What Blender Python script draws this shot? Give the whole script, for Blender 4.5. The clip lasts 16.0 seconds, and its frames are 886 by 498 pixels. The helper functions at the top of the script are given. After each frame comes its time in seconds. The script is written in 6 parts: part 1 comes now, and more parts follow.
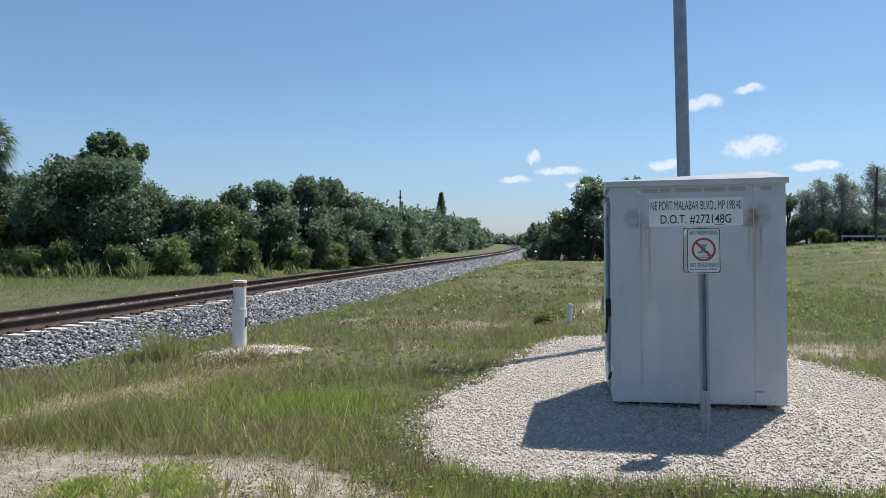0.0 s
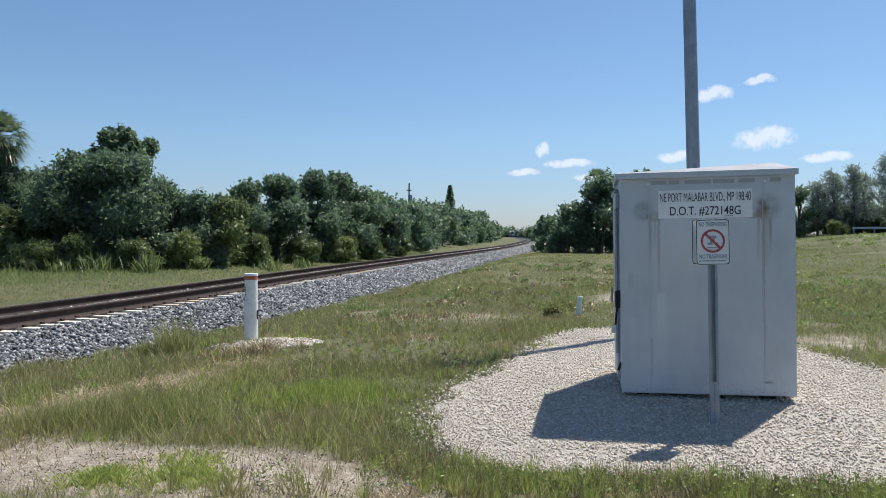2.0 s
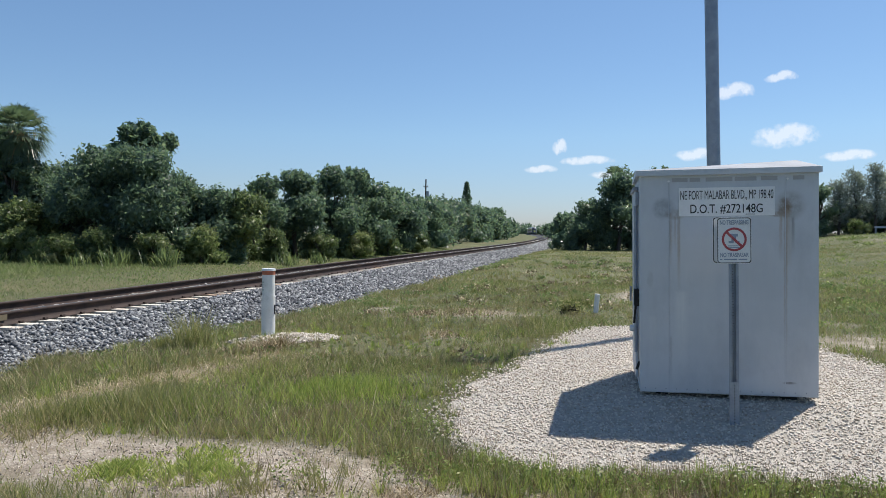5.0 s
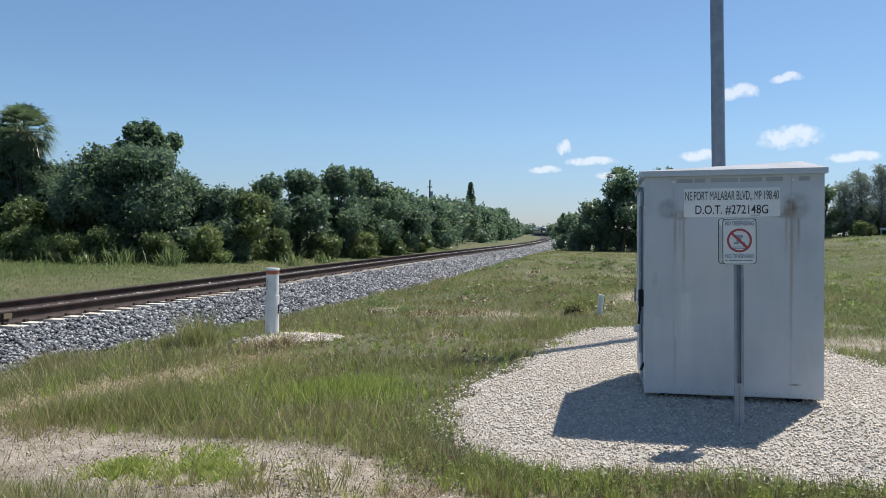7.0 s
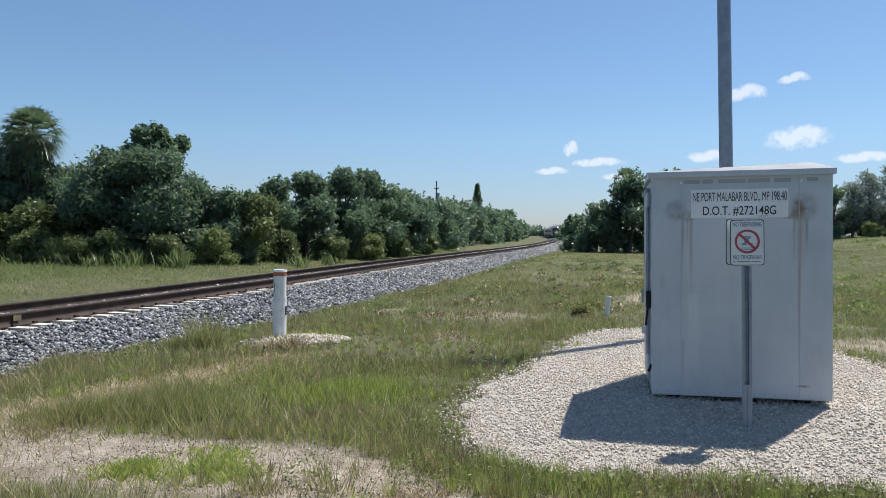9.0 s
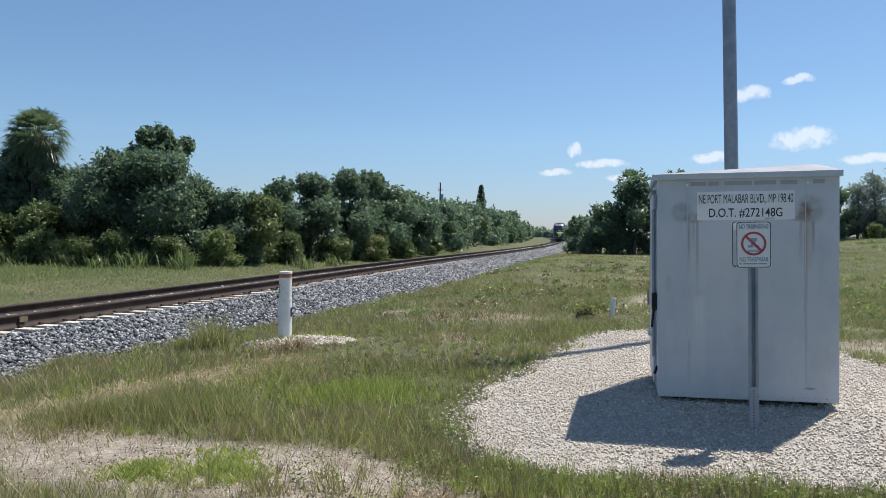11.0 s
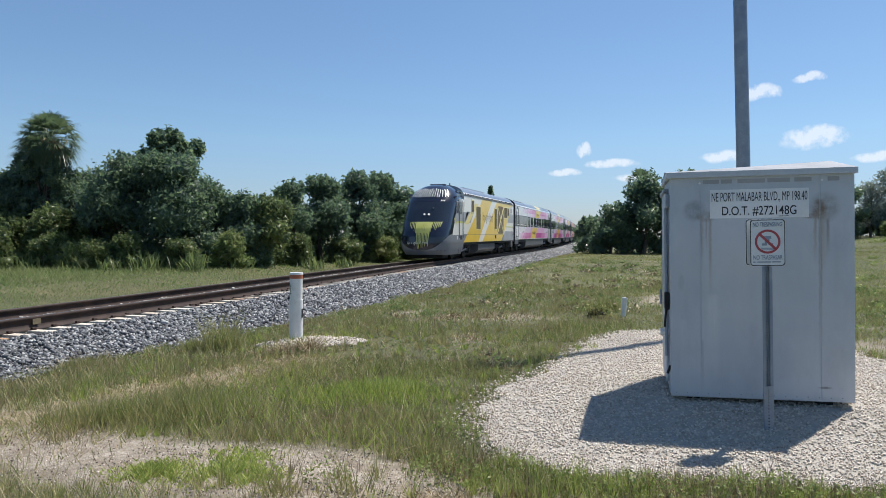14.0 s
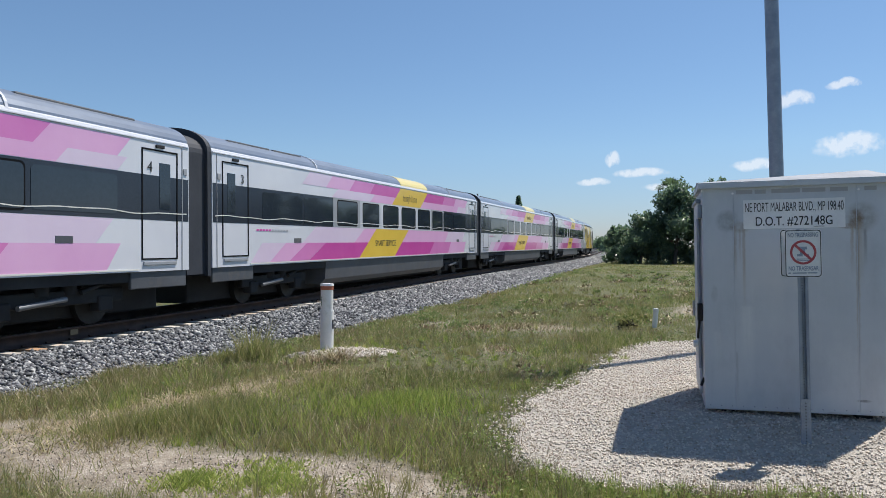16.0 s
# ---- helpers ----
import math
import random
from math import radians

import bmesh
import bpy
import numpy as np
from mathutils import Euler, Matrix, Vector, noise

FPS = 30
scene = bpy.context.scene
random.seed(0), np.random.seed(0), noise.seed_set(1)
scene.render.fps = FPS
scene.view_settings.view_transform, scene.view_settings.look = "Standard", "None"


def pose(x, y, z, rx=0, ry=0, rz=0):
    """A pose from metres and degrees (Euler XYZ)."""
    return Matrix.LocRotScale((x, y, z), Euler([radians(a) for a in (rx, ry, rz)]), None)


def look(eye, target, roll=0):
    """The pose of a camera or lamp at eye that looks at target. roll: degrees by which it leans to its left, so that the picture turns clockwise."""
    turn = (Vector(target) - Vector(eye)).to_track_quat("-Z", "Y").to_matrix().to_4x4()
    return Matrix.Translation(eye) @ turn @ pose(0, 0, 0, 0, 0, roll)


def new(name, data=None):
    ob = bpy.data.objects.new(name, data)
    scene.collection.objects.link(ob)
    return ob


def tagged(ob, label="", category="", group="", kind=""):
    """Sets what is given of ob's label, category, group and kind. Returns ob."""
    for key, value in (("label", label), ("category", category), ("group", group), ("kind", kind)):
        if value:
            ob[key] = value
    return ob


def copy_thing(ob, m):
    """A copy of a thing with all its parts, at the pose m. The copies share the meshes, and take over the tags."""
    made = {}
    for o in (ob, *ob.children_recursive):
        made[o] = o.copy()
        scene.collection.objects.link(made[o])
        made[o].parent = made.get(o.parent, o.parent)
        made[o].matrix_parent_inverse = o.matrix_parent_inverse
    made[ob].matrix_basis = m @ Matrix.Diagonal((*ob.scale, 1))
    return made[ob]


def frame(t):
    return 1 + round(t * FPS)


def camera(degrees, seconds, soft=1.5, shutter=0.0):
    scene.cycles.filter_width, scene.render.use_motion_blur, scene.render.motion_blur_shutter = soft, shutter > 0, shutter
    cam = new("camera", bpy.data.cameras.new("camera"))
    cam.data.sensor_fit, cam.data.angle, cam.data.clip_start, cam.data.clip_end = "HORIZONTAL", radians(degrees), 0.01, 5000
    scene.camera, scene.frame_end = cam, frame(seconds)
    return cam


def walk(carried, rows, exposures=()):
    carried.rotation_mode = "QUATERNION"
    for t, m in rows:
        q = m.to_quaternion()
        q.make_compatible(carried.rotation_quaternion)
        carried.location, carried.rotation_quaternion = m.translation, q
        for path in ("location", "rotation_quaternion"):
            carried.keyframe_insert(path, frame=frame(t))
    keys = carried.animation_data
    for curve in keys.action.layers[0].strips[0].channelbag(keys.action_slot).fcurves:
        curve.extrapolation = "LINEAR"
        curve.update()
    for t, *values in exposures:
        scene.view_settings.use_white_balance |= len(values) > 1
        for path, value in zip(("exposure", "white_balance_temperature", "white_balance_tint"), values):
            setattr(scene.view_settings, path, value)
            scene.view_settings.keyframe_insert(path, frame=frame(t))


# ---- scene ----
cam = camera(62.4, 16.0, soft=0.8)
PATH = [
    (0, (0.03, -0.004, 1.728), (-0.386, 1.952, 1.714), 0.2),
    (0.5, (0.022, -0.014, 1.728), (-0.379, 1.945, 1.712), 0.3),
    (1, (0.022, -0.037, 1.728), (-0.382, 1.922, 1.71), 0.2),
    (1.5, (0.026, -0.054, 1.732), (-0.395, 1.901, 1.707), 0.1),
    (2, (0.031, -0.059, 1.722), (-0.409, 1.892, 1.689), 0.0),
    (2.5, (0.023, -0.053, 1.724), (-0.432, 1.894, 1.683), -0.0),
    (3, (0.021, -0.05, 1.721), (-0.444, 1.895, 1.675), 0.0),
    (3.5, (0.013, -0.041, 1.72), (-0.458, 1.902, 1.675), 0.1),
    (4, (0.011, -0.034, 1.721), (-0.466, 1.908, 1.677), 0.2),
    (6.5, (0.009, -0.038, 1.719), (-0.479, 1.901, 1.677), 0.6),
    (7, (0.005, -0.029, 1.718), (-0.488, 1.909, 1.676), 0.6),
    (7.5, (0.0, -0.024, 1.714), (-0.5, 1.912, 1.674), 0.6),
    (8, (-0.002, -0.033, 1.724), (-0.507, 1.902, 1.684), 0.5),
    (8.5, (0.005, -0.032, 1.72), (-0.504, 1.902, 1.683), 0.4),
    (9, (0.004, -0.037, 1.718), (-0.507, 1.897, 1.68), 0.5),
    (11.5, (-0.019, -0.055, 1.725), (-0.541, 1.875, 1.693), 0.5),
    (12, (-0.021, -0.052, 1.722), (-0.544, 1.878, 1.692), 0.5),
    (12.5, (-0.029, -0.046, 1.716), (-0.551, 1.884, 1.685), 0.5),
    (13, (-0.03, -0.037, 1.714), (-0.556, 1.893, 1.68), 0.4),
    (13.5, (-0.03, -0.047, 1.718), (-0.564, 1.88, 1.682), 0.3),
    (14, (-0.035, -0.039, 1.713), (-0.581, 1.885, 1.681), 0.2),
    (14.5, (-0.045, -0.05, 1.719), (-0.607, 1.869, 1.691), 0.1),
    (15, (-0.04, -0.063, 1.726), (-0.622, 1.851, 1.707), 0.1),
    (15.5, (-0.049, -0.074, 1.727), (-0.65, 1.833, 1.718), 0.1),
    (16, (-0.053, -0.075, 1.727), (-0.672, 1.827, 1.723), 0.0),
]
walk(cam, [(t, look(eye, target, roll)) for t, eye, target, roll in PATH], [(0.0, 0.26), (14.7, 0.26), (15.2, 0.17), (16.0, 0.18)])


# ---- world, sun, exposure ----
SUN_WAY = Vector((0.73, 1.03, 2.38)).normalized()
world = bpy.data.worlds.new("sky_world")
scene.world = world
world.use_nodes = True
wn, wl = world.node_tree.nodes, world.node_tree.links
wn.clear()
sky = wn.new("ShaderNodeTexSky")
sky.sky_type, sky.sun_disc = "NISHITA", False
sky.sun_elevation = math.asin(SUN_WAY.z)
sky.sun_rotation = math.atan2(SUN_WAY.x, SUN_WAY.y)
sky.air_density, sky.dust_density, sky.ozone_density = 1.0, 0.25, 4.0
bg = wn.new("ShaderNodeBackground")
bg.inputs["Strength"].default_value = 0.094
wout = wn.new("ShaderNodeOutputWorld")
tint = wn.new("ShaderNodeMix")
tint.data_type, tint.blend_type = "RGBA", "MULTIPLY"
tint.inputs[0].default_value = 1.0
way = wn.new("ShaderNodeTexCoord")
part_z = wn.new("ShaderNodeSeparateXYZ")
haze = wn.new("ShaderNodeValToRGB")
haze.color_ramp.elements[0].color = (0.66, 0.71, 0.93, 1)
haze.color_ramp.elements[1].position, haze.color_ramp.elements[1].color = 0.34, (0.95, 1.04, 1.08, 1)
haze.color_ramp.elements.new(0.13).color = (0.88, 0.97, 1.05, 1)
wl.new(way.outputs["Generated"], part_z.inputs[0])
wl.new(part_z.outputs[2], haze.inputs[0])
wl.new(haze.outputs[0], tint.inputs[7])
wl.new(sky.outputs[0], tint.inputs[6])
wl.new(tint.outputs[2], bg.inputs[0])
wl.new(bg.outputs[0], wout.inputs[0])
sun = new("sun", bpy.data.lights.new("sun", "SUN"))
sun.data.energy, sun.data.angle, sun.data.color = 5.0, radians(0.53), (1.0, 0.955, 0.89)
sun.matrix_world = look(SUN_WAY * 60, (0, 0, 0))


# ---- materials ----
def nodes_of(name):
    m = bpy.data.materials.new(name)
    m.use_nodes = True
    return m, m.node_tree.nodes, m.node_tree.links, m.node_tree.nodes["Principled BSDF"]


def mixc(n, l, fac, a, b, mode="MIX"):
    mx = n.new("ShaderNodeMix")
    mx.data_type, mx.blend_type = "RGBA", mode
    for sock, v in ((mx.inputs[0], fac), (mx.inputs[6], a), (mx.inputs[7], b)):
        if isinstance(v, bpy.types.NodeSocket):
            l.new(v, sock)
        elif isinstance(v, (tuple, list)):
            sock.default_value = (*v, 1) if len(v) == 3 else v
        else:
            sock.default_value = v
    return mx.outputs[2]


def noise_of(n, l, co, scale, detail=4, rough=0.6, lo=0.35, hi=0.65, stretch=None):
    if stretch:
        mp = n.new("ShaderNodeMapping")
        mp.inputs["Scale"].default_value = stretch
        l.new(co, mp.inputs[0])
        co = mp.outputs[0]
    t = n.new("ShaderNodeTexNoise")
    t.inputs["Scale"].default_value, t.inputs["Detail"].default_value, t.inputs["Roughness"].default_value = scale, detail, rough
    l.new(co, t.inputs["Vector"])
    r = n.new("ShaderNodeMapRange")
    r.inputs[1].default_value, r.inputs[2].default_value = lo, hi
    l.new(t.outputs[0], r.inputs[0])
    return r.outputs[0]


def bump_of(n, l, p, height, strength, dist):
    b = n.new("ShaderNodeBump")
    b.inputs["Strength"].default_value, b.inputs["Distance"].default_value = strength, dist
    l.new(height, b.inputs["Height"])
    l.new(b.outputs[0], p.inputs["Normal"])


def surf(name, a, b, big=1.5, fine=40, rough=0.6, metal=0.0, bump=0.2, dist=0.004, grime=None, stretch=None, coat=0.0, grain=0.22, spec=0.5):
    """A surface with two scales of variation: broad shifts from colour a to b, and fine grain."""
    m, n, l, p = nodes_of(name)
    co = n.new("ShaderNodeTexCoord").outputs["Object"]
    f1 = noise_of(n, l, co, big, 5, 0.6, stretch=stretch)
    f2 = noise_of(n, l, co, fine, 4, 0.65, 0.3, 0.7, stretch=stretch)
    c = mixc(n, l, f1, a, b)
    c = mixc(n, l, grain, c, mixc(n, l, f2, (0.25, 0.25, 0.25), (0.75, 0.75, 0.75)), "OVERLAY")
    if grime:
        f3 = noise_of(n, l, co, big * 2.3, 8, 0.7, 0.52, 0.72, stretch=stretch)
        c = mixc(n, l, f3, c, grime)
    l.new(c, p.inputs["Base Color"])
    p.inputs["Roughness"].default_value, p.inputs["Metallic"].default_value = rough, metal
    p.inputs["Coat Weight"].default_value = coat
    p.inputs["Specular IOR Level"].default_value = spec
    if bump:
        bump_of(n, l, p, f2, bump, dist)
    return m


def pieces(name, stops, rough=0.8, island=True, fine=60, bump=0.3, translucent=0.0, patch=None):
    """For joined stones, leaves and blades: each takes its own tint from the stops."""
    m, n, l, p = nodes_of(name)
    if island:
        rnd = n.new("ShaderNodeNewGeometry").outputs["Random Per Island"]
    else:
        rnd = n.new("ShaderNodeObjectInfo").outputs["Random"]
    ramp = n.new("ShaderNodeValToRGB")
    while len(ramp.color_ramp.elements) < len(stops):
        ramp.color_ramp.elements.new(0.5)
    for e, (pos, col) in zip(ramp.color_ramp.elements, stops):
        e.position, e.color = pos, (*col, 1)
    l.new(rnd, ramp.inputs[0])
    co = n.new("ShaderNodeTexCoord").outputs["Object"]
    c = ramp.outputs[0]
    if patch:
        c = mixc(n, l, noise_of(n, l, co, patch[1], 3, 0.6, 0.45, 0.62), c, patch[0])
    f = noise_of(n, l, co, fine, 3, 0.6)
    c = mixc(n, l, 0.3, c, mixc(n, l, f, (0.3, 0.3, 0.3), (0.7, 0.7, 0.7)), "OVERLAY")
    l.new(c, p.inputs["Base Color"])
    p.inputs["Roughness"].default_value = rough
    if bump:
        bump_of(n, l, p, f, bump, 0.003)
    if translucent:
        tr = n.new("ShaderNodeBsdfTranslucent")
        l.new(mixc(n, l, 0.4, c, (0.17, 0.27, 0.1)), tr.inputs[0])
        mx = n.new("ShaderNodeMixShader")
        mx.inputs[0].default_value = translucent
        l.new(p.outputs[0], mx.inputs[1])
        l.new(tr.outputs[0], mx.inputs[2])
        l.new(mx.outputs[0], n["Material Output"].inputs[0])
    return m


M_STEEL_PAINT = surf("grey_painted_steel", (0.47, 0.51, 0.56), (0.55, 0.58, 0.62), 1.2, 70, 0.5, 0.2, 0.03, 0.002, (0.43, 0.45, 0.47), grain=0.07)
M_ROOF_STEEL = surf("pale_roof_steel", (0.25, 0.265, 0.29), (0.34, 0.355, 0.38), 2, 60, 0.7, 0.0, 0.06, 0.002)
M_GALV = surf("galvanised_steel", (0.23, 0.27, 0.33), (0.31, 0.35, 0.41), 6, 90, 0.5, 0.45, 0.1, 0.002)
M_SIGN_WHITE = surf("white_sign_sheet", (0.72, 0.73, 0.74), (0.8, 0.8, 0.8), 3, 50, 0.4, 0, 0.02, 0.001)
M_INK = surf("black_ink", (0.02, 0.021, 0.025), (0.035, 0.036, 0.04), 5, 50, 0.5, 0, 0)
M_RED = surf("red_ink", (0.4, 0.055, 0.07), (0.46, 0.09, 0.1), 9, 50, 0.5, 0, 0)
M_BLUE_INK = surf("faded_blue_ink", (0.22, 0.27, 0.36), (0.3, 0.35, 0.42), 9, 50, 0.5, 0, 0)
M_PVC = surf("white_plastic_pipe", (0.72, 0.72, 0.7), (0.8, 0.8, 0.78), 3, 40, 0.35, 0, 0.03, 0.002, (0.62, 0.61, 0.57))
M_ORANGE = surf("orange_red_band", (0.42, 0.12, 0.06), (0.5, 0.17, 0.09), 8, 60, 0.6, 0, 0.05)
M_RAIL = surf("rusty_rail_steel", (0.04, 0.027, 0.022), (0.07, 0.044, 0.034), 3, 60, 0.7, 0.3, 0.25, 0.003)
M_RAILTOP = surf("worn_rail_top", (0.2, 0.19, 0.18), (0.32, 0.31, 0.3), 2, 80, 0.35, 0.9, 0.03, stretch=(1, 0.05, 1))
M_TIE = pieces("concrete_and_timber_tie", [(0, (0.42, 0.38, 0.33)), (0.7, (0.6, 0.55, 0.47)), (0.95, (0.42, 0.25, 0.14))], 0.85, False, 30)
# ballast base, painted darker than the stones as shade in their gaps
M_BALLAST_GAP_SHADE = surf("shaded_ballast_bed", (0.022, 0.023, 0.026), (0.07, 0.071, 0.074), 14, 24, 0.95, 0, 0.8, 0.03)
M_BALLAST = pieces("grey_ballast_stone", [(0, (0.045, 0.048, 0.054)), (0.45, (0.13, 0.134, 0.14)), (0.8, (0.26, 0.265, 0.27)), (1, (0.5, 0.5, 0.48))], 0.9, True, 40)
M_CRIB = pieces("dusty_crib_stone", [(0, (0.16, 0.15, 0.14)), (0.5, (0.34, 0.32, 0.29)), (1, (0.56, 0.53, 0.48))], 0.9, True, 40)
M_PAD_BED = surf("white_gravel_bed", (0.42, 0.38, 0.32), (0.55, 0.5, 0.44), 9, 35, 0.95, 0, 0.8, 0.02)
M_PAD = pieces("white_crushed_stone", [(0, (0.36, 0.3, 0.23)), (0.3, (0.6, 0.53, 0.44)), (0.8, (0.74, 0.68, 0.59)), (1, (0.5, 0.41, 0.34))], 0.9, True, 60)
M_GRASS = pieces("green_grass_blades", [(0, (0.11, 0.135, 0.03)), (0.4, (0.24, 0.26, 0.07)), (0.68, (0.38, 0.35, 0.13)), (0.88, (0.54, 0.45, 0.22)), (1, (0.68, 0.6, 0.36))], 0.6, True, 5, 0, 0.5, patch=((0.36, 0.29, 0.14), 0.6))
M_FIELD = pieces("soft_green_field_grass", [(0, (0.13, 0.19, 0.055)), (0.5, (0.22, 0.28, 0.09)), (0.85, (0.31, 0.34, 0.14)), (1, (0.42, 0.38, 0.2))], 0.7, True, 5, 0, 0.5, patch=((0.27, 0.28, 0.12), 0.3))
M_WEED = pieces("leafy_weed_green", [(0, (0.15, 0.2, 0.045)), (0.6, (0.3, 0.35, 0.1)), (1, (0.5, 0.5, 0.2))], 0.45, True, 5, 0, 0.5)
M_BRIGHT_GRASS = pieces("bright_grass_blades", [(0, (0.2, 0.27, 0.045)), (0.6, (0.4, 0.46, 0.09)), (1, (0.6, 0.58, 0.2))], 0.55, True, 5, 0, 0.5)
M_DRY = pieces("dry_straw", [(0, (0.16, 0.11, 0.06)), (0.5, (0.34, 0.26, 0.15)), (1, (0.6, 0.51, 0.33))], 0.75, True, 20, 0)
M_LEAF = pieces("dark_green_leaves", [(0, (0.1, 0.155, 0.13)), (0.5, (0.14, 0.21, 0.155)), (0.85, (0.2, 0.275, 0.165)), (1, (0.3, 0.36, 0.2))], 0.36, True, 5, 0, 0.6)
M_LEAF_VINE = pieces("yellow_green_leaves", [(0, (0.075, 0.11, 0.05)), (0.5, (0.14, 0.185, 0.07)), (1, (0.25, 0.27, 0.1))], 0.42, True, 5, 0, 0.5)
M_LEAF_PALM = pieces("palm_fronds", [(0, (0.08, 0.12, 0.085)), (0.7, (0.12, 0.17, 0.1)), (0.93, (0.14, 0.175, 0.09)), (1, (0.26, 0.19, 0.11))], 0.35, True, 5, 0, 0.4)
M_LEAF_GREY = pieces("grey_green_needles", [(0, (0.24, 0.28, 0.27)), (0.6, (0.33, 0.37, 0.35)), (1, (0.43, 0.45, 0.4))], 0.5, True, 5, 0, 0.45)
M_BARK = surf("tree_bark", (0.06, 0.048, 0.036), (0.12, 0.1, 0.08), 3, 25, 0.95, 0, 0.6, 0.02, stretch=(1, 1, 0.25))
M_PLANTS = surf("weathered_pole_wood", (0.07, 0.055, 0.045), (0.12, 0.1, 0.085), 3, 30, 0.9, 0, 0.3, 0.01, stretch=(1, 1, 0.1))

# train finishes
M_WHITE = surf("glossy_white_paint", (0.69, 0.7, 0.75), (0.74, 0.75, 0.79), 0.8, 30, 0.25, 0, 0.01, 0.001, coat=0.4, grain=0.04)
M_CREAM = surf("glossy_cream_paint", (0.76, 0.74, 0.68), (0.8, 0.78, 0.72), 0.8, 30, 0.3, 0, 0.01, 0.001, coat=0.3, grain=0.04)
M_YELLOW = surf("glossy_yellow_paint", (0.76, 0.5, 0.045), (0.82, 0.56, 0.07), 0.8, 30, 0.32, 0, 0.01, 0.001, coat=0.3, grain=0.04)
M_PALEYELLOW = surf("pale_yellow_paint", (0.78, 0.64, 0.22), (0.82, 0.69, 0.28), 0.8, 30, 0.32, 0, 0.01, 0.001, coat=0.3, grain=0.04)
M_LIME = surf("lime_yellow_paint", (0.5, 0.5, 0.12), (0.58, 0.58, 0.18), 1.2, 30, 0.35, 0, 0.01, grain=0.04)
M_MAGENTA = surf("magenta_paint", (0.58, 0.06, 0.35), (0.63, 0.085, 0.39), 0.8, 30, 0.28, 0, 0.01, 0.001, coat=0.4, grain=0.04)
M_ORCHID = surf("orchid_pink_paint", (0.68, 0.19, 0.5), (0.72, 0.23, 0.54), 0.8, 30, 0.28, 0, 0.01, 0.001, coat=0.4, grain=0.04)
M_PALEGREY = surf("pale_grey_paint", (0.5, 0.52, 0.56), (0.55, 0.57, 0.6), 0.8, 30, 0.3, 0, 0.01, grain=0.04)
M_GANGWAY = surf("slate_gangway_cloth", (0.028, 0.032, 0.042), (0.04, 0.045, 0.056), 1.5, 30, 0.7, 0, 0.1)
M_PINK = surf("pink_paint", (0.76, 0.4, 0.66), (0.8, 0.45, 0.7), 0.8, 30, 0.3, 0, 0.01, 0.001, coat=0.3, grain=0.04)
M_LILAC = surf("lilac_paint", (0.72, 0.58, 0.73), (0.76, 0.63, 0.77), 0.8, 30, 0.3, 0, 0.01, 0.001, coat=0.3, grain=0.04)
M_MIDGREY = surf("mid_grey_paint", (0.32, 0.33, 0.35), (0.37, 0.38, 0.4), 0.8, 30, 0.4, 0, 0.01, grain=0.04)
M_CHIN = surf("slate_grey_paint", (0.17, 0.18, 0.2), (0.21, 0.22, 0.24), 0.8, 30, 0.35, 0, 0.01, grain=0.04)
M_DEBRIS = pieces("dark_soil_crumb", [(0, (0.06, 0.05, 0.045)), (0.6, (0.14, 0.115, 0.09)), (1, (0.25, 0.2, 0.16))], 0.95, True, 40)
M_SKIRT = surf("dirty_skirt_paint", (0.075, 0.08, 0.09), (0.105, 0.11, 0.12), 1, 30, 0.5, 0, 0.02, 0.002, (0.12, 0.11, 0.1))
M_DARKGREY = surf("dark_grey_paint", (0.085, 0.09, 0.1), (0.12, 0.125, 0.135), 1, 30, 0.45, 0, 0.02, 0.002, (0.2, 0.18, 0.16))
M_NAVY = surf("navy_black_paint", (0.012, 0.016, 0.03), (0.018, 0.022, 0.04), 1, 30, 0.2, 0, 0, coat=0.5, grain=0.04)
M_SILVER = surf("silver_roof_paint", (0.24, 0.275, 0.33), (0.3, 0.335, 0.39), 0.8, 30, 0.3, 0.45, 0.02, 0.002, grain=0.04)
M_BLACK = surf("black_underframe", (0.014, 0.014, 0.016), (0.03, 0.029, 0.029), 1.2, 20, 0.75, 0.1, 0.2, 0.004)
M_RUBBER = surf("black_rubber", (0.006, 0.007, 0.009), (0.01, 0.011, 0.014), 2, 30, 0.95, 0, 0.1, spec=0.12)
M_WINDOW = surf("tinted_window", (0.018, 0.026, 0.038), (0.026, 0.035, 0.05), 0.6, 10, 0.06, 0, 0, spec=0.7)
M_BAND = surf("dark_window_band", (0.022, 0.028, 0.042), (0.03, 0.036, 0.052), 0.8, 20, 0.18, 0, 0)
M_LOUVRE = surf("bronze_louvre", (0.17, 0.135, 0.08), (0.22, 0.18, 0.11), 3, 30, 0.6, 0.2, 0.1)
M_WHEEL = surf("worn_wheel_steel", (0.02, 0.019, 0.018), (0.04, 0.038, 0.036), 4, 30, 0.6, 0.4, 0.1)
M_PIPE = surf("pale_damper_tube", (0.16, 0.165, 0.17), (0.24, 0.24, 0.24), 4, 30, 0.5, 0.3, 0.05)


def glow(name, col, power):
    m, n, l, p = nodes_of(name)
    p.inputs["Base Color"].default_value = (*col, 1)
    p.inputs["Emission Color"].default_value = (*col, 1)
    p.inputs["Emission Strength"].default_value = power
    return m


M_LAMP = glow("headlight_glow", (1, 0.97, 0.9), 0.45)


# ---- building tools ----
def link_mesh(name, me, parent=None, label=""):
    ob = new(name, me)
    if parent is not None:
        ob.parent = parent
    if label:
        ob["label"] = label
    return ob


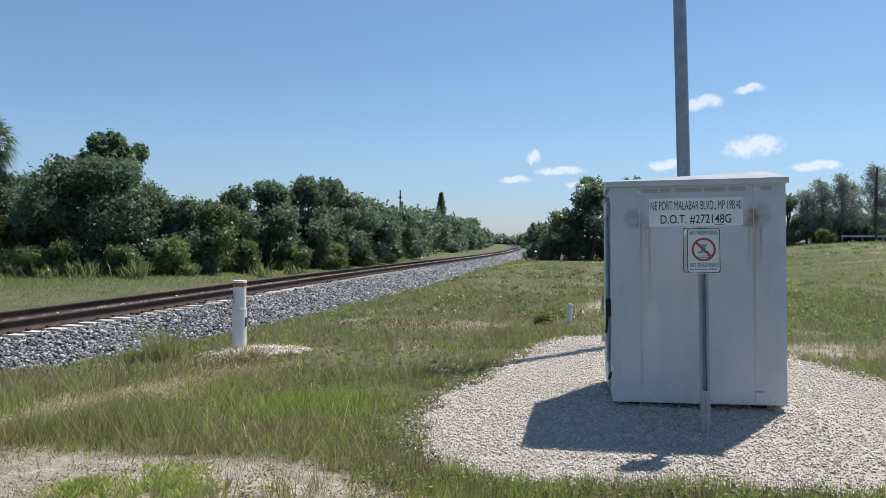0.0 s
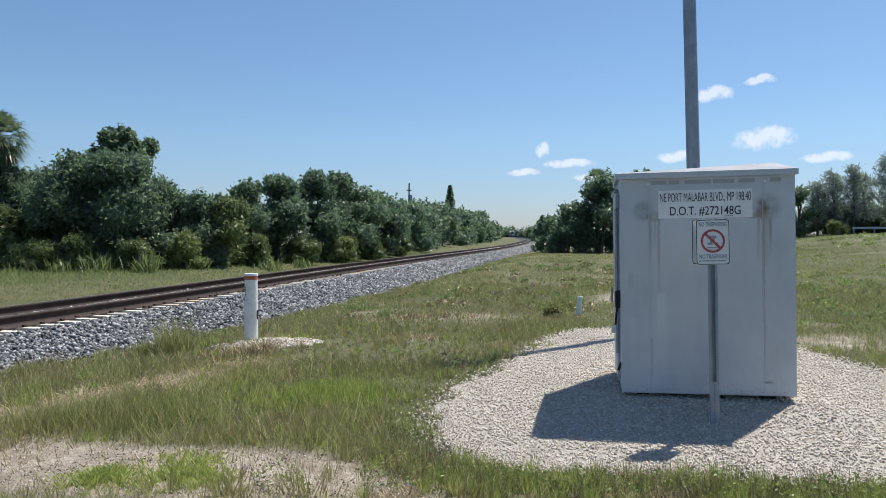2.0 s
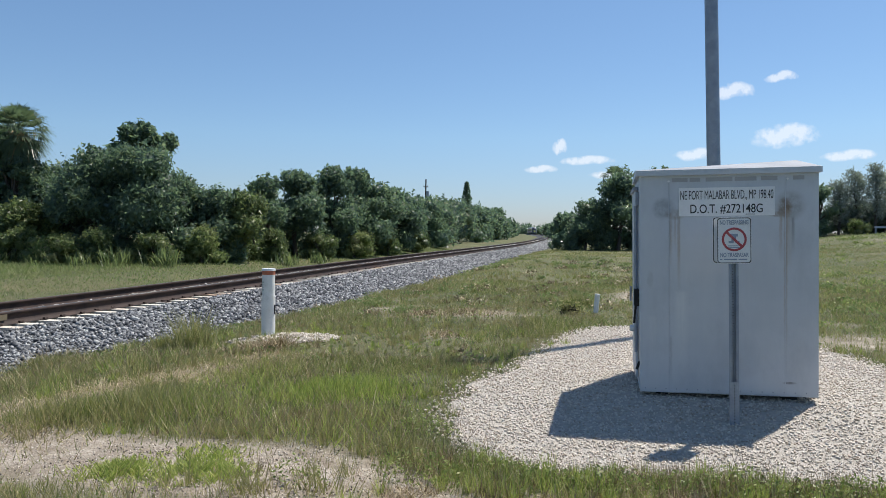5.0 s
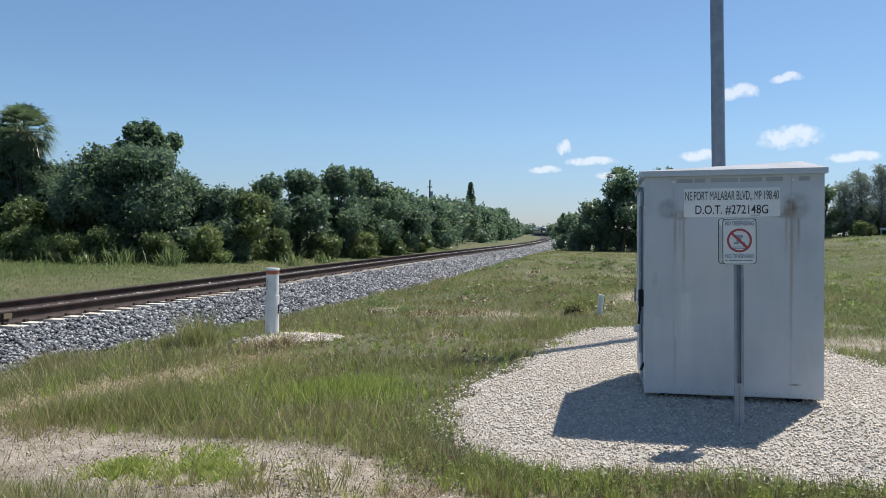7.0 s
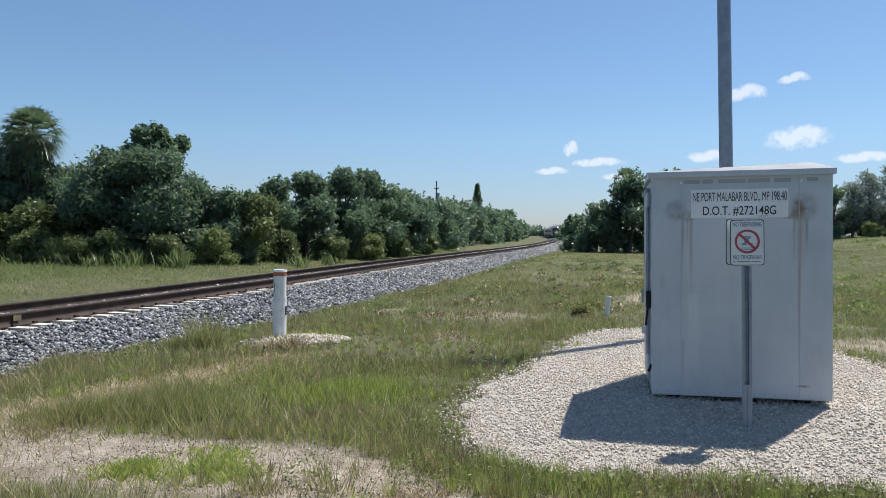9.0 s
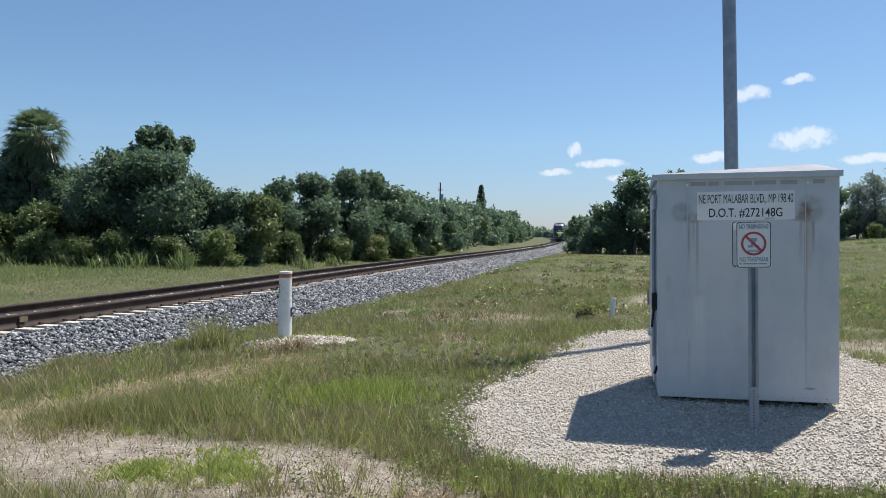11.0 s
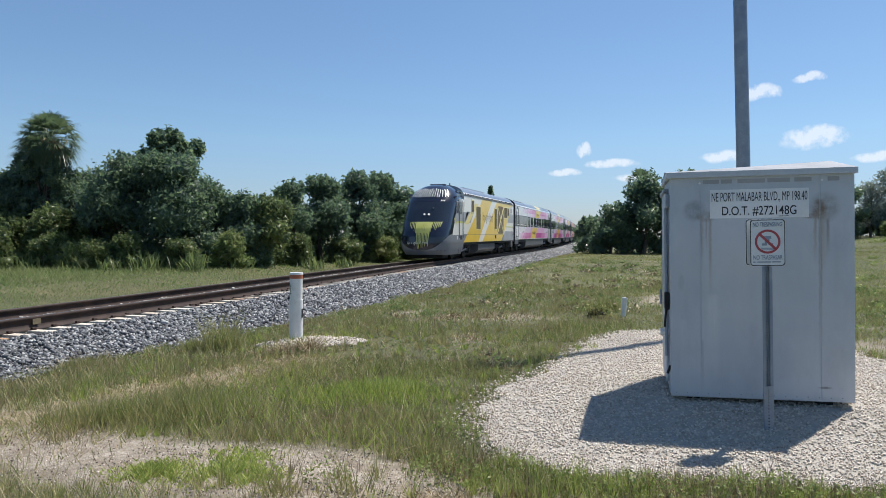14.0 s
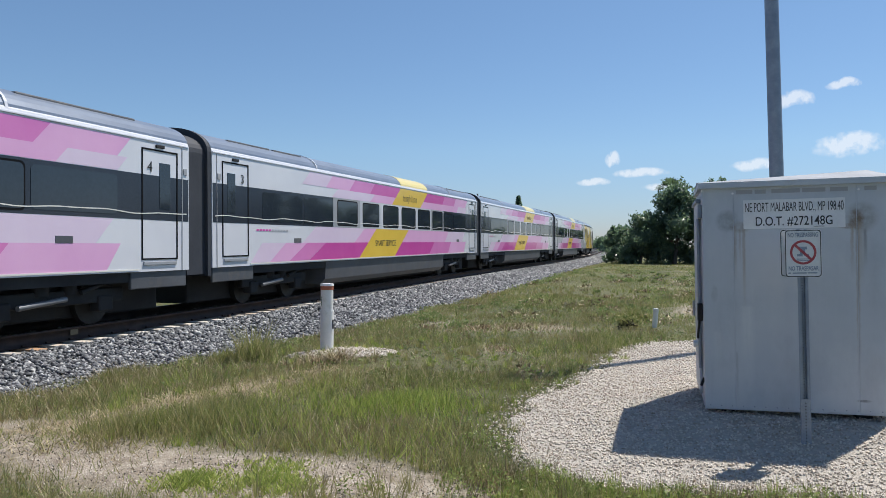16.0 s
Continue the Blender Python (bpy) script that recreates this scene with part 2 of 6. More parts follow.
def part(name, bm, material, parent=None, label="", smooth=False):
    """Links a bmesh as one mesh object under a thing or a part."""
    me = bpy.data.meshes.new(name)
    bmesh.ops.recalc_face_normals(bm, faces=bm.faces)
    bm.to_mesh(me)
    bm.free()
    for mt in (material if isinstance(material, (list, tuple)) else [material]):
        me.materials.append(mt)
    if smooth:
        me.polygons.foreach_set("use_smooth", [True] * len(me.polygons))
    return link_mesh(name, me, parent, label)


def arrays(name, verts, faces, material, parent=None, label="", smooth=False):
    """Links arrays of vertices (n, 3) and equal-sized faces (m, k) as one mesh object."""
    me = bpy.data.meshes.new(name)
    verts, faces = np.asarray(verts, np.float32), np.asarray(faces, np.int32)
    k = faces.shape[1]
    me.vertices.add(len(verts))
    me.vertices.foreach_set("co", verts.ravel())
    me.loops.add(faces.size)
    me.loops.foreach_set("vertex_index", faces.ravel())
    me.polygons.add(len(faces))
    me.polygons.foreach_set("loop_start", np.arange(0, faces.size, k, dtype=np.int32))
    me.materials.append(material)
    me.update(calc_edges=True)
    if smooth:
        me.polygons.foreach_set("use_smooth", [True] * len(me.polygons))
    return link_mesh(name, me, parent, label)


def thing(name, m, label, category, group=""):
    e = new(name)
    e.matrix_world = m
    return tagged(e, label, category, group)


def add_box(bm, x0, x1, y0, y1, z0, z1, bevel=0.0, m=None):
    vs = [bm.verts.new(v) for v in ((x0, y0, z0), (x1, y0, z0), (x1, y1, z0), (x0, y1, z0), (x0, y0, z1), (x1, y0, z1), (x1, y1, z1), (x0, y1, z1))]
    fs = [bm.faces.new([vs[i] for i in q]) for q in ((0, 3, 2, 1), (4, 5, 6, 7), (0, 1, 5, 4), (1, 2, 6, 5), (2, 3, 7, 6), (3, 0, 4, 7))]
    if m is not None:
        bmesh.ops.transform(bm, matrix=m, verts=vs)
    if bevel:
        es = list({e for f in fs for e in f.edges})
        bmesh.ops.bevel(bm, geom=es, offset=bevel, segments=2, profile=0.5, affect="EDGES")
    return bm


def box(x0, x1, y0, y1, z0, z1, bevel=0.0, m=None):
    return add_box(bmesh.new(), x0, x1, y0, y1, z0, z1, bevel, m)


def add_tube(bm, a, b, r0, r1=None, n=10, caps=True):
    r1 = r0 if r1 is None else r1
    a, b = Vector(a), Vector(b)
    q = (b - a).to_track_quat("Z", "Y")
    rings = []
    for c, r in ((a, r0), (b, r1)):
        rings.append([bm.verts.new(c + q @ Vector((r * math.cos(6.28318 * i / n), r * math.sin(6.28318 * i / n), 0))) for i in range(n)])
    for i in range(n):
        f = bm.faces.new((rings[0][i], rings[0][(i + 1) % n], rings[1][(i + 1) % n], rings[1][i]))
        f.smooth = True
    if caps:
        for cap in (bm.faces.new(rings[0][::-1]), bm.faces.new(rings[1])):
            for e in cap.edges:
                e.smooth = False
    return bm


def tube(a, b, r0, r1=None, n=10):
    return add_tube(bmesh.new(), a, b, r0, r1, n)


def prism(pts, d0, d1, axis="x"):
    """A polygon pushed along an axis: pts are (y, z) for x, (x, y) for z, (x, z) for y."""
    bm = bmesh.new()
    put = {"x": lambda p, d: (d, p[0], p[1]), "y": lambda p, d: (p[0], d, p[1]), "z": lambda p, d: (p[0], p[1], d)}[axis]
    lo, hi = [bm.verts.new(put(p, d0)) for p in pts], [bm.verts.new(put(p, d1)) for p in pts]
    bm.faces.new(lo), bm.faces.new(hi[::-1])
    for i in range(len(pts)):
        j = (i + 1) % len(pts)
        bm.faces.new((lo[i], hi[i], hi[j], lo[j]))
    return bm


def lettering(name, text, size, material, parent, m, width=None, depth=0.001, bold=0.0):
    """Raised letters from the built-in font as a mesh; they lie in the local xz plane and face local -y."""
    cu = bpy.data.curves.new(name, "FONT")
    cu.body, cu.size, cu.extrude, cu.align_x, cu.offset = text, size, depth, "CENTER", bold
    tmp = new("tmp", cu)
    dg = bpy.context.evaluated_depsgraph_get()
    me = bpy.data.meshes.new_from_object(tmp.evaluated_get(dg))
    bpy.data.objects.remove(tmp)
    bpy.data.curves.remove(cu)
    xs = [v.co.x for v in me.vertices]
    k = width / (max(xs) - min(xs)) if width else 1
    me.transform(m @ Matrix.Rotation(radians(90), 4, "X") @ Matrix.Diagonal((k, 1, 1, 1)))
    me.materials.clear()
    me.materials.append(material)
    return link_mesh(name, me, parent)


def smooth01(v, a, b):
    t = np.clip((np.asarray(v, float) - a) / (b - a), 0, 1)
    return t * t * (3 - 2 * t)


# ---- the line of the railway and the lie of the land ----
LINE_Y = [-80, 20, 45, 62, 84, 109, 158, 220, 280, 329, 403, 525, 623, 721, 900, 1300]
LINE_X = [-12.8, -12.8, -12.75, -12.65, -12.75, -14.0, -17.3, -22.9, -29.3, -35.4, -46.3, -64.6, -79, -94, -122, -186]
RAIL_Y = [-80, 14, 22, 35, 60, 84, 110, 150, 240, 330, 400, 720, 1300]
RAIL_Z = [0.08, 0.08, 0.18, 0.3, 0.43, 0.52, 0.6, 0.72, 1.05, 1.3, 1.5, 2.2, 3.0]


def soft_line(y, ys, zs):
    """The broken line, rounded by averaging over a stretch."""
    y = np.asarray(y, float)
    w = np.clip(6 + 0.12 * np.abs(y), 6, 40)
    return sum(np.interp(y + o * w, ys, zs) for o in (-1, -0.6, -0.25, 0, 0.25, 0.6, 1)) / 7


def line_x(y):
    return soft_line(y, LINE_Y, LINE_X)


def rail_z(y):
    return soft_line(y, RAIL_Y, RAIL_Z)


def lattice(x, y, seed):
    """Value noise between 0 and 1 over the ground."""
    x, y = np.asarray(x, float), np.asarray(y, float)
    i, j = np.floor(x), np.floor(y)
    u, v = x - i, y - j
    u, v = u * u * (3 - 2 * u), v * v * (3 - 2 * v)
    h = lambda a, b: np.modf(np.abs(np.sin(a * 127.1 + b * 311.7 + seed * 74.7) * 43758.5453))[0]
    return (h(i, j) * (1 - u) + h(i + 1, j) * u) * (1 - v) + (h(i, j + 1) * (1 - u) + h(i + 1, j + 1) * u) * v


def fbm(x, y, size, seed, octaves=4):
    """Layered value noise; size is the width of the largest patches in metres."""
    t, a, w = 0.0, 1.0, 0.0
    for k in range(octaves):
        f = 2.0 ** k / size
        t, w, a = t + a * lattice(np.asarray(x) * f + 17.3 * k, np.asarray(y) * f - 9.1 * k, seed + k), w + a, a * 0.6
    return t / w


def ground_z(x, y):
    x, y = np.asarray(x, float), np.asarray(y, float)
    base = np.where(y < 15, 0, 1) * (rail_z(np.maximum(y, 15)) - 0.1) * smooth01(y, 15, 60) * 0.75
    off = np.abs(x - line_x(y))
    z = base - 0.3 * (1 - smooth01(off, 4.2, 7.6))
    z = z - 0.12 * (1 - smooth01(y, 5.8, 8.4)) * smooth01(x, -2.6, -1.2)
    z = z + 1.7 * smooth01(x, 4, 26) * smooth01(y, 18, 70)
    gap = np.hypot(np.maximum(np.maximum(0.25 - x, x - 1.85), 0), np.maximum(np.maximum(7.65 - y, y - 9.2), 0))
    z = z + 0.095 * (1 - smooth01(gap, 0.05, 0.95)) - 0.05 * np.exp(-((y - 6.05) / 0.35) ** 2) * smooth01(x, -1.6, -0.6)
    z = z + 0.06 * (fbm(x, y, 1.3, 3, 2) - 0.5) * smooth01(y, 5.5, 8.5) * (1 - smooth01(gap, 1.5, 3.5)) * smooth01(gap, 0.0, 0.6)
    z = z + 0.025 * np.sin(x * 1.3 + 0.4 * y) * np.sin(y * 0.9 - 0.3 * x) * smooth01(off, 5, 7)
    return z


PAD = [(-1.2, 5.75), (-1.68, 6.35), (-1.78, 7.15), (-1.73, 7.95), (-1.45, 9.1), (-1.2, 10.6), (-1.02, 12.2), (-0.6, 13.4), (0.3, 14.0), (1.4, 13.8),
       (2.4, 13.0), (3.0, 11.9), (3.3, 10.6), (3.7, 9.3), (4.3, 8.0), (4.5, 6.8), (3.5, 5.9), (1.65, 5.65), (0.4, 5.8), (-0.47, 5.65)]


def inside(x, y, poly):
    x, y = np.asarray(x, float), np.asarray(y, float)
    r = np.zeros(x.shape, bool)
    for (x0, y0), (x1, y1) in zip(poly, poly[1:] + poly[:1]):
        r ^= ((y0 > y) != (y1 > y)) & (x < (x1 - x0) * (y - y0) / (y1 - y0 + 1e-9) + x0)
    return r


def patchy(x, y, s=1.0, seed=0):
    """A cheap smooth field between 0 and 1 over the ground."""
    x, y = np.asarray(x) * s, np.asarray(y) * s
    v = np.sin(x * 1.1 + seed) * np.cos(y * 0.9 - seed) + 0.6 * np.sin(x * 2.3 - y * 1.7 + 2 * seed) + 0.4 * np.cos(x * 4.1 + y * 3.3 + seed)
    return 0.5 + v / 4


def toe(y):
    """How far the ballast reaches to the near side of the line."""
    return np.interp(y, [0, 8, 11, 14, 18, 25, 40, 60, 120, 300], [3.7, 3.95, 4.25, 4.7, 5.2, 5.15, 4.9, 4.4, 3.9, 3.7]) + 0.15 * np.sin(np.asarray(y) * 1.7) + 0.08 * np.sin(np.asarray(y) * 4.3)


def far_dirt(x, y):
    """Where the grass is worn to pale soil."""
    d = 1.6 * np.exp(-(((x + 3.2 + 0.35 * (y - 4)) / 2.6) ** 2 + ((y - 4.25 + 0.1 * x) / 0.62) ** 2))
    d = d + 1.3 * np.exp(-(((x + 1.95) / 0.85) ** 2 + ((y - 4.95) / 0.42) ** 2))
    d = d + (0.35 + 0.9 * fbm(x, y, 0.8, 21)) * np.exp(-((x + 5.5 - 0.27 * (y - 5.74)) / 0.42) ** 2 - ((y - 7.0) / 1.9) ** 4)
    for px, py, sx, sy in ((-3.1, 12.0, 0.4, 0.5), (-3.9, 14.6, 1.1, 0.4), (-2.6, 15.4, 0.7, 0.6), (-5.2, 15.6, 0.4, 0.8), (3.6, 12.6, 1.2, 0.7), (0.2, 21, 0.6, 2.5), (-6.7, 5.8, 0.7, 0.5)):
        d = d + 0.75 * (0.6 + 0.8 * patchy(x, y, 5.0, px)) * np.exp(-(((x - px) / sx) ** 2 + ((y - py) / sy) ** 2))
    wide = 0.6 * smooth01(fbm(x, y, 2.2, 11), 0.58, 0.8) * smooth01(y, 9, 14) * smooth01(x - line_x(y), 5.5, 7)
    wide = wide + 0.45 * np.exp(-((y - 13.6 - 0.3 * (x - 4)) / 0.55) ** 2) * smooth01(x, 2.0, 3.2) * (0.4 + patchy(x, y, 2.0, 6.0))
    wide = wide + 0.7 * (0.4 + fbm(x, y, 0.6, 25)) * np.exp(-((y - 5.35) / 0.32) ** 2) * smooth01(x, -1.3, -0.5)
    return d + 0.8 * wide


def build_ground():
    m, n, l, p = nodes_of("grassy_soil")
    co = n.new("ShaderNodeTexCoord").outputs["Object"]
    att = n.new("ShaderNodeVertexColor")
    att.layer_name = "soil"
    # green-brown ground tones, darkened to paint in the shade between grass blades
    grass = mixc(n, l, noise_of(n, l, co, 0.35, 6, 0.65), (0.06, 0.075, 0.024), (0.15, 0.13, 0.062))
    grass = mixc(n, l, noise_of(n, l, co, 2.2, 6, 0.7, 0.4, 0.7), grass, (0.075, 0.09, 0.03))
    grass = mixc(n, l, noise_of(n, l, co, 0.12, 5, 0.6, 0.5, 0.7), grass, (0.14, 0.145, 0.055))
    soil = mixc(n, l, noise_of(n, l, co, 3, 6, 0.7), (0.27, 0.22, 0.16), (0.56, 0.49, 0.4))
    soil = mixc(n, l, noise_of(n, l, co, 30, 4, 0.7, 0.45, 0.7), soil, (0.22, 0.17, 0.13))
    edge = mixc(n, l, 0.5, att.outputs[0], noise_of(n, l, co, 6, 6, 0.7, 0.2, 0.8), "OVERLAY")
    l.new(mixc(n, l, edge, grass, soil), p.inputs["Base Color"])
    p.inputs["Roughness"].default_value = 0.95
    bump_of(n, l, p, noise_of(n, l, co, 14, 8, 0.75, 0.2, 0.8), 0.7, 0.05)
    xs = np.concatenate([-np.geomspace(2200, 62, 26), np.arange(-60, -14, 1.5), np.arange(-14, 7, 0.22), np.arange(7, 40, 1.5), np.geomspace(42, 2200, 26)])
    ys = np.concatenate([-np.geomspace(400, 12, 10), np.arange(-10, 2, 2), np.arange(2, 20, 0.22), np.arange(20, 60, 1.2), np.geomspace(62, 3600, 46)])
    X, Y = np.meshgrid(xs, ys)
    Z = ground_z(X, Y)
    nx, ny = len(xs), len(ys)
    i = np.arange(nx * ny).reshape(ny, nx)
    faces = np.stack([i[:-1, :-1], i[:-1, 1:], i[1:, 1:], i[1:, :-1]], -1).reshape(-1, 4)
    ob = arrays("ground", np.stack([X, Y, Z], -1).reshape(-1, 3), faces, m, smooth=True)
    col = ob.data.color_attributes.new("soil", "FLOAT_COLOR", "POINT")
    d = np.clip(far_dirt(X, Y), 0, 1).ravel()
    col.data.foreach_set("color", np.stack([d, d, d, np.ones_like(d)], -1).astype(np.float32).ravel())
    tagged(ob, "rough green grass field with pale sandy patches", "ground", kind="structure")


build_ground()


# ---- railway bed ----
def sweep(name, ys, section, material, parent=None, label="", smooth=False):
    """A section of (offset, height) callables swept along the line; heights are above the rail's top."""
    cx, rz = line_x(ys), rail_z(ys)
    rows = []
    for off, h in section:
        o = off(ys) if callable(off) else np.full(len(ys), off)
        x = cx + o
        z = h(x, ys) if callable(h) else rz + h
        rows.append(np.stack([x, ys, z], -1))
    V = np.stack(rows, 1)
    ny, k = V.shape[:2]
    i = np.arange(ny * k).reshape(ny, k)
    faces = np.stack([i[:-1, :-1], i[:-1, 1:], i[1:, 1:], i[1:, :-1]], -1).reshape(-1, 4)
    return arrays(name, V.reshape(-1, 3), faces, material, parent, label, smooth)


LINE_ROWS = np.concatenate([np.arange(-60, 60, 0.5), np.geomspace(60, 1200, 120)])
# base sheet whose dark colour stands for shade between the loose stones
bed = sweep("shaded_ballast_bed", LINE_ROWS,
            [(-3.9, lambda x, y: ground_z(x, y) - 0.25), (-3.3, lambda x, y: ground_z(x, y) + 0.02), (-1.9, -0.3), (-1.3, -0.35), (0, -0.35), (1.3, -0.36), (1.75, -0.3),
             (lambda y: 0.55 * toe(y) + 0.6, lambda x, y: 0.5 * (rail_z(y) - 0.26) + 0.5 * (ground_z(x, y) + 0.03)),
             (lambda y: toe(y), lambda x, y: ground_z(x, y) + 0.01), (lambda y: toe(y) + 0.5, lambda x, y: ground_z(x, y) - 0.25)], M_BALLAST_GAP_SHADE)
tagged(bed, "broad bank of crushed grey ballast under the track, coloured dark as gap shade", "ballast", kind="structure")


def stones(name, X, Y, Z, size, material, label, category, seed, parent=None):
    """Angular stones: jittered octahedra, joined into one mesh."""
    r = np.random.default_rng(seed)
    n = len(X)
    base = np.array([(1, 0, 0), (-1, 0, 0), (0, 1, 0), (0, -1, 0), (0, 0, 1), (0, 0, -1)], float)
    tri = np.array([(0, 2, 4), (2, 1, 4), (1, 3, 4), (3, 0, 4), (2, 0, 5), (1, 2, 5), (3, 1, 5), (0, 3, 5)])
    a, b = r.uniform(0, 6.283, n), r.uniform(-0.7, 0.7, n)
    ca, sa, cb, sb = np.cos(a), np.sin(a), np.cos(b), np.sin(b)
    v = base[None] * r.uniform(0.55, 1.25, (n, 6, 3)) + r.uniform(-0.25, 0.25, (n, 6, 3))
    v = v * (size * r.uniform(0.6, 1.35, n))[:, None, None] * np.array([1, 0.85, 0.7])
    y1, z1 = v[..., 1] * cb[:, None] - v[..., 2] * sb[:, None], v[..., 1] * sb[:, None] + v[..., 2] * cb[:, None]
    x2, y2 = v[..., 0] * ca[:, None] - y1 * sa[:, None], v[..., 0] * sa[:, None] + y1 * ca[:, None]
    V = np.stack([x2 + X[:, None], y2 + Y[:, None], z1 + Z[:, None]], -1).reshape(-1, 3)
    F = (tri[None] + 6 * np.arange(n)[:, None, None]).reshape(-1, 3)
    return tagged(arrays(name, V, F, material, parent), label, category, kind="stuff")


def bed_top(x, y):
    """The height of the ballast at a place."""
    o = x - line_x(y)
    t, rz = toe(y), rail_z(y)
    mid = 0.55 * t + 0.6
    gm = 0.5 * (rz - 0.26) + 0.5 * (ground_z(line_x(y) + mid, y) + 0.03)
    g1 = ground_z(line_x(y) + t, y) + 0.01
    z = np.where(o < 1.75, rz - 0.275, np.where(o < mid, (rz - 0.235) + (gm - rz + 0.235) * (o - 1.75) / (mid - 1.75), gm + (g1 - gm) * (o - mid) / (t - mid)))
    gl = ground_z(line_x(y) - 3.3, y) + 0.02
    return np.where(o < -1.9, rz - 0.24 + (gl - rz + 0.24) * (-1.9 - o) / 1.4, z)


def build_ballast():
    r = np.random.default_rng(4)
    n = 38000
    y = 4 + 46 * r.uniform(0, 1, n) ** 1.7
    o = 1.1 + r.uniform(0, 1, n) * (toe(y) - 0.95)
    x = line_x(y) + o
    stones("ballast_stones", x, y, bed_top(x, y) - 0.07 * (1 - smooth01(x - line_x(y), 1.35, 1.75)) + r.uniform(-0.02, 0.03, n), 0.05 + 0.0012 * (y - 8), M_BALLAST, "loose angular grey ballast stones on the bank", "ballast", 5)
    n = 22000
    y = 4 + 60 * r.uniform(0, 1, n) ** 1.5
    x = line_x(y) + r.uniform(-3.0, 1.2, n)
    stones("crib_stones", x, y, bed_top(x, y) - 0.06 + 0.025 * r.uniform(0, 1, n), 0.036 + 0 * y, M_BALLAST, "grey ballast stones between the ties", "ballast", 6)
    n = 16000
    y = 4 + 90 * r.uniform(0, 1, n) ** 1.6
    x = line_x(y) + r.uniform(-0.62, 0.56, n)
    stones("dusty_stones", x, y, rail_z(y) - 0.3 + 0.15 * r.uniform(0, 1, n) * (1 - 0.5 * np.abs(x - line_x(y))), 0.045 + 0.0006 * y, M_CRIB, "pale dusty stones heaped between the rails", "ballast", 9)
    n = 16000
    y = 44 + 130 * r.uniform(0, 1, n) ** 1.4
    x = line_x(y) + 1.3 + r.uniform(0, 1, n) * (toe(y) - 1.2)
    stones("far_ballast_stones", x, y, bed_top(x, y) + 0.01, 0.07 + 0.0012 * (y - 44), M_BALLAST, "grey ballast stones further along the bank", "ballast", 8)
    # strays on the grass edge
    n = 900
    y = 4 + 26 * r.uniform(0, 1, n) ** 1.4
    x = line_x(y) + toe(y) + np.abs(r.normal(0, 0.28, n))
    stones("stray_stones", x, y, ground_z(x, y) + 0.015, 0.04 + 0 * y, M_BALLAST, "stray ballast stones in the grass edge", "ballast", 7)


build_ballast()


def build_track():
    track = tagged(new("railway_track"), "rust-brown steel rails on pale ties in ballast", "railway track", kind="structure")
    prof = [(-0.085, -0.262), (-0.085, -0.245), (-0.016, -0.215), (-0.012, -0.07), (-0.046, -0.056), (-0.046, -0.006), (-0.034, 0.0), (0.034, 0.0), (0.046, -0.006), (0.046, -0.056), (0.012, -0.07), (0.016, -0.215), (0.085, -0.245), (0.085, -0.262)]
    for s in (-0.81, 0.81):
        rail = sweep("rail", LINE_ROWS, [(s + o, z) for o, z in prof], M_RAIL, track)
        sweep("rail_head_top", LINE_ROWS, [(s - 0.03, 0.002), (s + 0.03, 0.002)], M_RAILTOP, rail, "wheel-polished top of the rail")
    mark = box(-0.004, 0.004, 11.8, 12.0, -0.16, -0.05)
    bmesh.ops.translate(mark, vec=(float(line_x(11.9)) + 0.81 + 0.05, 0, float(rail_z(11.9))), verts=mark.verts)
    part("paint_mark", mark, M_LOUVRE, track, "faded ochre paint mark on the rail")
    bm = box(-1.36, 1.36, -0.125, 0.125, -0.47, -0.263, 0.015)
    tie = part("tie", bm, M_TIE, track)
    clip = bmesh.new()
    for s in (-0.81, 0.81):
        add_box(clip, s - 0.1, s + 0.1, -0.085, 0.085, -0.263, -0.248)
        for q in (-0.09, 0.09):
            add_box(clip, s + q - 0.03, s + q + 0.03, -0.05, 0.05, -0.248, -0.205, 0.008)
    fast = part("rail_fastening", clip, M_RAIL, tie)
    r = random.Random(9)
    y, k = -14.0, 0
    while k < 290:
        m = pose(float(line_x(y)) + r.uniform(-0.06, 0.1) + (0.22 if r.random() < 0.07 else 0), y, float(rail_z(y)), 0, 0, r.uniform(-1.2, 1.2))
        if k == 0:
            tie.matrix_local = m
        else:
            t2 = link_mesh("tie", tie.data, track)
            t2.matrix_local = m
            link_mesh("rail_fastening", fast.data, t2)
        y += 0.56
        k += 1


build_track()


# ---- gravel pad ----
def fan(name, poly, z_add, material, label, category):
    """A sheet over the ground inside an outline, cut to fine cells so that it follows the lie of the land."""
    xs, ys = [p[0] for p in poly], [p[1] for p in poly]
    bm = bmesh.new()
    c = Vector((sum(xs) / len(xs), sum(ys) / len(ys), 0))
    pts = []
    for i in range(len(poly)):
        a, b = Vector((*poly[i], 0)), Vector((*poly[(i + 1) % len(poly)], 0))
        pts += [a.lerp(b, t / 4) for t in range(4)]
    rings = []
    for k in range(33):
        f = k / 32
        row = []
        for j, p in enumerate(pts):
            q = c.lerp(p, f * (1 + 0.022 * math.sin(j * 2.7) + 0.02 * math.sin(j * 1.13) + 0.018 * math.sin(j * 4.9)))
            row.append(bm.verts.new((q.x, q.y, float(ground_z(q.x, q.y)) + (z_add if k < 31 else -0.06))))
        rings.append(row)
    for a, b in zip(rings, rings[1:]):
        for j in range(len(pts)):
            i = (j + 1) % len(pts)
            bm.faces.new((a[j], a[i], b[i], b[j]))
    return tagged(part(name, bm, material, smooth=True), label, category, kind="structure")


fan("gravel_pad", PAD, 0.03, M_PAD_BED, "pad of white crushed stone around the equipment shed", "gravel")


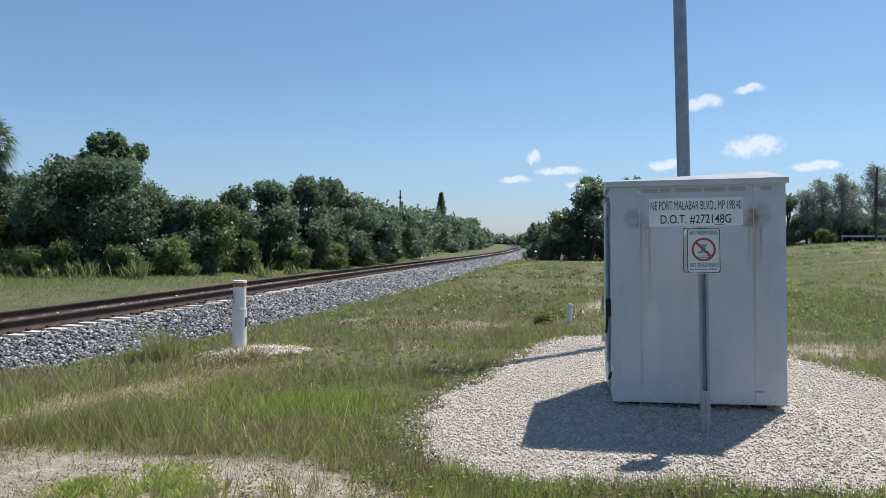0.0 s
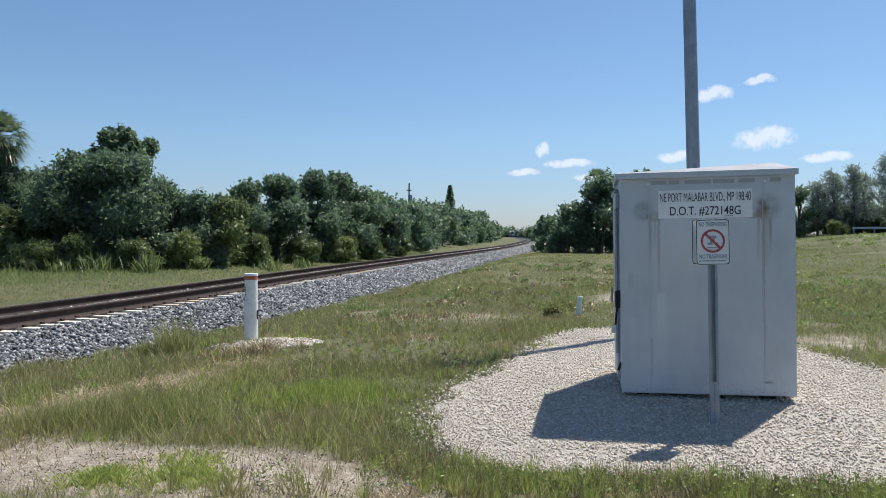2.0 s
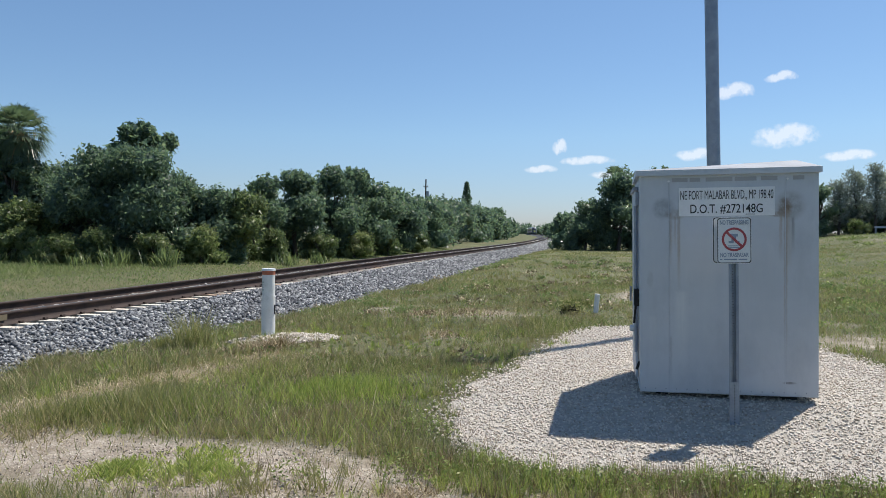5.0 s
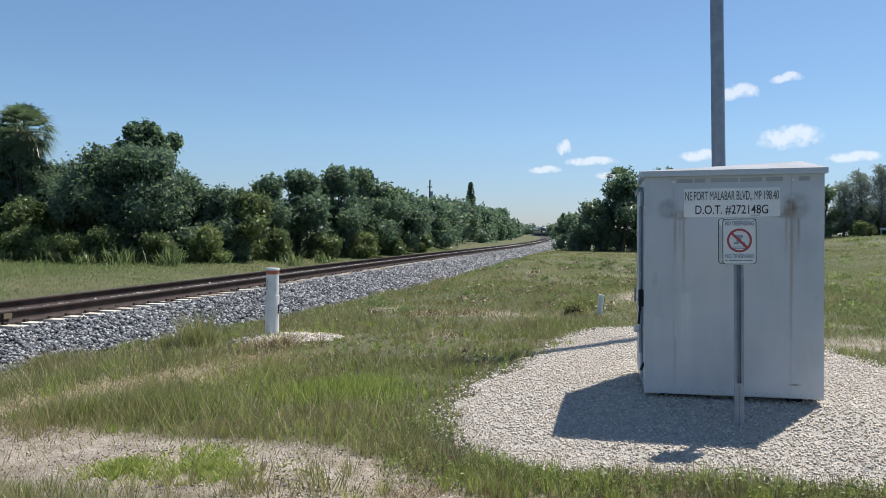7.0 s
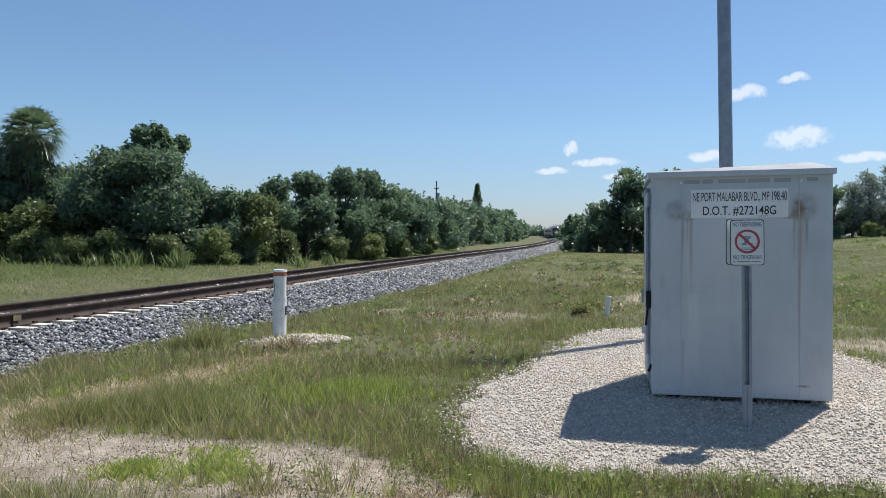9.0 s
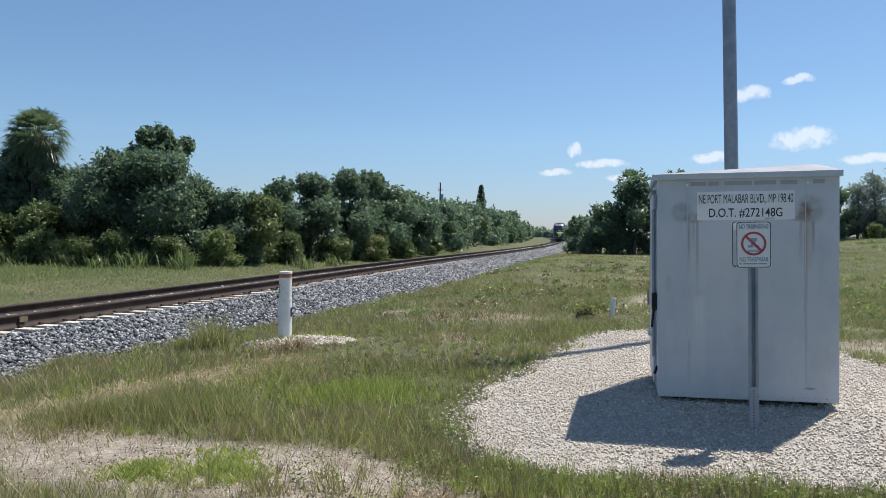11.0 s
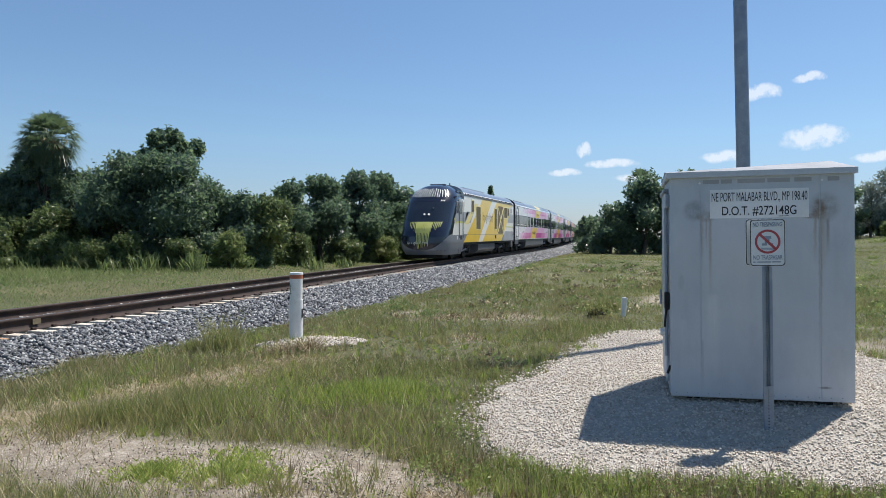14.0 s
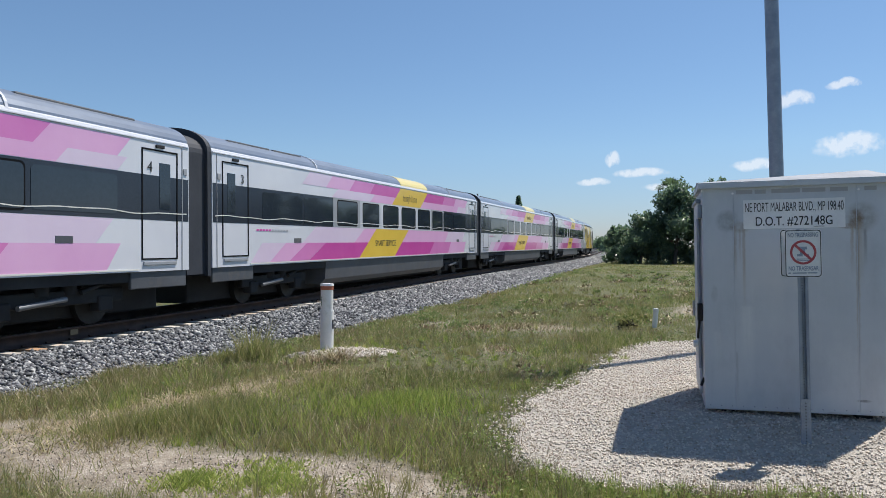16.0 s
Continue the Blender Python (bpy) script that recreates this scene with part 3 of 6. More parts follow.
def build_pad_stones():
    r = np.random.default_rng(12)
    n = 56000
    x, y = r.uniform(-2.0, 4.6, n), 5.0 + 9.2 * r.uniform(0, 1, n) ** 1.5
    k = inside(x + r.normal(0, 0.11, n), y + r.normal(0, 0.12, n), PAD)
    x, y = x[k], y[k]
    stones("pad_stones", x, y, ground_z(x, y) + 0.036, 0.0128 + 0.001 * (y - 5), M_PAD, "small white crushed stones of the pad", "gravel", 13)
    n = 5000
    x, y = r.uniform(-5.2, -0.6, n), r.uniform(3.2, 5.4, n)
    k = r.uniform(0, 1, n) < np.clip(far_dirt(x, y) - 0.3, 0, 1)
    x, y = x[k], y[k]
    stones("soil_pebbles", x, y, ground_z(x, y) + 0.005, 0.0085 + 0 * x, M_PAD, "pale pebbles on the bare soil", "gravel", 14)
    n = 6500
    x, y = r.uniform(-6.5, -0.4, n), r.uniform(3.2, 5.6, n)
    k = r.uniform(0, 1, n) < np.clip(far_dirt(x, y) - 0.2, 0, 1) * (0.15 + 1.1 * patchy(x, y, 3.1, 4.0) ** 2)
    x, y = x[k], y[k]
    stones("soil_crumbs", x, y, ground_z(x, y) + 0.004, 0.009 + 0 * x, M_DEBRIS, "dark crumbs of soil and plant litter", "soil", 16)
    n = 1500
    a = r.uniform(0, 6.283, n)
    d = np.sqrt(r.uniform(0, 1, n))
    x, y = -5.3 + 0.95 * d * np.cos(a), 10.75 + 0.55 * d * np.sin(a)
    stones("mound_stones", x, y, ground_z(x, y) + 0.03 * (1 - d) + 0.025, 0.02 + 0 * x, M_PAD, "white stones spread around the marker post", "gravel", 15)


build_pad_stones()
fan("marker_mound", [(-6.35, 10.6), (-5.9, 11.3), (-5.2, 11.4), (-4.5, 11.0), (-4.35, 10.6), (-5.0, 10.2), (-5.8, 10.15)], 0.022, M_PAD_BED, "pale stone patch around the marker post", "gravel")


# ---- equipment shed ----
def weathered_front():
    """The grey paint of the shed's face with grey smears, brown rust runs below two bolts and pale wash marks."""
    m, n, l, p = nodes_of("weathered_grey_steel")
    co = n.new("ShaderNodeTexCoord").outputs["Object"]
    sep = n.new("ShaderNodeSeparateXYZ")
    l.new(co, sep.inputs[0])

    def calc(op, a, b=0.0, c=0.0):
        q = n.new("ShaderNodeMath")
        q.operation = op
        for i, v in enumerate((a, b, c)):
            if isinstance(v, (int, float)):
                q.inputs[i].default_value = v
            else:
                l.new(v, q.inputs[i])
        return q.outputs[0]

    wob = noise_of(n, l, co, 9, 5, 0.7, 0.0, 1.0)
    xs = calc("MULTIPLY_ADD", wob, 0.03, calc("SUBTRACT", sep.outputs[0], 0.015))
    runs = noise_of(n, l, co, 30, 5, 0.7, 0.36, 0.62, stretch=(1, 1, 0.06))
    blot = noise_of(n, l, co, 14, 6, 0.7, 0.18, 0.6)

    def ramp(v, a, b):
        r = n.new("ShaderNodeMapRange")
        r.interpolation_type = "SMOOTHSTEP"
        r.inputs[1].default_value, r.inputs[2].default_value = a, b
        l.new(v, r.inputs[0])
        return r.outputs[0]

    def spot(x, z, w, h):
        ex = calc("DIVIDE", calc("SUBTRACT", xs, x), w)
        ez = calc("DIVIDE", calc("SUBTRACT", sep.outputs[2], z), h)
        return ramp(calc("ADD", calc("MULTIPLY", ex, ex), calc("MULTIPLY", ez, ez)), 1.7, 0.2)

    def run(x, z, w, d):
        ex = calc("ABSOLUTE", calc("DIVIDE", calc("SUBTRACT", xs, x), w))
        return calc("MULTIPLY", ramp(ex, 1.2, 0.2), calc("MULTIPLY", ramp(sep.outputs[2], z - d, z - 0.15 * d), ramp(sep.outputs[2], z + 0.02, z - 0.02)))

    c = mixc(n, l, noise_of(n, l, co, 1.3, 5, 0.6), (0.47, 0.51, 0.56), (0.55, 0.58, 0.62))
    c = mixc(n, l, calc("MULTIPLY", noise_of(n, l, co, 5, 5, 0.65, 0.42, 0.72, stretch=(1, 1, 0.1)), 0.4), c, (0.6, 0.62, 0.64))
    c = mixc(n, l, calc("MULTIPLY", noise_of(n, l, co, 2.2, 7, 0.7, 0.5, 0.72, stretch=(1, 1, 0.5)), 0.5), c, (0.38, 0.41, 0.45))
    for x, z, w, h, k, col in ((0.23, 1.98, 0.1, 0.1, 0.75, (0.27, 0.29, 0.32)), (0.34, 1.92, 0.09, 0.05, 0.6, (0.24, 0.2, 0.16)), (1.4, 1.99, 0.13, 0.13, 0.7, (0.28, 0.28, 0.28)),
                               (1.36, 1.97, 0.06, 0.09, 0.9, (0.2, 0.14, 0.09)), (1.29, 1.91, 0.08, 0.025, 0.7, (0.26, 0.19, 0.14)), (0.1, 1.27, 0.03, 0.08, 0.4, (0.32, 0.34, 0.36)), (1.4, 0.27, 0.06, 0.012, 0.8, (0.15, 0.15, 0.15))):
        c = mixc(n, l, calc("MULTIPLY", calc("MULTIPLY", spot(x, z, w, h), blot), k), c, col)
    for x, z, w, d, k, col in ((0.295, 1.92, 0.02, 0.6, 0.8, (0.33, 0.29, 0.24)), (0.375, 1.9, 0.018, 0.9, 0.8, (0.36, 0.3, 0.24)), (0.34, 1.9, 0.012, 0.4, 0.7, (0.34, 0.28, 0.22)), (1.365, 1.96, 0.02, 1.6, 0.9, (0.35, 0.28, 0.21)),
                               (1.43, 1.88, 0.02, 0.42, 0.9, (0.24, 0.24, 0.24)), (1.32, 1.9, 0.016, 0.5, 0.7, (0.36, 0.28, 0.21)), (1.395, 1.94, 0.03, 0.7, 0.6, (0.38, 0.33, 0.27)), (0.4, 1.15, 0.07, 1.0, 0.6, (0.68, 0.69, 0.69)),
                               (0.3, 0.7, 0.015, 0.6, 0.6, (0.32, 0.34, 0.36)), (0.12, 0.9, 0.05, 0.7, 0.4, (0.65, 0.67, 0.68))):
        c = mixc(n, l, calc("MULTIPLY", calc("MULTIPLY", run(x, z, w, d), calc("MULTIPLY_ADD", runs, 0.55, 0.45)), k), c, col)
    l.new(c, p.inputs["Base Color"])
    p.inputs["Roughness"].default_value, p.inputs["Metallic"].default_value = 0.5, 0.2
    bump_of(n, l, p, noise_of(n, l, co, 3, 4, 0.6, 0.2, 0.8), 0.06, 0.01)
    return m


M_SHED_FRONT = weathered_front()


def build_shed():
    W, D, Z0, Z1 = 1.66, 1.25, 0.135, 2.325
    shed = thing("equipment_shed", pose(0.18, 7.6, 0, 0, -0.9, 1.5), "grey painted steel railway equipment shed with rust stains", "shed")
    body = part("body", box(0, W, 0, D, Z0, Z1, 0.006), M_STEEL_PAINT, shed)
    for x0, x1 in ((0.0, 0.28), (0.286, 1.36), (1.366, W)):
        part("wall_panel", box(x0 + 0.001, x1 - 0.001, -0.004, 0.002, Z0 + 0.02, Z1 - 0.005, 0.0015), M_SHED_FRONT, body)
    # low hipped roof with a turned-down edge
    bm = bmesh.new()
    o, dz = 0.05, 0.055
    a = [bm.verts.new(v) for v in ((-0.04, -o, Z1 - 0.02), (W + 0.02, -o, Z1 - 0.02), (W + 0.02, D + o, Z1 - 0.02), (-0.025, D + o, Z1 - 0.02))]
    b = [bm.verts.new((v.co.x, v.co.y, Z1 - 0.02 + dz)) for v in a]
    c = [bm.verts.new(v) for v in ((-0.02, D * 0.55, Z1 + 0.1), (W - 0.04, D * 0.55, Z1 + 0.165))]
    bm.faces.new(a[::-1])
    for i in range(4):
        bm.faces.new((a[i], a[(i + 1) % 4], b[(i + 1) % 4], b[i]))
    bm.faces.new((b[0], b[1], c[1], c[0])), bm.faces.new((b[1], b[2], c[1])), bm.faces.new((b[2], b[3], c[0], c[1])), bm.faces.new((b[3], b[0], c[0]))
    bm.faces.ensure_lookup_table()
    for f in bm.faces[:5]:
        f.material_index = 1
    roof = part("roof", bm, [M_ROOF_STEEL, M_STEEL_PAINT], shed, "pale steel roof with a folded edge")
    for x0, x1 in ((0.31, 0.46), (0.48, 0.58), (0.63, 0.88), (0.9, 1.1), (1.14, 1.29), (1.43, 1.53)):
        part("peeled_strip", box(x0, x1, -0.0062, -0.004, Z1 - 0.085, Z1 - 0.045), M_MIDGREY, body, "darker strip of peeled tape")
    for x, y in ((0.28, Z1 - 0.075), (1.38, Z1 - 0.075)):
        part("bolt", tube((x, -0.012, y), (x, -0.003, y), 0.011, n=8), M_SIGN_WHITE, body)
    for i in range(17):
        x = 0.05 + i * 0.1
        part("rivet", tube((x, -0.008, Z0 + 0.04), (x, -0.003, Z0 + 0.04), 0.006, n=6), M_GALV, body)
    for x in (0.16, W - 0.3):
        part("skid", box(x, x + 0.14, 0.12, D - 0.05, 0.02, Z0 + 0.005, 0.01), M_BLACK, shed)
    part("skid_block", box(W - 0.2, W - 0.06, 0.2, 0.4, 0.0, Z0, 0.01), M_BLACK, shed)
    # fittings on the track-side wall
    part("side_box", box(-0.035, 0, 0.1, 0.3, 2.02, 2.16, 0.008), M_GALV, body, "small steel junction box")
    part("conduit", tube((-0.03, 0.25, 0.5), (-0.03, 0.25, 2.02), 0.016), M_GALV, body)
    latch = part("latch", box(-0.05, 0.0, 0.18, 0.3, 0.98, 1.16, 0.01), M_BLACK, body, "dark padlock hasp")
    part("hasp_loop", tube((-0.05, 0.24, 0.8), (-0.03, 0.24, 1.0), 0.012), M_BLACK, latch)
    part("outlet_elbow", tube((-0.09, 0.3, 0.74), (0.0, 0.3, 0.74), 0.035), M_PVC, body, "white plastic vent elbow")
    part("cable_loop", tube((-0.03, 0.12, 0.34), (0.0, 0.12, 0.42), 0.014), M_BLACK, body)
    door = part("door", box(-0.03, -0.002, 0.35, 1.2, Z0 + 0.08, Z1 - 0.12, 0.008), M_STEEL_PAINT, shed)
    part("handle", tube((-0.07, 0.62, 1.0), (-0.07, 0.62, 1.16), 0.012), M_GALV, door)
    part("drip_rail", box(-0.05, 0.0, 0.3, 1.25, Z1 - 0.14, Z1 - 0.1, 0.006), M_GALV, shed)
    # name board
    board = part("name_board", box(0.375, 1.265, -0.0115, -0.0065, 1.9, 2.18), M_SIGN_WHITE, shed, "white vinyl board with black lettering")
    lettering("lettering", "NE PORT MALABAR BLVD., MP 198.40", 0.125, M_INK, board, pose(0.82, -0.0125, 2.065), 0.86)
    lettering("lettering", "D.O.T. #272148G", 0.122, M_INK, board, pose(0.82, -0.0125, 1.93), 0.67, bold=0.0007)
    bmU = box(1.0, 1.085, -0.0136, -0.0118, 1.911, 1.917)
    part("underline", bmU, M_INK, board)


build_shed()


def build_sign():
    post = thing("warning_sign", pose(1.0, 7.05, -0.03, 0.0, -1.2, 5), "white and red railway warning sign on a perforated steel post", "sign")
    bm = bmesh.new()
    for s in (-1, 1):
        add_box(bm, s * 0.022 - 0.004, s * 0.022 + 0.004, 0.0, 0.035, -0.4, 1.92)
    add_box(bm, -0.018, 0.018, 0.031, 0.036, -0.4, 1.92)
    for s in (-1, 1):
        add_box(bm, s * 0.033 - 0.01, s * 0.033 + 0.01, -0.002, 0.003, -0.4, 1.92)
    chan = part("channel_post", bm, M_GALV, post, "galvanised U-channel post")
    bm = bmesh.new()
    for i in range(58):
        add_tube(bm, (0, 0.0295, 0.02 + i * 0.025), (0, 0.0312, 0.02 + i * 0.025), 0.0045, n=6)
    part("post_hole", bm, M_BLACK, chan, "row of dark bolt holes")
    part("lower_post", box(-0.038, 0.038, -0.008, -0.003, -0.35, 0.42, 0.001), M_GALV, post)
    for i in range(14):
        part("lower_hole", tube((0, -0.0092, 0.02 + i * 0.028), (0, -0.0075, 0.02 + i * 0.028), 0.006, n=6), M_BLACK, chan)

    def plate(cx, y, z0, name, label):
        w, h, r = 0.15, 0.42, 0.025
        pts = []
        for qx, qz, a0 in ((w - r, h - r, 0), (-w + r, h - r, 90), (-w + r, r, 180), (w - r, r, 270)):
            pts += [(cx + qx + r * math.cos(radians(a0 + 22.5 * k)), z0 + qz + r * math.sin(radians(a0 + 22.5 * k))) for k in range(5)]
        ob = part(name, prism(pts, y, y + 0.003, "y"), M_SIGN_WHITE, post, label)
        bm2 = bmesh.new()
        inner = [((px - cx) * 0.93 + cx, (pz - z0 - h / 2) * 0.95 + z0 + h / 2) for px, pz in pts]
        mid = [((px - cx) * 0.975 + cx, (pz - z0 - h / 2) * 0.982 + z0 + h / 2) for px, pz in pts]
        A, B = [bm2.verts.new((px, y - 0.0015, pz)) for px, pz in mid], [bm2.verts.new((px, y - 0.0015, pz)) for px, pz in inner]
        for k in range(len(A)):
            bm2.faces.new((A[k], A[(k + 1) % len(A)], B[(k + 1) % len(A)], B[k]))
        part("border", bm2, M_INK, ob, "black border line")
        return ob

    plate(-0.028, 0.012, 1.5, "rear_plate", "second white plate behind")
    pl = plate(0.004, -0.014, 1.495, "sign_plate", "white sign plate with red ban symbol")
    lettering("lettering", "NO TRESPASSING", 0.055, M_BLUE_INK, pl, pose(0.004, -0.0155, 1.85), 0.245, bold=0.001)
    lettering("lettering", "NO TRASPASAR", 0.055, M_BLUE_INK, pl, pose(0.004, -0.0155, 1.555), 0.245, bold=0.001)
    for x0, x1 in ((-0.12, -0.1), (-0.085, 0.03), (0.04, 0.115)):
        part("small_print", box(x0, x1, -0.0165, -0.0145, 1.528, 1.538), M_BLUE_INK, pl)
    bm = bmesh.new()
    n, R0, R1, c = 28, 0.088, 0.108, (0.004, 1.715)
    A = [bm.verts.new((c[0] + R0 * math.cos(6.2832 * k / n), -0.0158, c[1] + R0 * math.sin(6.2832 * k / n))) for k in range(n)]
    B = [bm.verts.new((c[0] + R1 * math.cos(6.2832 * k / n), -0.0158, c[1] + R1 * math.sin(6.2832 * k / n))) for k in range(n)]
    for k in range(n):
        bm.faces.new((A[k], A[(k + 1) % n], B[(k + 1) % n], B[k]))
    add_box(bm, -0.095, 0.095, -0.0166, -0.0156, -0.011, 0.011, m=Matrix.Translation((c[0], 0, c[1])) @ Matrix.Rotation(radians(45), 4, "Y"))
    part("ban_ring", bm, M_RED, pl, "red ban ring with slash")
    for x0, x1, z0, z1 in ((-0.03, 0.035, 1.74, 1.765), (-0.02, 0.02, 1.7, 1.74), (-0.045, 0.0, 1.68, 1.7), (0.01, 0.05, 1.685, 1.7), (-0.05, 0.05, 1.652, 1.66), (-0.06, 0.06, 1.638, 1.645)):
        part("symbol_bar", box(x0, x1, -0.0152, -0.0142, z0, z1), M_BLUE_INK, pl)


build_sign()


def build_mast():
    mast = thing("steel_mast", pose(1.63, 14.0, 0, 0, -1.6, 0), "tall grey galvanised steel mast behind the shed", "mast")
    part("shaft", tube((0, 0, -0.3), (0, 0, 11.5), 0.122, 0.11, 20), M_GALV, mast)
    part("base_plate", box(-0.2, 0.2, -0.2, 0.2, 0.02, 0.08, 0.01), M_GALV, mast)
    for i, (sx, sy) in enumerate(((1, 1), (1, -1), (-1, 1), (-1, -1))):
        part("anchor_bolt", tube((sx * 0.15, sy * 0.15, 0.07), (sx * 0.15, sy * 0.15, 0.14), 0.015, n=8), M_GALV, mast)


build_mast()


def build_marker():
    mk = thing("marker_post", pose(-5.71, 11.0, -0.08, 0.3, 0.4, 0), "white plastic pipe marker post with an orange band", "marker post")
    part("lower_pipe", tube((0, 0, 0), (0, 0, 0.74), 0.112, n=24), M_PVC, mk)
    part("upper_pipe", tube((0, 0, 0.74), (0, 0, 1.13), 0.104, n=24), M_PVC, mk)
    part("joint_ring", tube((0, 0, 0.725), (0, 0, 0.748), 0.1145, n=24), M_PVC, mk)
    part("orange_band", tube((0, 0, 1.1), (0, 0, 1.165), 0.108, n=24), M_ORANGE, mk)
    part("cap", tube((0, 0, 1.165), (0, 0, 1.2), 0.114, 0.11, 24), M_PVC, mk)
    for z, w in ((0.96, 0.03), (0.92, 0.012), (0.88, 0.012), (0.84, 0.03)):
        part("green_mark", box(-0.06, -0.06 + w, -0.0935, -0.078, z, z + 0.028), M_LEAF, mk, "faded green lettering mark")
    part("side_clip", box(0.1, 0.122, -0.02, 0.01, 0.45, 0.6, 0.004), M_BLACK, mk)


build_marker()
st = thing("stake", pose(-0.6, 16.4, 0, 0, 5, 0), "small white plastic stake in the grass", "stake")
part("stake_pipe", tube((0, 0, -0.1), (0, 0, 0.39), 0.055, n=14), M_PVC, st)
part("stake_cap", tube((0, 0, 0.37), (0, 0, 0.41), 0.06, n=14), M_PVC, st)


# ---- the train ----
HALF = 1.5


def roof_section(z0, gutter, top, n=8, half=HALF):
    """The outline of a car body: straight sides and an arched roof, as (x, z)."""
    pts = [(half, z0), (half, gutter)]
    for i in range(1, n):
        a = math.pi / 2 * i / n
        pts.append((half * math.cos(a) ** 0.75, gutter + (top - gutter) * math.sin(a)))
    pts.append((0, top))
    return pts + [(-x, z) for x, z in pts[-2::-1]]


def decal(name, pts, material, parent, lift=0.006, label="", both=True):
    """A sheet of livery on the flat sides: pts are (y, z)."""
    for s in ((-1, 1) if both else (1,)):
        bm = bmesh.new()
        vs = [bm.verts.new((s * (HALF + lift), y, z)) for y, z in pts]
        bm.faces.new(vs if s > 0 else vs[::-1])
        me = bpy.data.meshes.new(name)
        bm.to_mesh(me)
        bm.free()
        me.materials.append(material)
        ob = link_mesh(name, me, parent, label)
    return ob


def band(y0, y1, z0, z1, lean=0.0, lean1=None):
    """A parallelogram whose ends lean back by so many metres over its height."""
    lean1 = lean if lean1 is None else lean1
    return [(y0, z0), (y1, z0), (y1 + lean1, z1), (y0 + lean, z1)]


def side_frame(name, y0, y1, z0, z1, w, material, parent, lift=0.012, label=""):
    for s in (-1, 1):
        bm = bmesh.new()
        x0, x1 = (HALF - 0.002, HALF + lift) if s > 0 else (-HALF - lift, -HALF + 0.002)
        for a, b, c, d in ((y0, y1, z0, z0 + w), (y0, y1, z1 - w, z1), (y0, y0 + w, z0 + w, z1 - w), (y1 - w, y1, z0 + w, z1 - w)):
            add_box(bm, x0, x1, a, b, c, d)
        ob = part(name, bm, material, parent, label)
    return ob


def both_boxes(name, x0, x1, y0, y1, z0, z1, material, parent, bevel=0.0, label=""):
    part(name, box(-x1, -x0, y0, y1, z0, z1, bevel), material, parent, label)
    return part(name, box(x0, x1, y0, y1, z0, z1, bevel), material, parent, label)


def bogie(parent, yc, base=2.6, r=0.46):
    bg_ = part("bogie", box(-1.02, 1.02, yc - 0.4, yc + 0.4, 0.45, 0.88, 0.03), M_BLACK, parent, "dark steel wheel truck")
    for q in (-1.09, 1.09):
        part("side_beam", box(q - 0.08, q + 0.08, yc - base / 2 - 0.55, yc + base / 2 + 0.55, 0.48, 0.78, 0.03), M_BLACK, bg_)
    for y in (yc - base / 2, yc + base / 2):
        bm = add_tube(bmesh.new(), (-0.9, y, r), (0.9, y, r), 0.09, n=12)
        for s in (-1, 1):
            add_tube(bm, (s * 0.69, y, r), (s * 0.83, y, r), r, r * 0.985, n=28)
        wh = part("wheel_set", bm, M_WHEEL, bg_)
        for s in (-1, 1):
            part("axle_box", box(s * 1.09 - 0.13, s * 1.09 + 0.13, y - 0.2, y + 0.2, r - 0.17, r + 0.17, 0.04), M_BLACK, bg_)
    for s in (-1, 1):
        for y in (yc - 0.35, yc + 0.35):
            part("spring", tube((s * 1.1, y, 0.7), (s * 1.1, y, 1.05), 0.17, n=14), M_BLACK, bg_)
        part("brake_tube", tube((s * 1.28, yc + 0.5, 0.72), (s * 1.28, yc + 1.4, 0.98), 0.05, n=8), M_BLACK, bg_)
        part("damper", tube((s * 1.3, yc - 1.0, 0.52), (s * 1.3, yc + 0.1, 0.62), 0.055, n=8), M_PIPE, bg_, "pale damper tube")


def nose_front(z):
    """How far back the locomotive's face lies at a height, on its centre line."""
    return float(np.interp(z, [0.35, 0.62, 1.0, 1.46, 1.9, 2.3, 3.0, 3.55, 3.95, 4.25, 4.5, 4.64], [1.4, 1.1, 1.01, 1.05, 1.28, 1.6, 2.08, 2.5, 2.86, 3.25, 3.75, 4.5]))


def nose_half(z):
    if z < 3.4:
        return HALF * float(np.interp(z, [0.35, 0.7, 1.1], [0.86, 0.95, 1.0]))
    a = min(1.0, (z - 3.4) / 1.26)
    return HALF * max(0.02, (1 - a ** 2.3)) ** 0.5


def nose_at(u, z, lift=0.0):
    """A place on the nose: u from -1 to 1 across, z the height; y grows backwards."""
    depth = 1.5
    n = 2.8
    back = depth * (1 - max(0.0, 1 - abs(u) ** n) ** (1 / n))
    w = nose_half(z)
    x = w * u
    p = Vector((x, nose_front(z) + back, z))
    if lift:
        d = Vector((u * 0.9, -1.2 * (1 - abs(u) ** 2) - 0.15, 0.35)).normalized()
        p += d * lift
    return p


def nose_strip(bm, u0, u1, z0, z1, lean=0.0, lift=0.012, n=8, taper=0.0):
    a = []
    for i in range(n + 1):
        t = i / n
        z = z0 + (z1 - z0) * t
        du = lean * (1 - t)
        k = 1 - taper * (1 - t)
        um, uh = (u0 + u1) / 2 + du, (u1 - u0) / 2 * k
        a.append((bm.verts.new(nose_at(um - uh, z, lift)), bm.verts.new(nose_at(um + uh, z, lift))))
    for (p, q), (r, s) in zip(a, a[1:]):
        bm.faces.new((p, q, s, r))


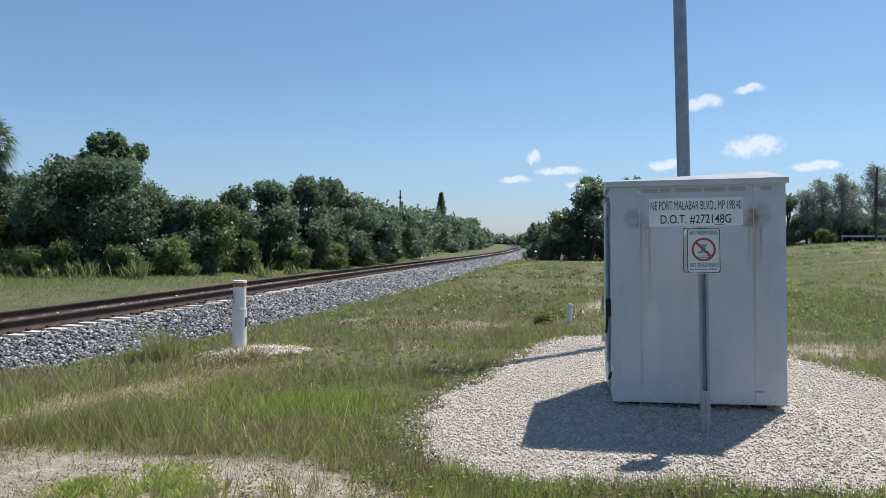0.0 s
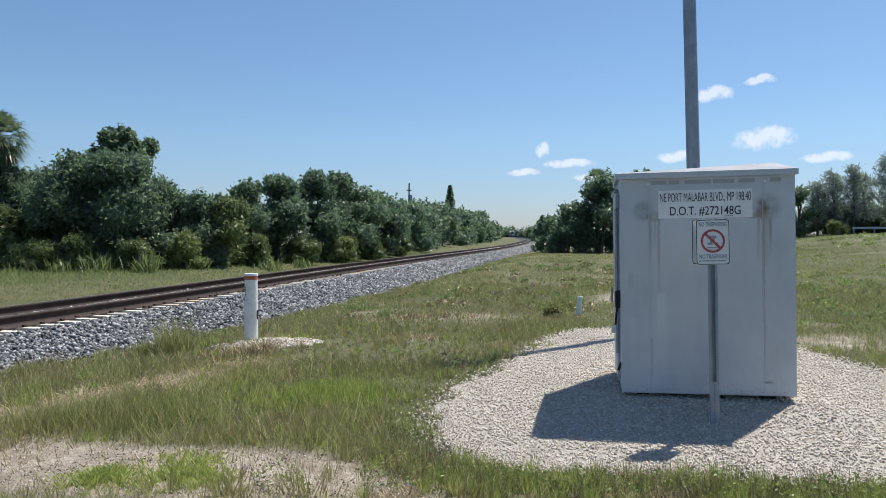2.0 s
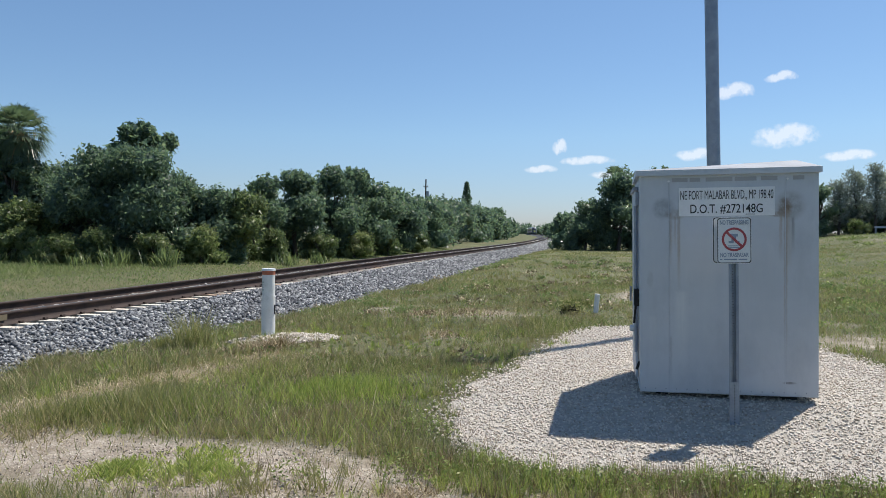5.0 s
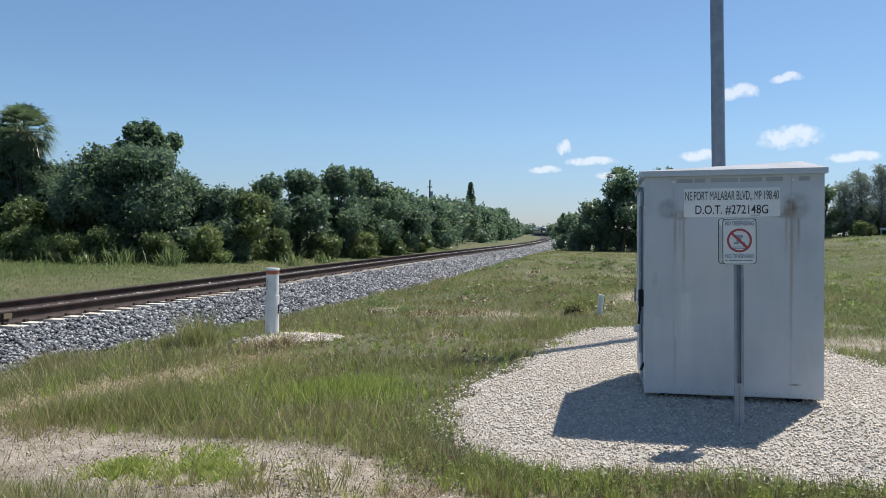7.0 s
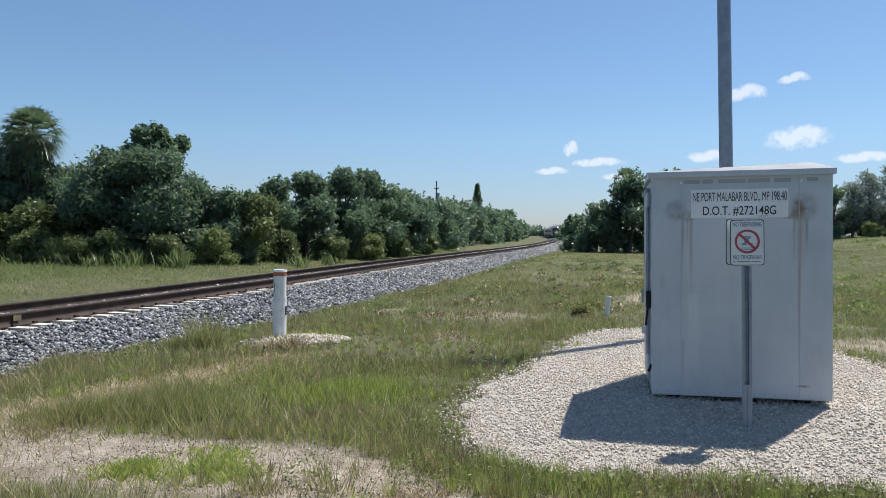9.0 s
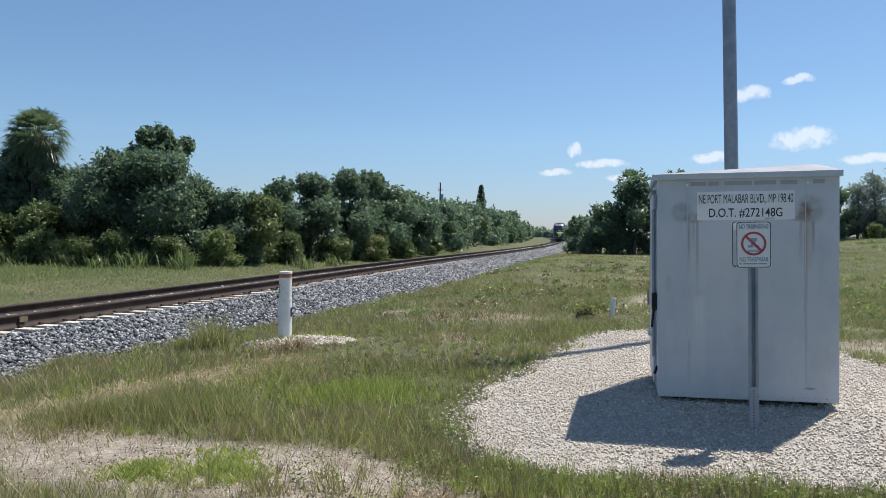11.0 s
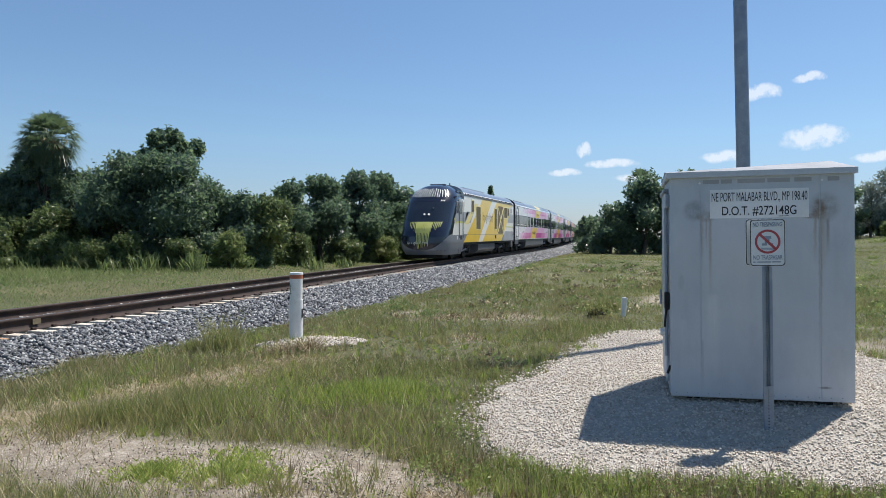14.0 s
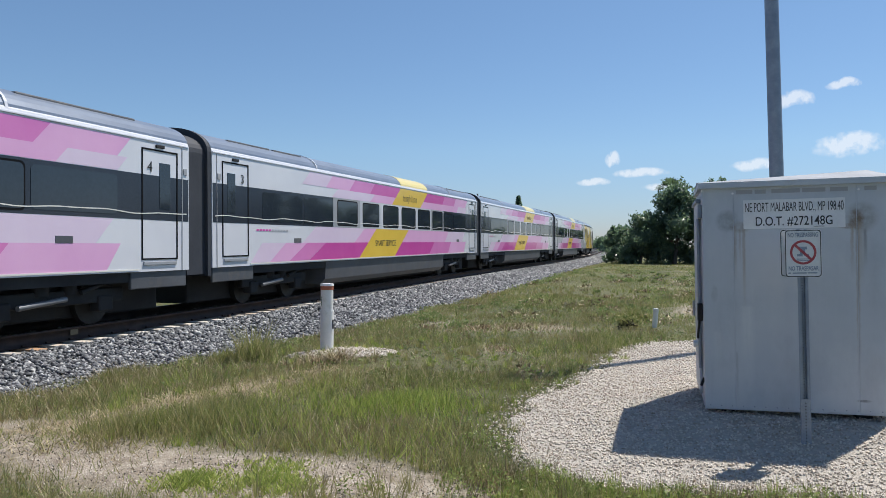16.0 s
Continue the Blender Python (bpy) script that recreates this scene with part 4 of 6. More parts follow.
def digits(name, text, size, y, z, parent, material=M_INK):
    """Figures on both sides of a car."""
    lettering(name, text, size, material, parent, Matrix.Translation((HALF + 0.012, y, z)) @ Matrix.Rotation(radians(90), 4, "Z"))
    lettering(name, text, size, material, parent, Matrix.Translation((-HALF - 0.012, y, z)) @ Matrix.Rotation(radians(-90), 4, "Z"))


def brand_bars(parent, y0, z0, h, w, material):
    """A word mark as plain thin upright bars."""
    x, t = y0, 0.014 * w
    for wide, up, dn in ((1, 0.45, 0), (0, 0, 0), (0, 0.1, 0), (1, 0, 0.4), (1, 0.45, 0), (0, 0.3, 0), (0, 0.45, 0), (0, 0.1, 0), (1, 0, 0), (1, 0, 0)):
        decal("word_mark", [(x, z0), (x + t, z0), (x + t, z0 + h * (1 + up)), (x, z0 + h * (1 + up))], material, parent, 0.011)
        if wide:
            decal("word_mark", [(x + 4 * t, z0 - dn * h), (x + 5 * t, z0 - dn * h), (x + 5 * t, z0 + h), (x + 4 * t, z0 + h)], material, parent, 0.011)
            decal("word_mark", [(x + t, z0 + h - t), (x + 4 * t, z0 + h - t), (x + 4 * t, z0 + h), (x + t, z0 + h)], material, parent, 0.011)
        x += (8 if wide else 3.6) * t


def build_locomotive():
    loco = thing("locomotive", Matrix(), "yellow, cream and navy streamlined passenger diesel locomotive", "locomotive")
    L = 22.0
    body = part("body", prism(roof_section(1.05, 4.0, 4.46), 5.295, L, "y"), M_CREAM, loco, "cream painted body shell")
    roof_pts = roof_section(4.02, 4.04, 4.66, half=HALF - 0.06)
    part("roof", prism(roof_pts, 5.3, L - 0.05, "y"), M_SILVER, loco, "silver roof")
    # nose shell
    bm = bmesh.new()
    zs = [0.35 + 0.065 * i for i in range(60)] + [4.24, 4.3, 4.38, 4.46, 4.53, 4.58, 4.62]
    us = [math.sin(math.pi / 2 * (i / 26 - 1)) for i in range(53)]
    grid = [[bm.verts.new(nose_at(u, z)) for u in us] for z in zs]
    back = [[bm.verts.new((s * nose_half(z), 5.3, z)) for s in (-1, 1)] for z in zs]
    for j in range(len(zs) - 1):
        for i in range(len(us) - 1):
            f = bm.faces.new((grid[j][i], grid[j][i + 1], grid[j + 1][i + 1], grid[j + 1][i]))
            f.smooth = True
            zc, uc = (zs[j] + zs[j + 1]) / 2, abs(us[i] + us[i + 1]) / 2
            f.material_index = 2 if (2.3 < zc < 3.5 and uc < 0.88) else 0
        for k, i in ((0, 0), (1, len(us) - 1)):
            f = bm.faces.new((back[j][k], grid[j][i], grid[j + 1][i], back[j + 1][k]))
            zc = (zs[j] + zs[j + 1]) / 2
            f.material_index = 0 if zc > 3.75 else (1 if zc < 1.54 else 3)
            f.smooth = True
    bm.faces.new([r[0] for r in ([grid[-1]])] + [grid[-1][i] for i in range(1, len(us))] + [back[-1][1], back[-1][0]])
    bm.faces.new(grid[0][::-1] + [back[0][0], back[0][1]])
    nose = part("nose", bm, [M_NAVY, M_CHIN, M_WINDOW, M_CREAM], loco, "rounded navy nose with grey chin and dark windscreen")
    # grey chin, its upper edge rising to the sides
    bm = bmesh.new()
    rows = []
    for u in us:
        top = 0.64 + 0.92 * abs(u) ** 3
        rows.append([bm.verts.new(nose_at(u, 0.36 + (top - 0.36) * k / 10, 0.008)) for k in range(11)])
    for a, b in zip(rows, rows[1:]):
        for k in range(10):
            f = bm.faces.new((a[k], b[k], b[k + 1], a[k + 1]))
            f.smooth = True
    part("chin", bm, M_CHIN, nose, "smooth grey chin fairing")
    # drips of lime paint under the windscreen, drawn in towards the chin
    r = random.Random(3)
    bm = bmesh.new()
    nose_strip(bm, -0.26, 0.34, 1.62, 2.28, 0.0, 0.014, 8, 0.12)
    part("paint_panel", bm, M_LIME, nose, "lime yellow paint panel")
    u = -0.52
    while u < 0.76:
        mid = -0.26 < u < 0.32
        z0 = r.uniform(0.7, 1.05) if mid else 2.2 - max(0.15, (0.85 - abs(u - 0.05)) * r.uniform(0.5, 1.3))
        bm = bmesh.new()
        nose_strip(bm, u, u + (0.066 if mid else 0.04), z0, 2.28, -0.14 * (u - 0.04) * (2.28 - z0), 0.016, 12, 0.7)
        part("paint_drip", bm, M_LIME, nose, "lime yellow drip of paint")
        u += 0.064
    u = -0.75
    while u < 0.76:
        bm = bmesh.new()
        nose_strip(bm, u, u + 0.045, 3.78, r.uniform(4.15, 4.35), r.uniform(-0.05, 0.0), 0.014, 5, 0.4)
        part("brow_stripe", bm, M_CREAM, nose, "cream stripe over the windscreen")
        u += 0.1
    bm = bmesh.new()
    nose_strip(bm, -0.42, 0.4, 3.76, 3.95, 0, 0.012)
    part("brow_panel", bm, M_MIDGREY, nose)
    for k in range(10):
        u0 = -0.5 + k * 0.085
        for du in ((0.0, 0.04) if k in (0, 3, 4, 8, 9) else (0.0,)):
            bm = bmesh.new()
            nose_strip(bm, u0 + du, u0 + du + 0.013, 0.98 - (0.07 if k == 3 and du else 0), 1.1 + (0.08 if k in (0, 4, 5, 6) and not du else 0), -0.03, 0.02, 2)
            part("word_mark", bm, M_CREAM, nose, "pale plain bar of a word mark")
    for k in range(3):
        bm = bmesh.new()
        nose_strip(bm, 0.52 + k * 0.06, 0.56 + k * 0.06, 3.5, 3.6, 0, 0.014, 2)
        part("number_bar", bm, M_CREAM, nose)
    for k in (0.0, 0.17):
        p = nose_at(k, 2.72, 0.012)
        lamp = part("headlight", tube(p + Vector((0, 0.02, 0)), p - Vector((0, 0.03, 0)), 0.055, n=16), M_LAMP, nose, "round white headlight")
        part("lamp_ring", tube(p + Vector((0, 0.02, 0)), p - Vector((0, 0.012, 0)), 0.085, n=16), M_PIPE, lamp)
    part("horn_rail", box(-0.5, 0.5, 4.6, 4.8, 4.6, 4.68, 0.02), M_MIDGREY, loco)
    p = nose_at(0.3, 3.1, 0.02)
    part("wiper_hub", tube(p + Vector((0, 0.03, 0)), p - Vector((0, 0.02, 0)), 0.05, n=10), M_PIPE, nose)
    part("pilot", box(-0.98, 0.98, 2.3, 3.4, 0.14, 0.42, 0.05), M_BLACK, loco, "black pilot under the chin")
    # cab side: navy sweep over the window, doors, rails
    decal("cab_sweep", [(3.5, 4.0), (3.5, 3.72), (3.8, 3.86), (4.2, 3.93), (4.9, 3.95), (4.9, 4.0)], M_NAVY, loco, 0.009)
    decal("sill_band", band(4.9, L, 1.05, 1.54), M_CHIN, loco, 0.005, "dark grey sill")
    decal("grey_flash", band(2.95, 5.4, 2.3, 2.95, 0.5, 1.1), M_MIDGREY, loco, 0.006)
    decal("grey_flash", band(5.4, 7.0, 2.3, 3.0, 0.6, 0.9), M_MIDGREY, loco, 0.006)
    decal("lime_line", [(2.9, 2.56), (3.1, 2.5), (3.35, 2.26), (3.6, 2.4), (3.8, 2.36), (5.4, 2.36), (5.4, 2.26), (3.8, 2.26), (3.6, 2.3), (3.35, 2.14), (3.05, 2.4), (2.9, 2.46)], M_LIME, loco, 0.009)
    # yellow diagonals
    for y0, y1, mt, ln, lr in ((5.2, 9.2, M_YELLOW, 5.3, 4.3), (10.4, 16.9, M_YELLOW, 4.8, 4.75)):
        decal("yellow_diagonal", [(y0, 1.056), (y1, 1.056), (y1 + lr, 3.99), (y0 + ln, 3.99)], mt, loco, 0.0075, "yellow diagonal livery band")
    decal("cream_diagonal", [(9.2, 1.056), (10.4, 1.056), (15.2, 3.99), (13.5, 3.99)], M_CREAM, loco, 0.0072)
    decal("pale_diagonal", [(5.4, 2.2), (6.4, 2.2), (9.2, 3.6), (8.2, 3.6)], M_PALEYELLOW, loco, 0.0066)
    decal("grey_tail", [(17.6, 1.06), (L, 1.06), (L, 1.8), (18.3, 1.8)], M_MIDGREY, loco, 0.0085)
    decal("grey_tail", [(19.4, 2.5), (L, 2.5), (L, 3.2), (20.2, 3.2)], M_MIDGREY, loco, 0.0085)
    decal("lime_line", [(18.9, 2.12), (L, 2.12), (L, 2.2), (18.9, 2.2)], M_LIME, loco, 0.009)
    brand_bars(loco, 10.5, 2.45, 0.44, 4.2, M_LOUVRE)
    for y0, y1, z0, z1 in ((4.05, 4.95, 1.2, 3.7),):
        side_frame("cab_door", y0, y1, z0, z1, 0.03, M_MIDGREY, loco, 0.012, "cab door outline")
    for y0, y1, z0, z1 in ((3.5, 3.9, 2.85, 3.5), (4.25, 4.65, 2.8, 3.55)):
        w = both_boxes("cab_window", HALF - 0.01, HALF + 0.012, y0, y1, z0, z1, M_WINDOW, loco, 0.004)
        side_frame("window_frame", y0 - 0.04, y1 + 0.04, z0 - 0.04, z1 + 0.04, 0.04, M_MIDGREY, w, 0.018)
    for s in (1, -1):
        for y in (4.0, 5.02):
            part("grab_rail", tube((s * (HALF + 0.06), y, 1.35), (s * (HALF + 0.06), y, 3.55), 0.022, n=6), M_PIPE, loco, "upright steel grab rail")
    both_boxes("step_hole", HALF - 0.02, HALF + 0.011, 4.4, 4.75, 1.2, 1.48, M_BLACK, loco)
    both_boxes("cab_plate", HALF - 0.02, HALF + 0.011, 3.6, 3.75, 1.25, 1.45, M_SIGN_WHITE, loco)
    # grilles and louvres
    for y0, y1, z0, z1 in ((7.25, 7.85, 3.0, 3.75), (8.55, 9.8, 1.9, 3.4), (14.4, 15.15, 1.95, 3.45), (18.0, 19.25, 2.85, 3.65), (19.4, 19.95, 3.05, 3.65)):
        v = both_boxes("vent", HALF - 0.03, HALF + 0.01, y0, y1, z0, z1, M_LOUVRE, loco, 0.0, "bronze louvred vent")
        side_frame("vent_frame", y0 - 0.06, y1 + 0.06, z0 - 0.06, z1 + 0.06, 0.06, M_PALEYELLOW, v, 0.02)
        k = int((z1 - z0) / 0.09)
        for i in range(k):
            zz = z0 + 0.02 + i * 0.09
            for s in (1, -1):
                part("louvre", box(s * (HALF + 0.014) - 0.006, s * (HALF + 0.014) + 0.006, y0, y1, zz, zz + 0.045), M_LOUVRE, v)
    v = part("radiator_grille", prism([(15.5, 1.75), (15.8, 1.6), (17.4, 1.6), (17.75, 1.75), (17.75, 3.5), (17.4, 3.7), (15.8, 3.7), (15.5, 3.5)], -HALF - 0.01, HALF + 0.01, "x"), M_LOUVRE, loco, "bronze radiator grille with a crossed brace")
    for s in (1, -1):
        for a in (1, -1):
            part("cross_brace", box(-0.012, 0.012, -1.3, 1.3, -0.06, 0.06, m=Matrix.Translation((s * (HALF + 0.018 + 0.002 * a), 16.62, 2.65)) @ Matrix.Rotation(a * radians(43.5), 4, "X")), M_PALEYELLOW, v)
    both_boxes("fuel_port", HALF - 0.02, HALF + 0.012, 14.6, 15.0, 1.25, 1.5, M_BLACK, loco)
    both_boxes("side_line", HALF - 0.01, HALF + 0.0105, 5.3, 17.6, 1.54, 1.555, M_DARKGREY, loco)
    both_boxes("gutter", HALF - 0.04, HALF + 0.03, 5.3, L - 0.1, 3.98, 4.05, M_DARKGREY, loco, 0.01)
    for i in range(38):
        for s in (1, -1):
            part("roof_clip", box(s * (HALF - 0.02) - 0.03, s * (HALF - 0.02) + 0.03, 5.6 + i * 0.42, 5.8 + i * 0.42, 4.06, 4.12), M_BLACK, loco)
    both_boxes("roof_hatch", 0.2, 0.8, 8, 14, 4.5, 4.66, M_SILVER, loco, 0.03)
    both_boxes("cab_quarter_light", 0.95, 1.3, 4.3, 5.3, 4.12, 4.22, M_WINDOW, loco, 0.02)
    # rear end
    for z in (2.15, 1.55):
        both_boxes("rear_step", HALF - 0.02, HALF + 0.06, 21.35, 21.75, z, z + 0.03, M_PIPE, loco)
    both_boxes("rear_box", HALF - 0.25, HALF, 20.9, 21.6, 0.5, 1.0, M_DARKGREY, loco, 0.04)
    decal("number_disc", [(20.9 + 0.4 * math.cos(0.2618 * k), 3.5 + 0.36 * math.sin(0.2618 * k)) for k in range(24)], M_WHITE, loco, 0.0095)
    digits("figures", "105", 0.42, 20.9, 3.35, loco, M_DARKGREY)
    # under the frame
    part("fuel_tank", prism([(1.38, 0.98), (1.38, 0.5), (1.15, 0.3), (-1.15, 0.3), (-1.38, 0.5), (-1.38, 0.98)], 9.6, 15.0, "y"), M_SKIRT, loco, "grey fuel tank")
    part("underframe", box(-1.42, 1.42, 3.0, L, 0.9, 1.06), M_BLACK, loco)
    # centre sill, enlarged into a black filler that stands for underbody shade
    part("sill_shade_block", box(-0.66, 0.66, 3.2, L - 0.2, 0.16, 0.95, 0.05), M_BLACK, loco)
    for y in (6.4, 18.0):
        bogie(loco, y, 2.9, 0.51)
    for s in (1, -1):
        bm = bmesh.new()
        for z in (0.45, 0.75):
            add_tube(bm, (s * 1.42, 4.35, z), (s * 1.42, 4.85, z), 0.018, n=6)
        for y in (4.35, 4.85):
            add_tube(bm, (s * 1.42, y, 0.42), (s * 1.42, y, 1.05), 0.018, n=6)
        part("cab_ladder", bm, M_PIPE, loco)
    part("coupler", box(-0.25, 0.25, L - 0.05, L + 0.72, 0.7, 1.05, 0.04), M_BLACK, loco)
    return loco


COACH_L = 24.95


def build_coach(figure, first=False):
    """One coach; y grows from its leading end backwards."""
    L = COACH_L
    c = thing("passenger_coach", Matrix(), "white passenger coach with magenta bands and yellow blocks", "railway coach", "coaches of the train")
    part("body", prism(roof_section(1.1, 4.0, 4.5), 0, L, "y"), M_WHITE, c, "glossy white body shell")
    part("roof", prism(roof_section(4.05, 4.07, 4.63, half=HALF - 0.03), 0.0, L, "y"), M_SILVER, c, "silver-grey arched roof")
    both_boxes("gutter", HALF - 0.05, HALF + 0.02, 0.02, L - 0.02, 4.01, 4.045, M_WHITE, c, 0.006)
    both_boxes("window_band", HALF - 0.02, HALF + 0.004, 0.02, L - 0.02, 2.25, 3.25, M_BAND, c, 0, "dark tinted window band")
    # livery, from pale to strong
    for y0, y1, z0, z1, l0, l1, mt in (
            (6.6, 9.8, 3.26, 3.56, 0.5, 0.5, M_LILAC), (9.8, 21.0, 3.26, 3.56, 0.5, 0.3, M_PINK), (21.0, 22.6, 3.26, 3.56, 0.3, 0.3, M_LILAC),
            (4.6, 6.2, 3.56, 3.98, 0.5, 0.5, M_LILAC), (6.2, 8.0, 3.56, 3.98, 0.5, 0.5, M_PINK), (8.0, 9.8, 3.56, 3.98, 0.5, 0.5, M_ORCHID), (9.8, 18.6, 3.56, 3.98, 0.5, 0.4, M_MAGENTA), (18.6, 20.5, 3.56, 3.98, 0.4, 0.4, M_ORCHID), (20.5, 22.6, 3.56, 3.98, 0.4, 0.4, M_PINK),
            (1.7, 2.7, 1.17, 1.72, 0.6, 0.9, M_LILAC), (2.7, 3.8, 1.17, 1.72, 0.9, 1.1, M_PINK), (3.8, 5.0, 1.17, 1.72, 1.1, 1.2, M_ORCHID), (5.0, 16.6, 1.16, 1.72, 1.2, 0.8, M_MAGENTA), (16.6, 19.5, 1.16, 1.72, 0.8, 0.5, M_ORCHID), (19.5, 22.3, 1.16, 1.72, 0.5, 0.4, M_PINK),
            (4.6, 8.4, 1.72, 2.24, 0.9, 0.9, M_LILAC), (8.4, 19.0, 1.72, 2.24, 0.9, 0.6, M_PINK), (19.0, 22.0, 1.72, 2.24, 0.6, 0.5, M_LILAC)):
        decal("livery_band", band(y0, y1, z0, z1, l0, l1), mt, c, 0.005)
    decal("yellow_block", band(8.8, 12.3, 1.15, 2.24, 1.6, 1.6), M_YELLOW, c, 0.0075, "yellow livery block")
    decal("yellow_block", band(12.0, 15.4, 3.26, 3.985, 1.0, 1.0), M_YELLOW, c, 0.0075, "yellow livery block")
    sec = roof_section(4.05, 4.075, 4.642, half=HALF - 0.024)
    part("yellow_roof_patch", prism(sec, 13.1, 16.5, "y"), M_PALEYELLOW, c)
    brand_bars(c, 13.3, 3.46, 0.2, 2.1, M_INK)
    for s in (1, -1):
        lettering("lettering", "SMART SERVICE", 0.34, M_INK, c, Matrix.Translation((s * (HALF + 0.011), 11.35, 1.58)) @ Matrix.Rotation(radians(90 * s), 4, "Z"), 2.1)
    # windows: long dark panes, then single ones between pale posts
    for y0, y1 in ((2.3, 4.6), (4.7, 6.7), (7.05, 8.65), (9.15, 10.65), (11.1, 12.7), (13.1, 14.75), (15.1, 16.7), (17.1, 18.6), (18.8, 20.3), (20.45, 22.6)):
        for s in (1, -1):
            pts = []
            for qy, qz, a0 in ((y1 - 0.1, 3.06, 0), (y0 + 0.1, 3.06, 90), (y0 + 0.1, 2.44, 180), (y1 - 0.1, 2.44, 270)):
                pts += [(qy + 0.1 * math.cos(radians(a0 + 30 * k)), qz + 0.1 * math.sin(radians(a0 + 30 * k))) for k in range(4)]
            w = part("window", prism(pts, s * (HALF - 0.01), s * (HALF + 0.0115), "x"), M_WINDOW, c)
            if 6.8 < y0 < 18.9:
                my, mz = (y0 + y1) / 2, 2.75
                rim = [(my + (py - my) * (1 + 0.07 / (y1 - y0)), mz + (pz - mz) * 1.1) for py, pz in pts]
                part("window_seal", prism(rim, s * (HALF - 0.008), s * (HALF + 0.0095), "x"), M_RUBBER, w)
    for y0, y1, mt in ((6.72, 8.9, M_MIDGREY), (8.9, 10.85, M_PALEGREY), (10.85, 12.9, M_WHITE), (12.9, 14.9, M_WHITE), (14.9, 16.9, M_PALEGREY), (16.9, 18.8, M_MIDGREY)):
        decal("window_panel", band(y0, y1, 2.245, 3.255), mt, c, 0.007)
    # a thin wavy cream line along the lower edge of the band
    def wave(y):
        return 2.4 + 0.022 * math.sin(y * 2.1) + 0.012 * math.sin(y * 4.3)
    for s in (1, -1):
        bm = bmesh.new()
        rows = [(bm.verts.new((s * (HALF + 0.0135), 0.1 + i * 0.25, wave(i * 0.25))), bm.verts.new((s * (HALF + 0.0135), 0.1 + i * 0.25, wave(i * 0.25) + 0.022))) for i in range(100)]
        for (p, q), (u, v) in zip(rows, rows[1:]):
            bm.faces.new((p, q, v, u))
        part("wavy_line", bm, M_CREAM, c, "thin cream wavy line")
    # doors at both ends
    for y0, fy, wy in ((0.42, 1.33, 0.22), (L - 1.62, L - 1.36, 0.58)):
        y1 = y0 + 1.2
        d = side_frame("door", y0, y1, 1.36, 3.84, 0.035, M_RUBBER, c, 0.013, "door with a dark rubber seal")
        both_boxes("door_window", HALF - 0.01, HALF + 0.012, y0 + wy, y0 + wy + 0.36, 2.5, 3.55, M_WINDOW, d, 0.004)
        both_boxes("door_step", HALF - 0.1, HALF + 0.03, y0 + 0.05, y1 - 0.05, 1.24, 1.32, M_MIDGREY, c, 0.01)
        both_boxes("door_lamp", HALF - 0.01, HALF + 0.04, y0 + 0.45, y0 + 0.72, 3.88, 3.95, M_BLACK, d, 0.008)
        digits("figure", figure, 0.34, fy, 3.32, c)
    for yy in (0.18, L - 0.26):
        both_boxes("seam", HALF - 0.01, HALF + 0.0105, yy, yy + 0.02, 1.1, 4.0, M_MIDGREY, c)
        both_boxes("tail_lamp", HALF - 0.01, HALF + 0.02, yy + 0.05, yy + 0.17, 3.35, 3.5, M_MIDGREY, c)
    for yy in (4.1, 21.0):
        both_boxes("side_port", HALF - 0.01, HALF + 0.012, yy, yy + 0.42, 1.72, 1.86, M_DARKGREY, c, 0.003)
    for k in range(11):
        decal("small_bar", band(2.0 + k * 0.16, 2.11 + k * 0.16, 2.06, 2.11), M_MAGENTA if k < 5 else M_MIDGREY, c, 0.011)
    both_boxes("belt_line", HALF - 0.01, HALF + 0.012, 1.7, L - 1.7, 1.13, 1.165, M_CREAM, c)
    # roof hatches
    for y0, y1 in ((1.2, 3.3), (3.5, 5.2), (L - 4.5, L - 1.4)):
        both_boxes("roof_hatch", 0.7, 1.15, y0, y1, 4.3, 4.51, M_DARKGREY, c, 0.03)
    for y in (5.6, L - 5.0):
        part("roof_rib", prism(roof_section(4.06, 4.1, 4.66, half=HALF - 0.02), y, y + 0.06, "y"), M_WHITE, c)
    # skirts, underfloor, trucks
    both_boxes("end_skirt", HALF - 0.12, HALF - 0.04, 0.05, 1.9, 0.72, 1.1, M_SKIRT, c, 0.02)
    both_boxes("end_skirt", HALF - 0.12, HALF - 0.04, L - 1.9, L - 0.05, 0.72, 1.1, M_SKIRT, c, 0.02)
    part("floor_pan", box(-1.42, 1.42, 0.05, L - 0.05, 0.88, 1.1), M_BLACK, c)
    # oversized black sill, added bulk in place of the shade below the floor
    part("sill_shade_block", box(-0.66, 0.66, 0.1, L - 0.1, 0.16, 0.9, 0.05), M_BLACK, c)
    part("equipment_skirt", prism([(1.44, 1.08), (1.4, 0.5), (1.2, 0.32), (-1.2, 0.32), (-1.4, 0.5), (-1.44, 1.08)], 6.3, L - 6.0, "y"), M_SKIRT, c, "grey underfloor equipment skirt")
    for y in (3.6, L - 3.6):
        bogie(c, y, 2.5)
    # flexible gangway to the car ahead
    sec = roof_section(0.95, 3.95, 4.52, half=HALF - 0.1)
    g = part("gangway", prism(sec, -0.88, -0.01, "y"), M_GANGWAY, c, "smooth slate-black gangway shroud")
    part("gangway_lip", prism(roof_section(0.9, 4.02, 4.68, half=HALF - 0.02), -0.16, -0.02, "y"), M_GANGWAY, g)
    part("coupler", box(-0.2, 0.2, -0.7, 0.1, 0.7, 1.0, 0.03), M_BLACK, c)
    return c


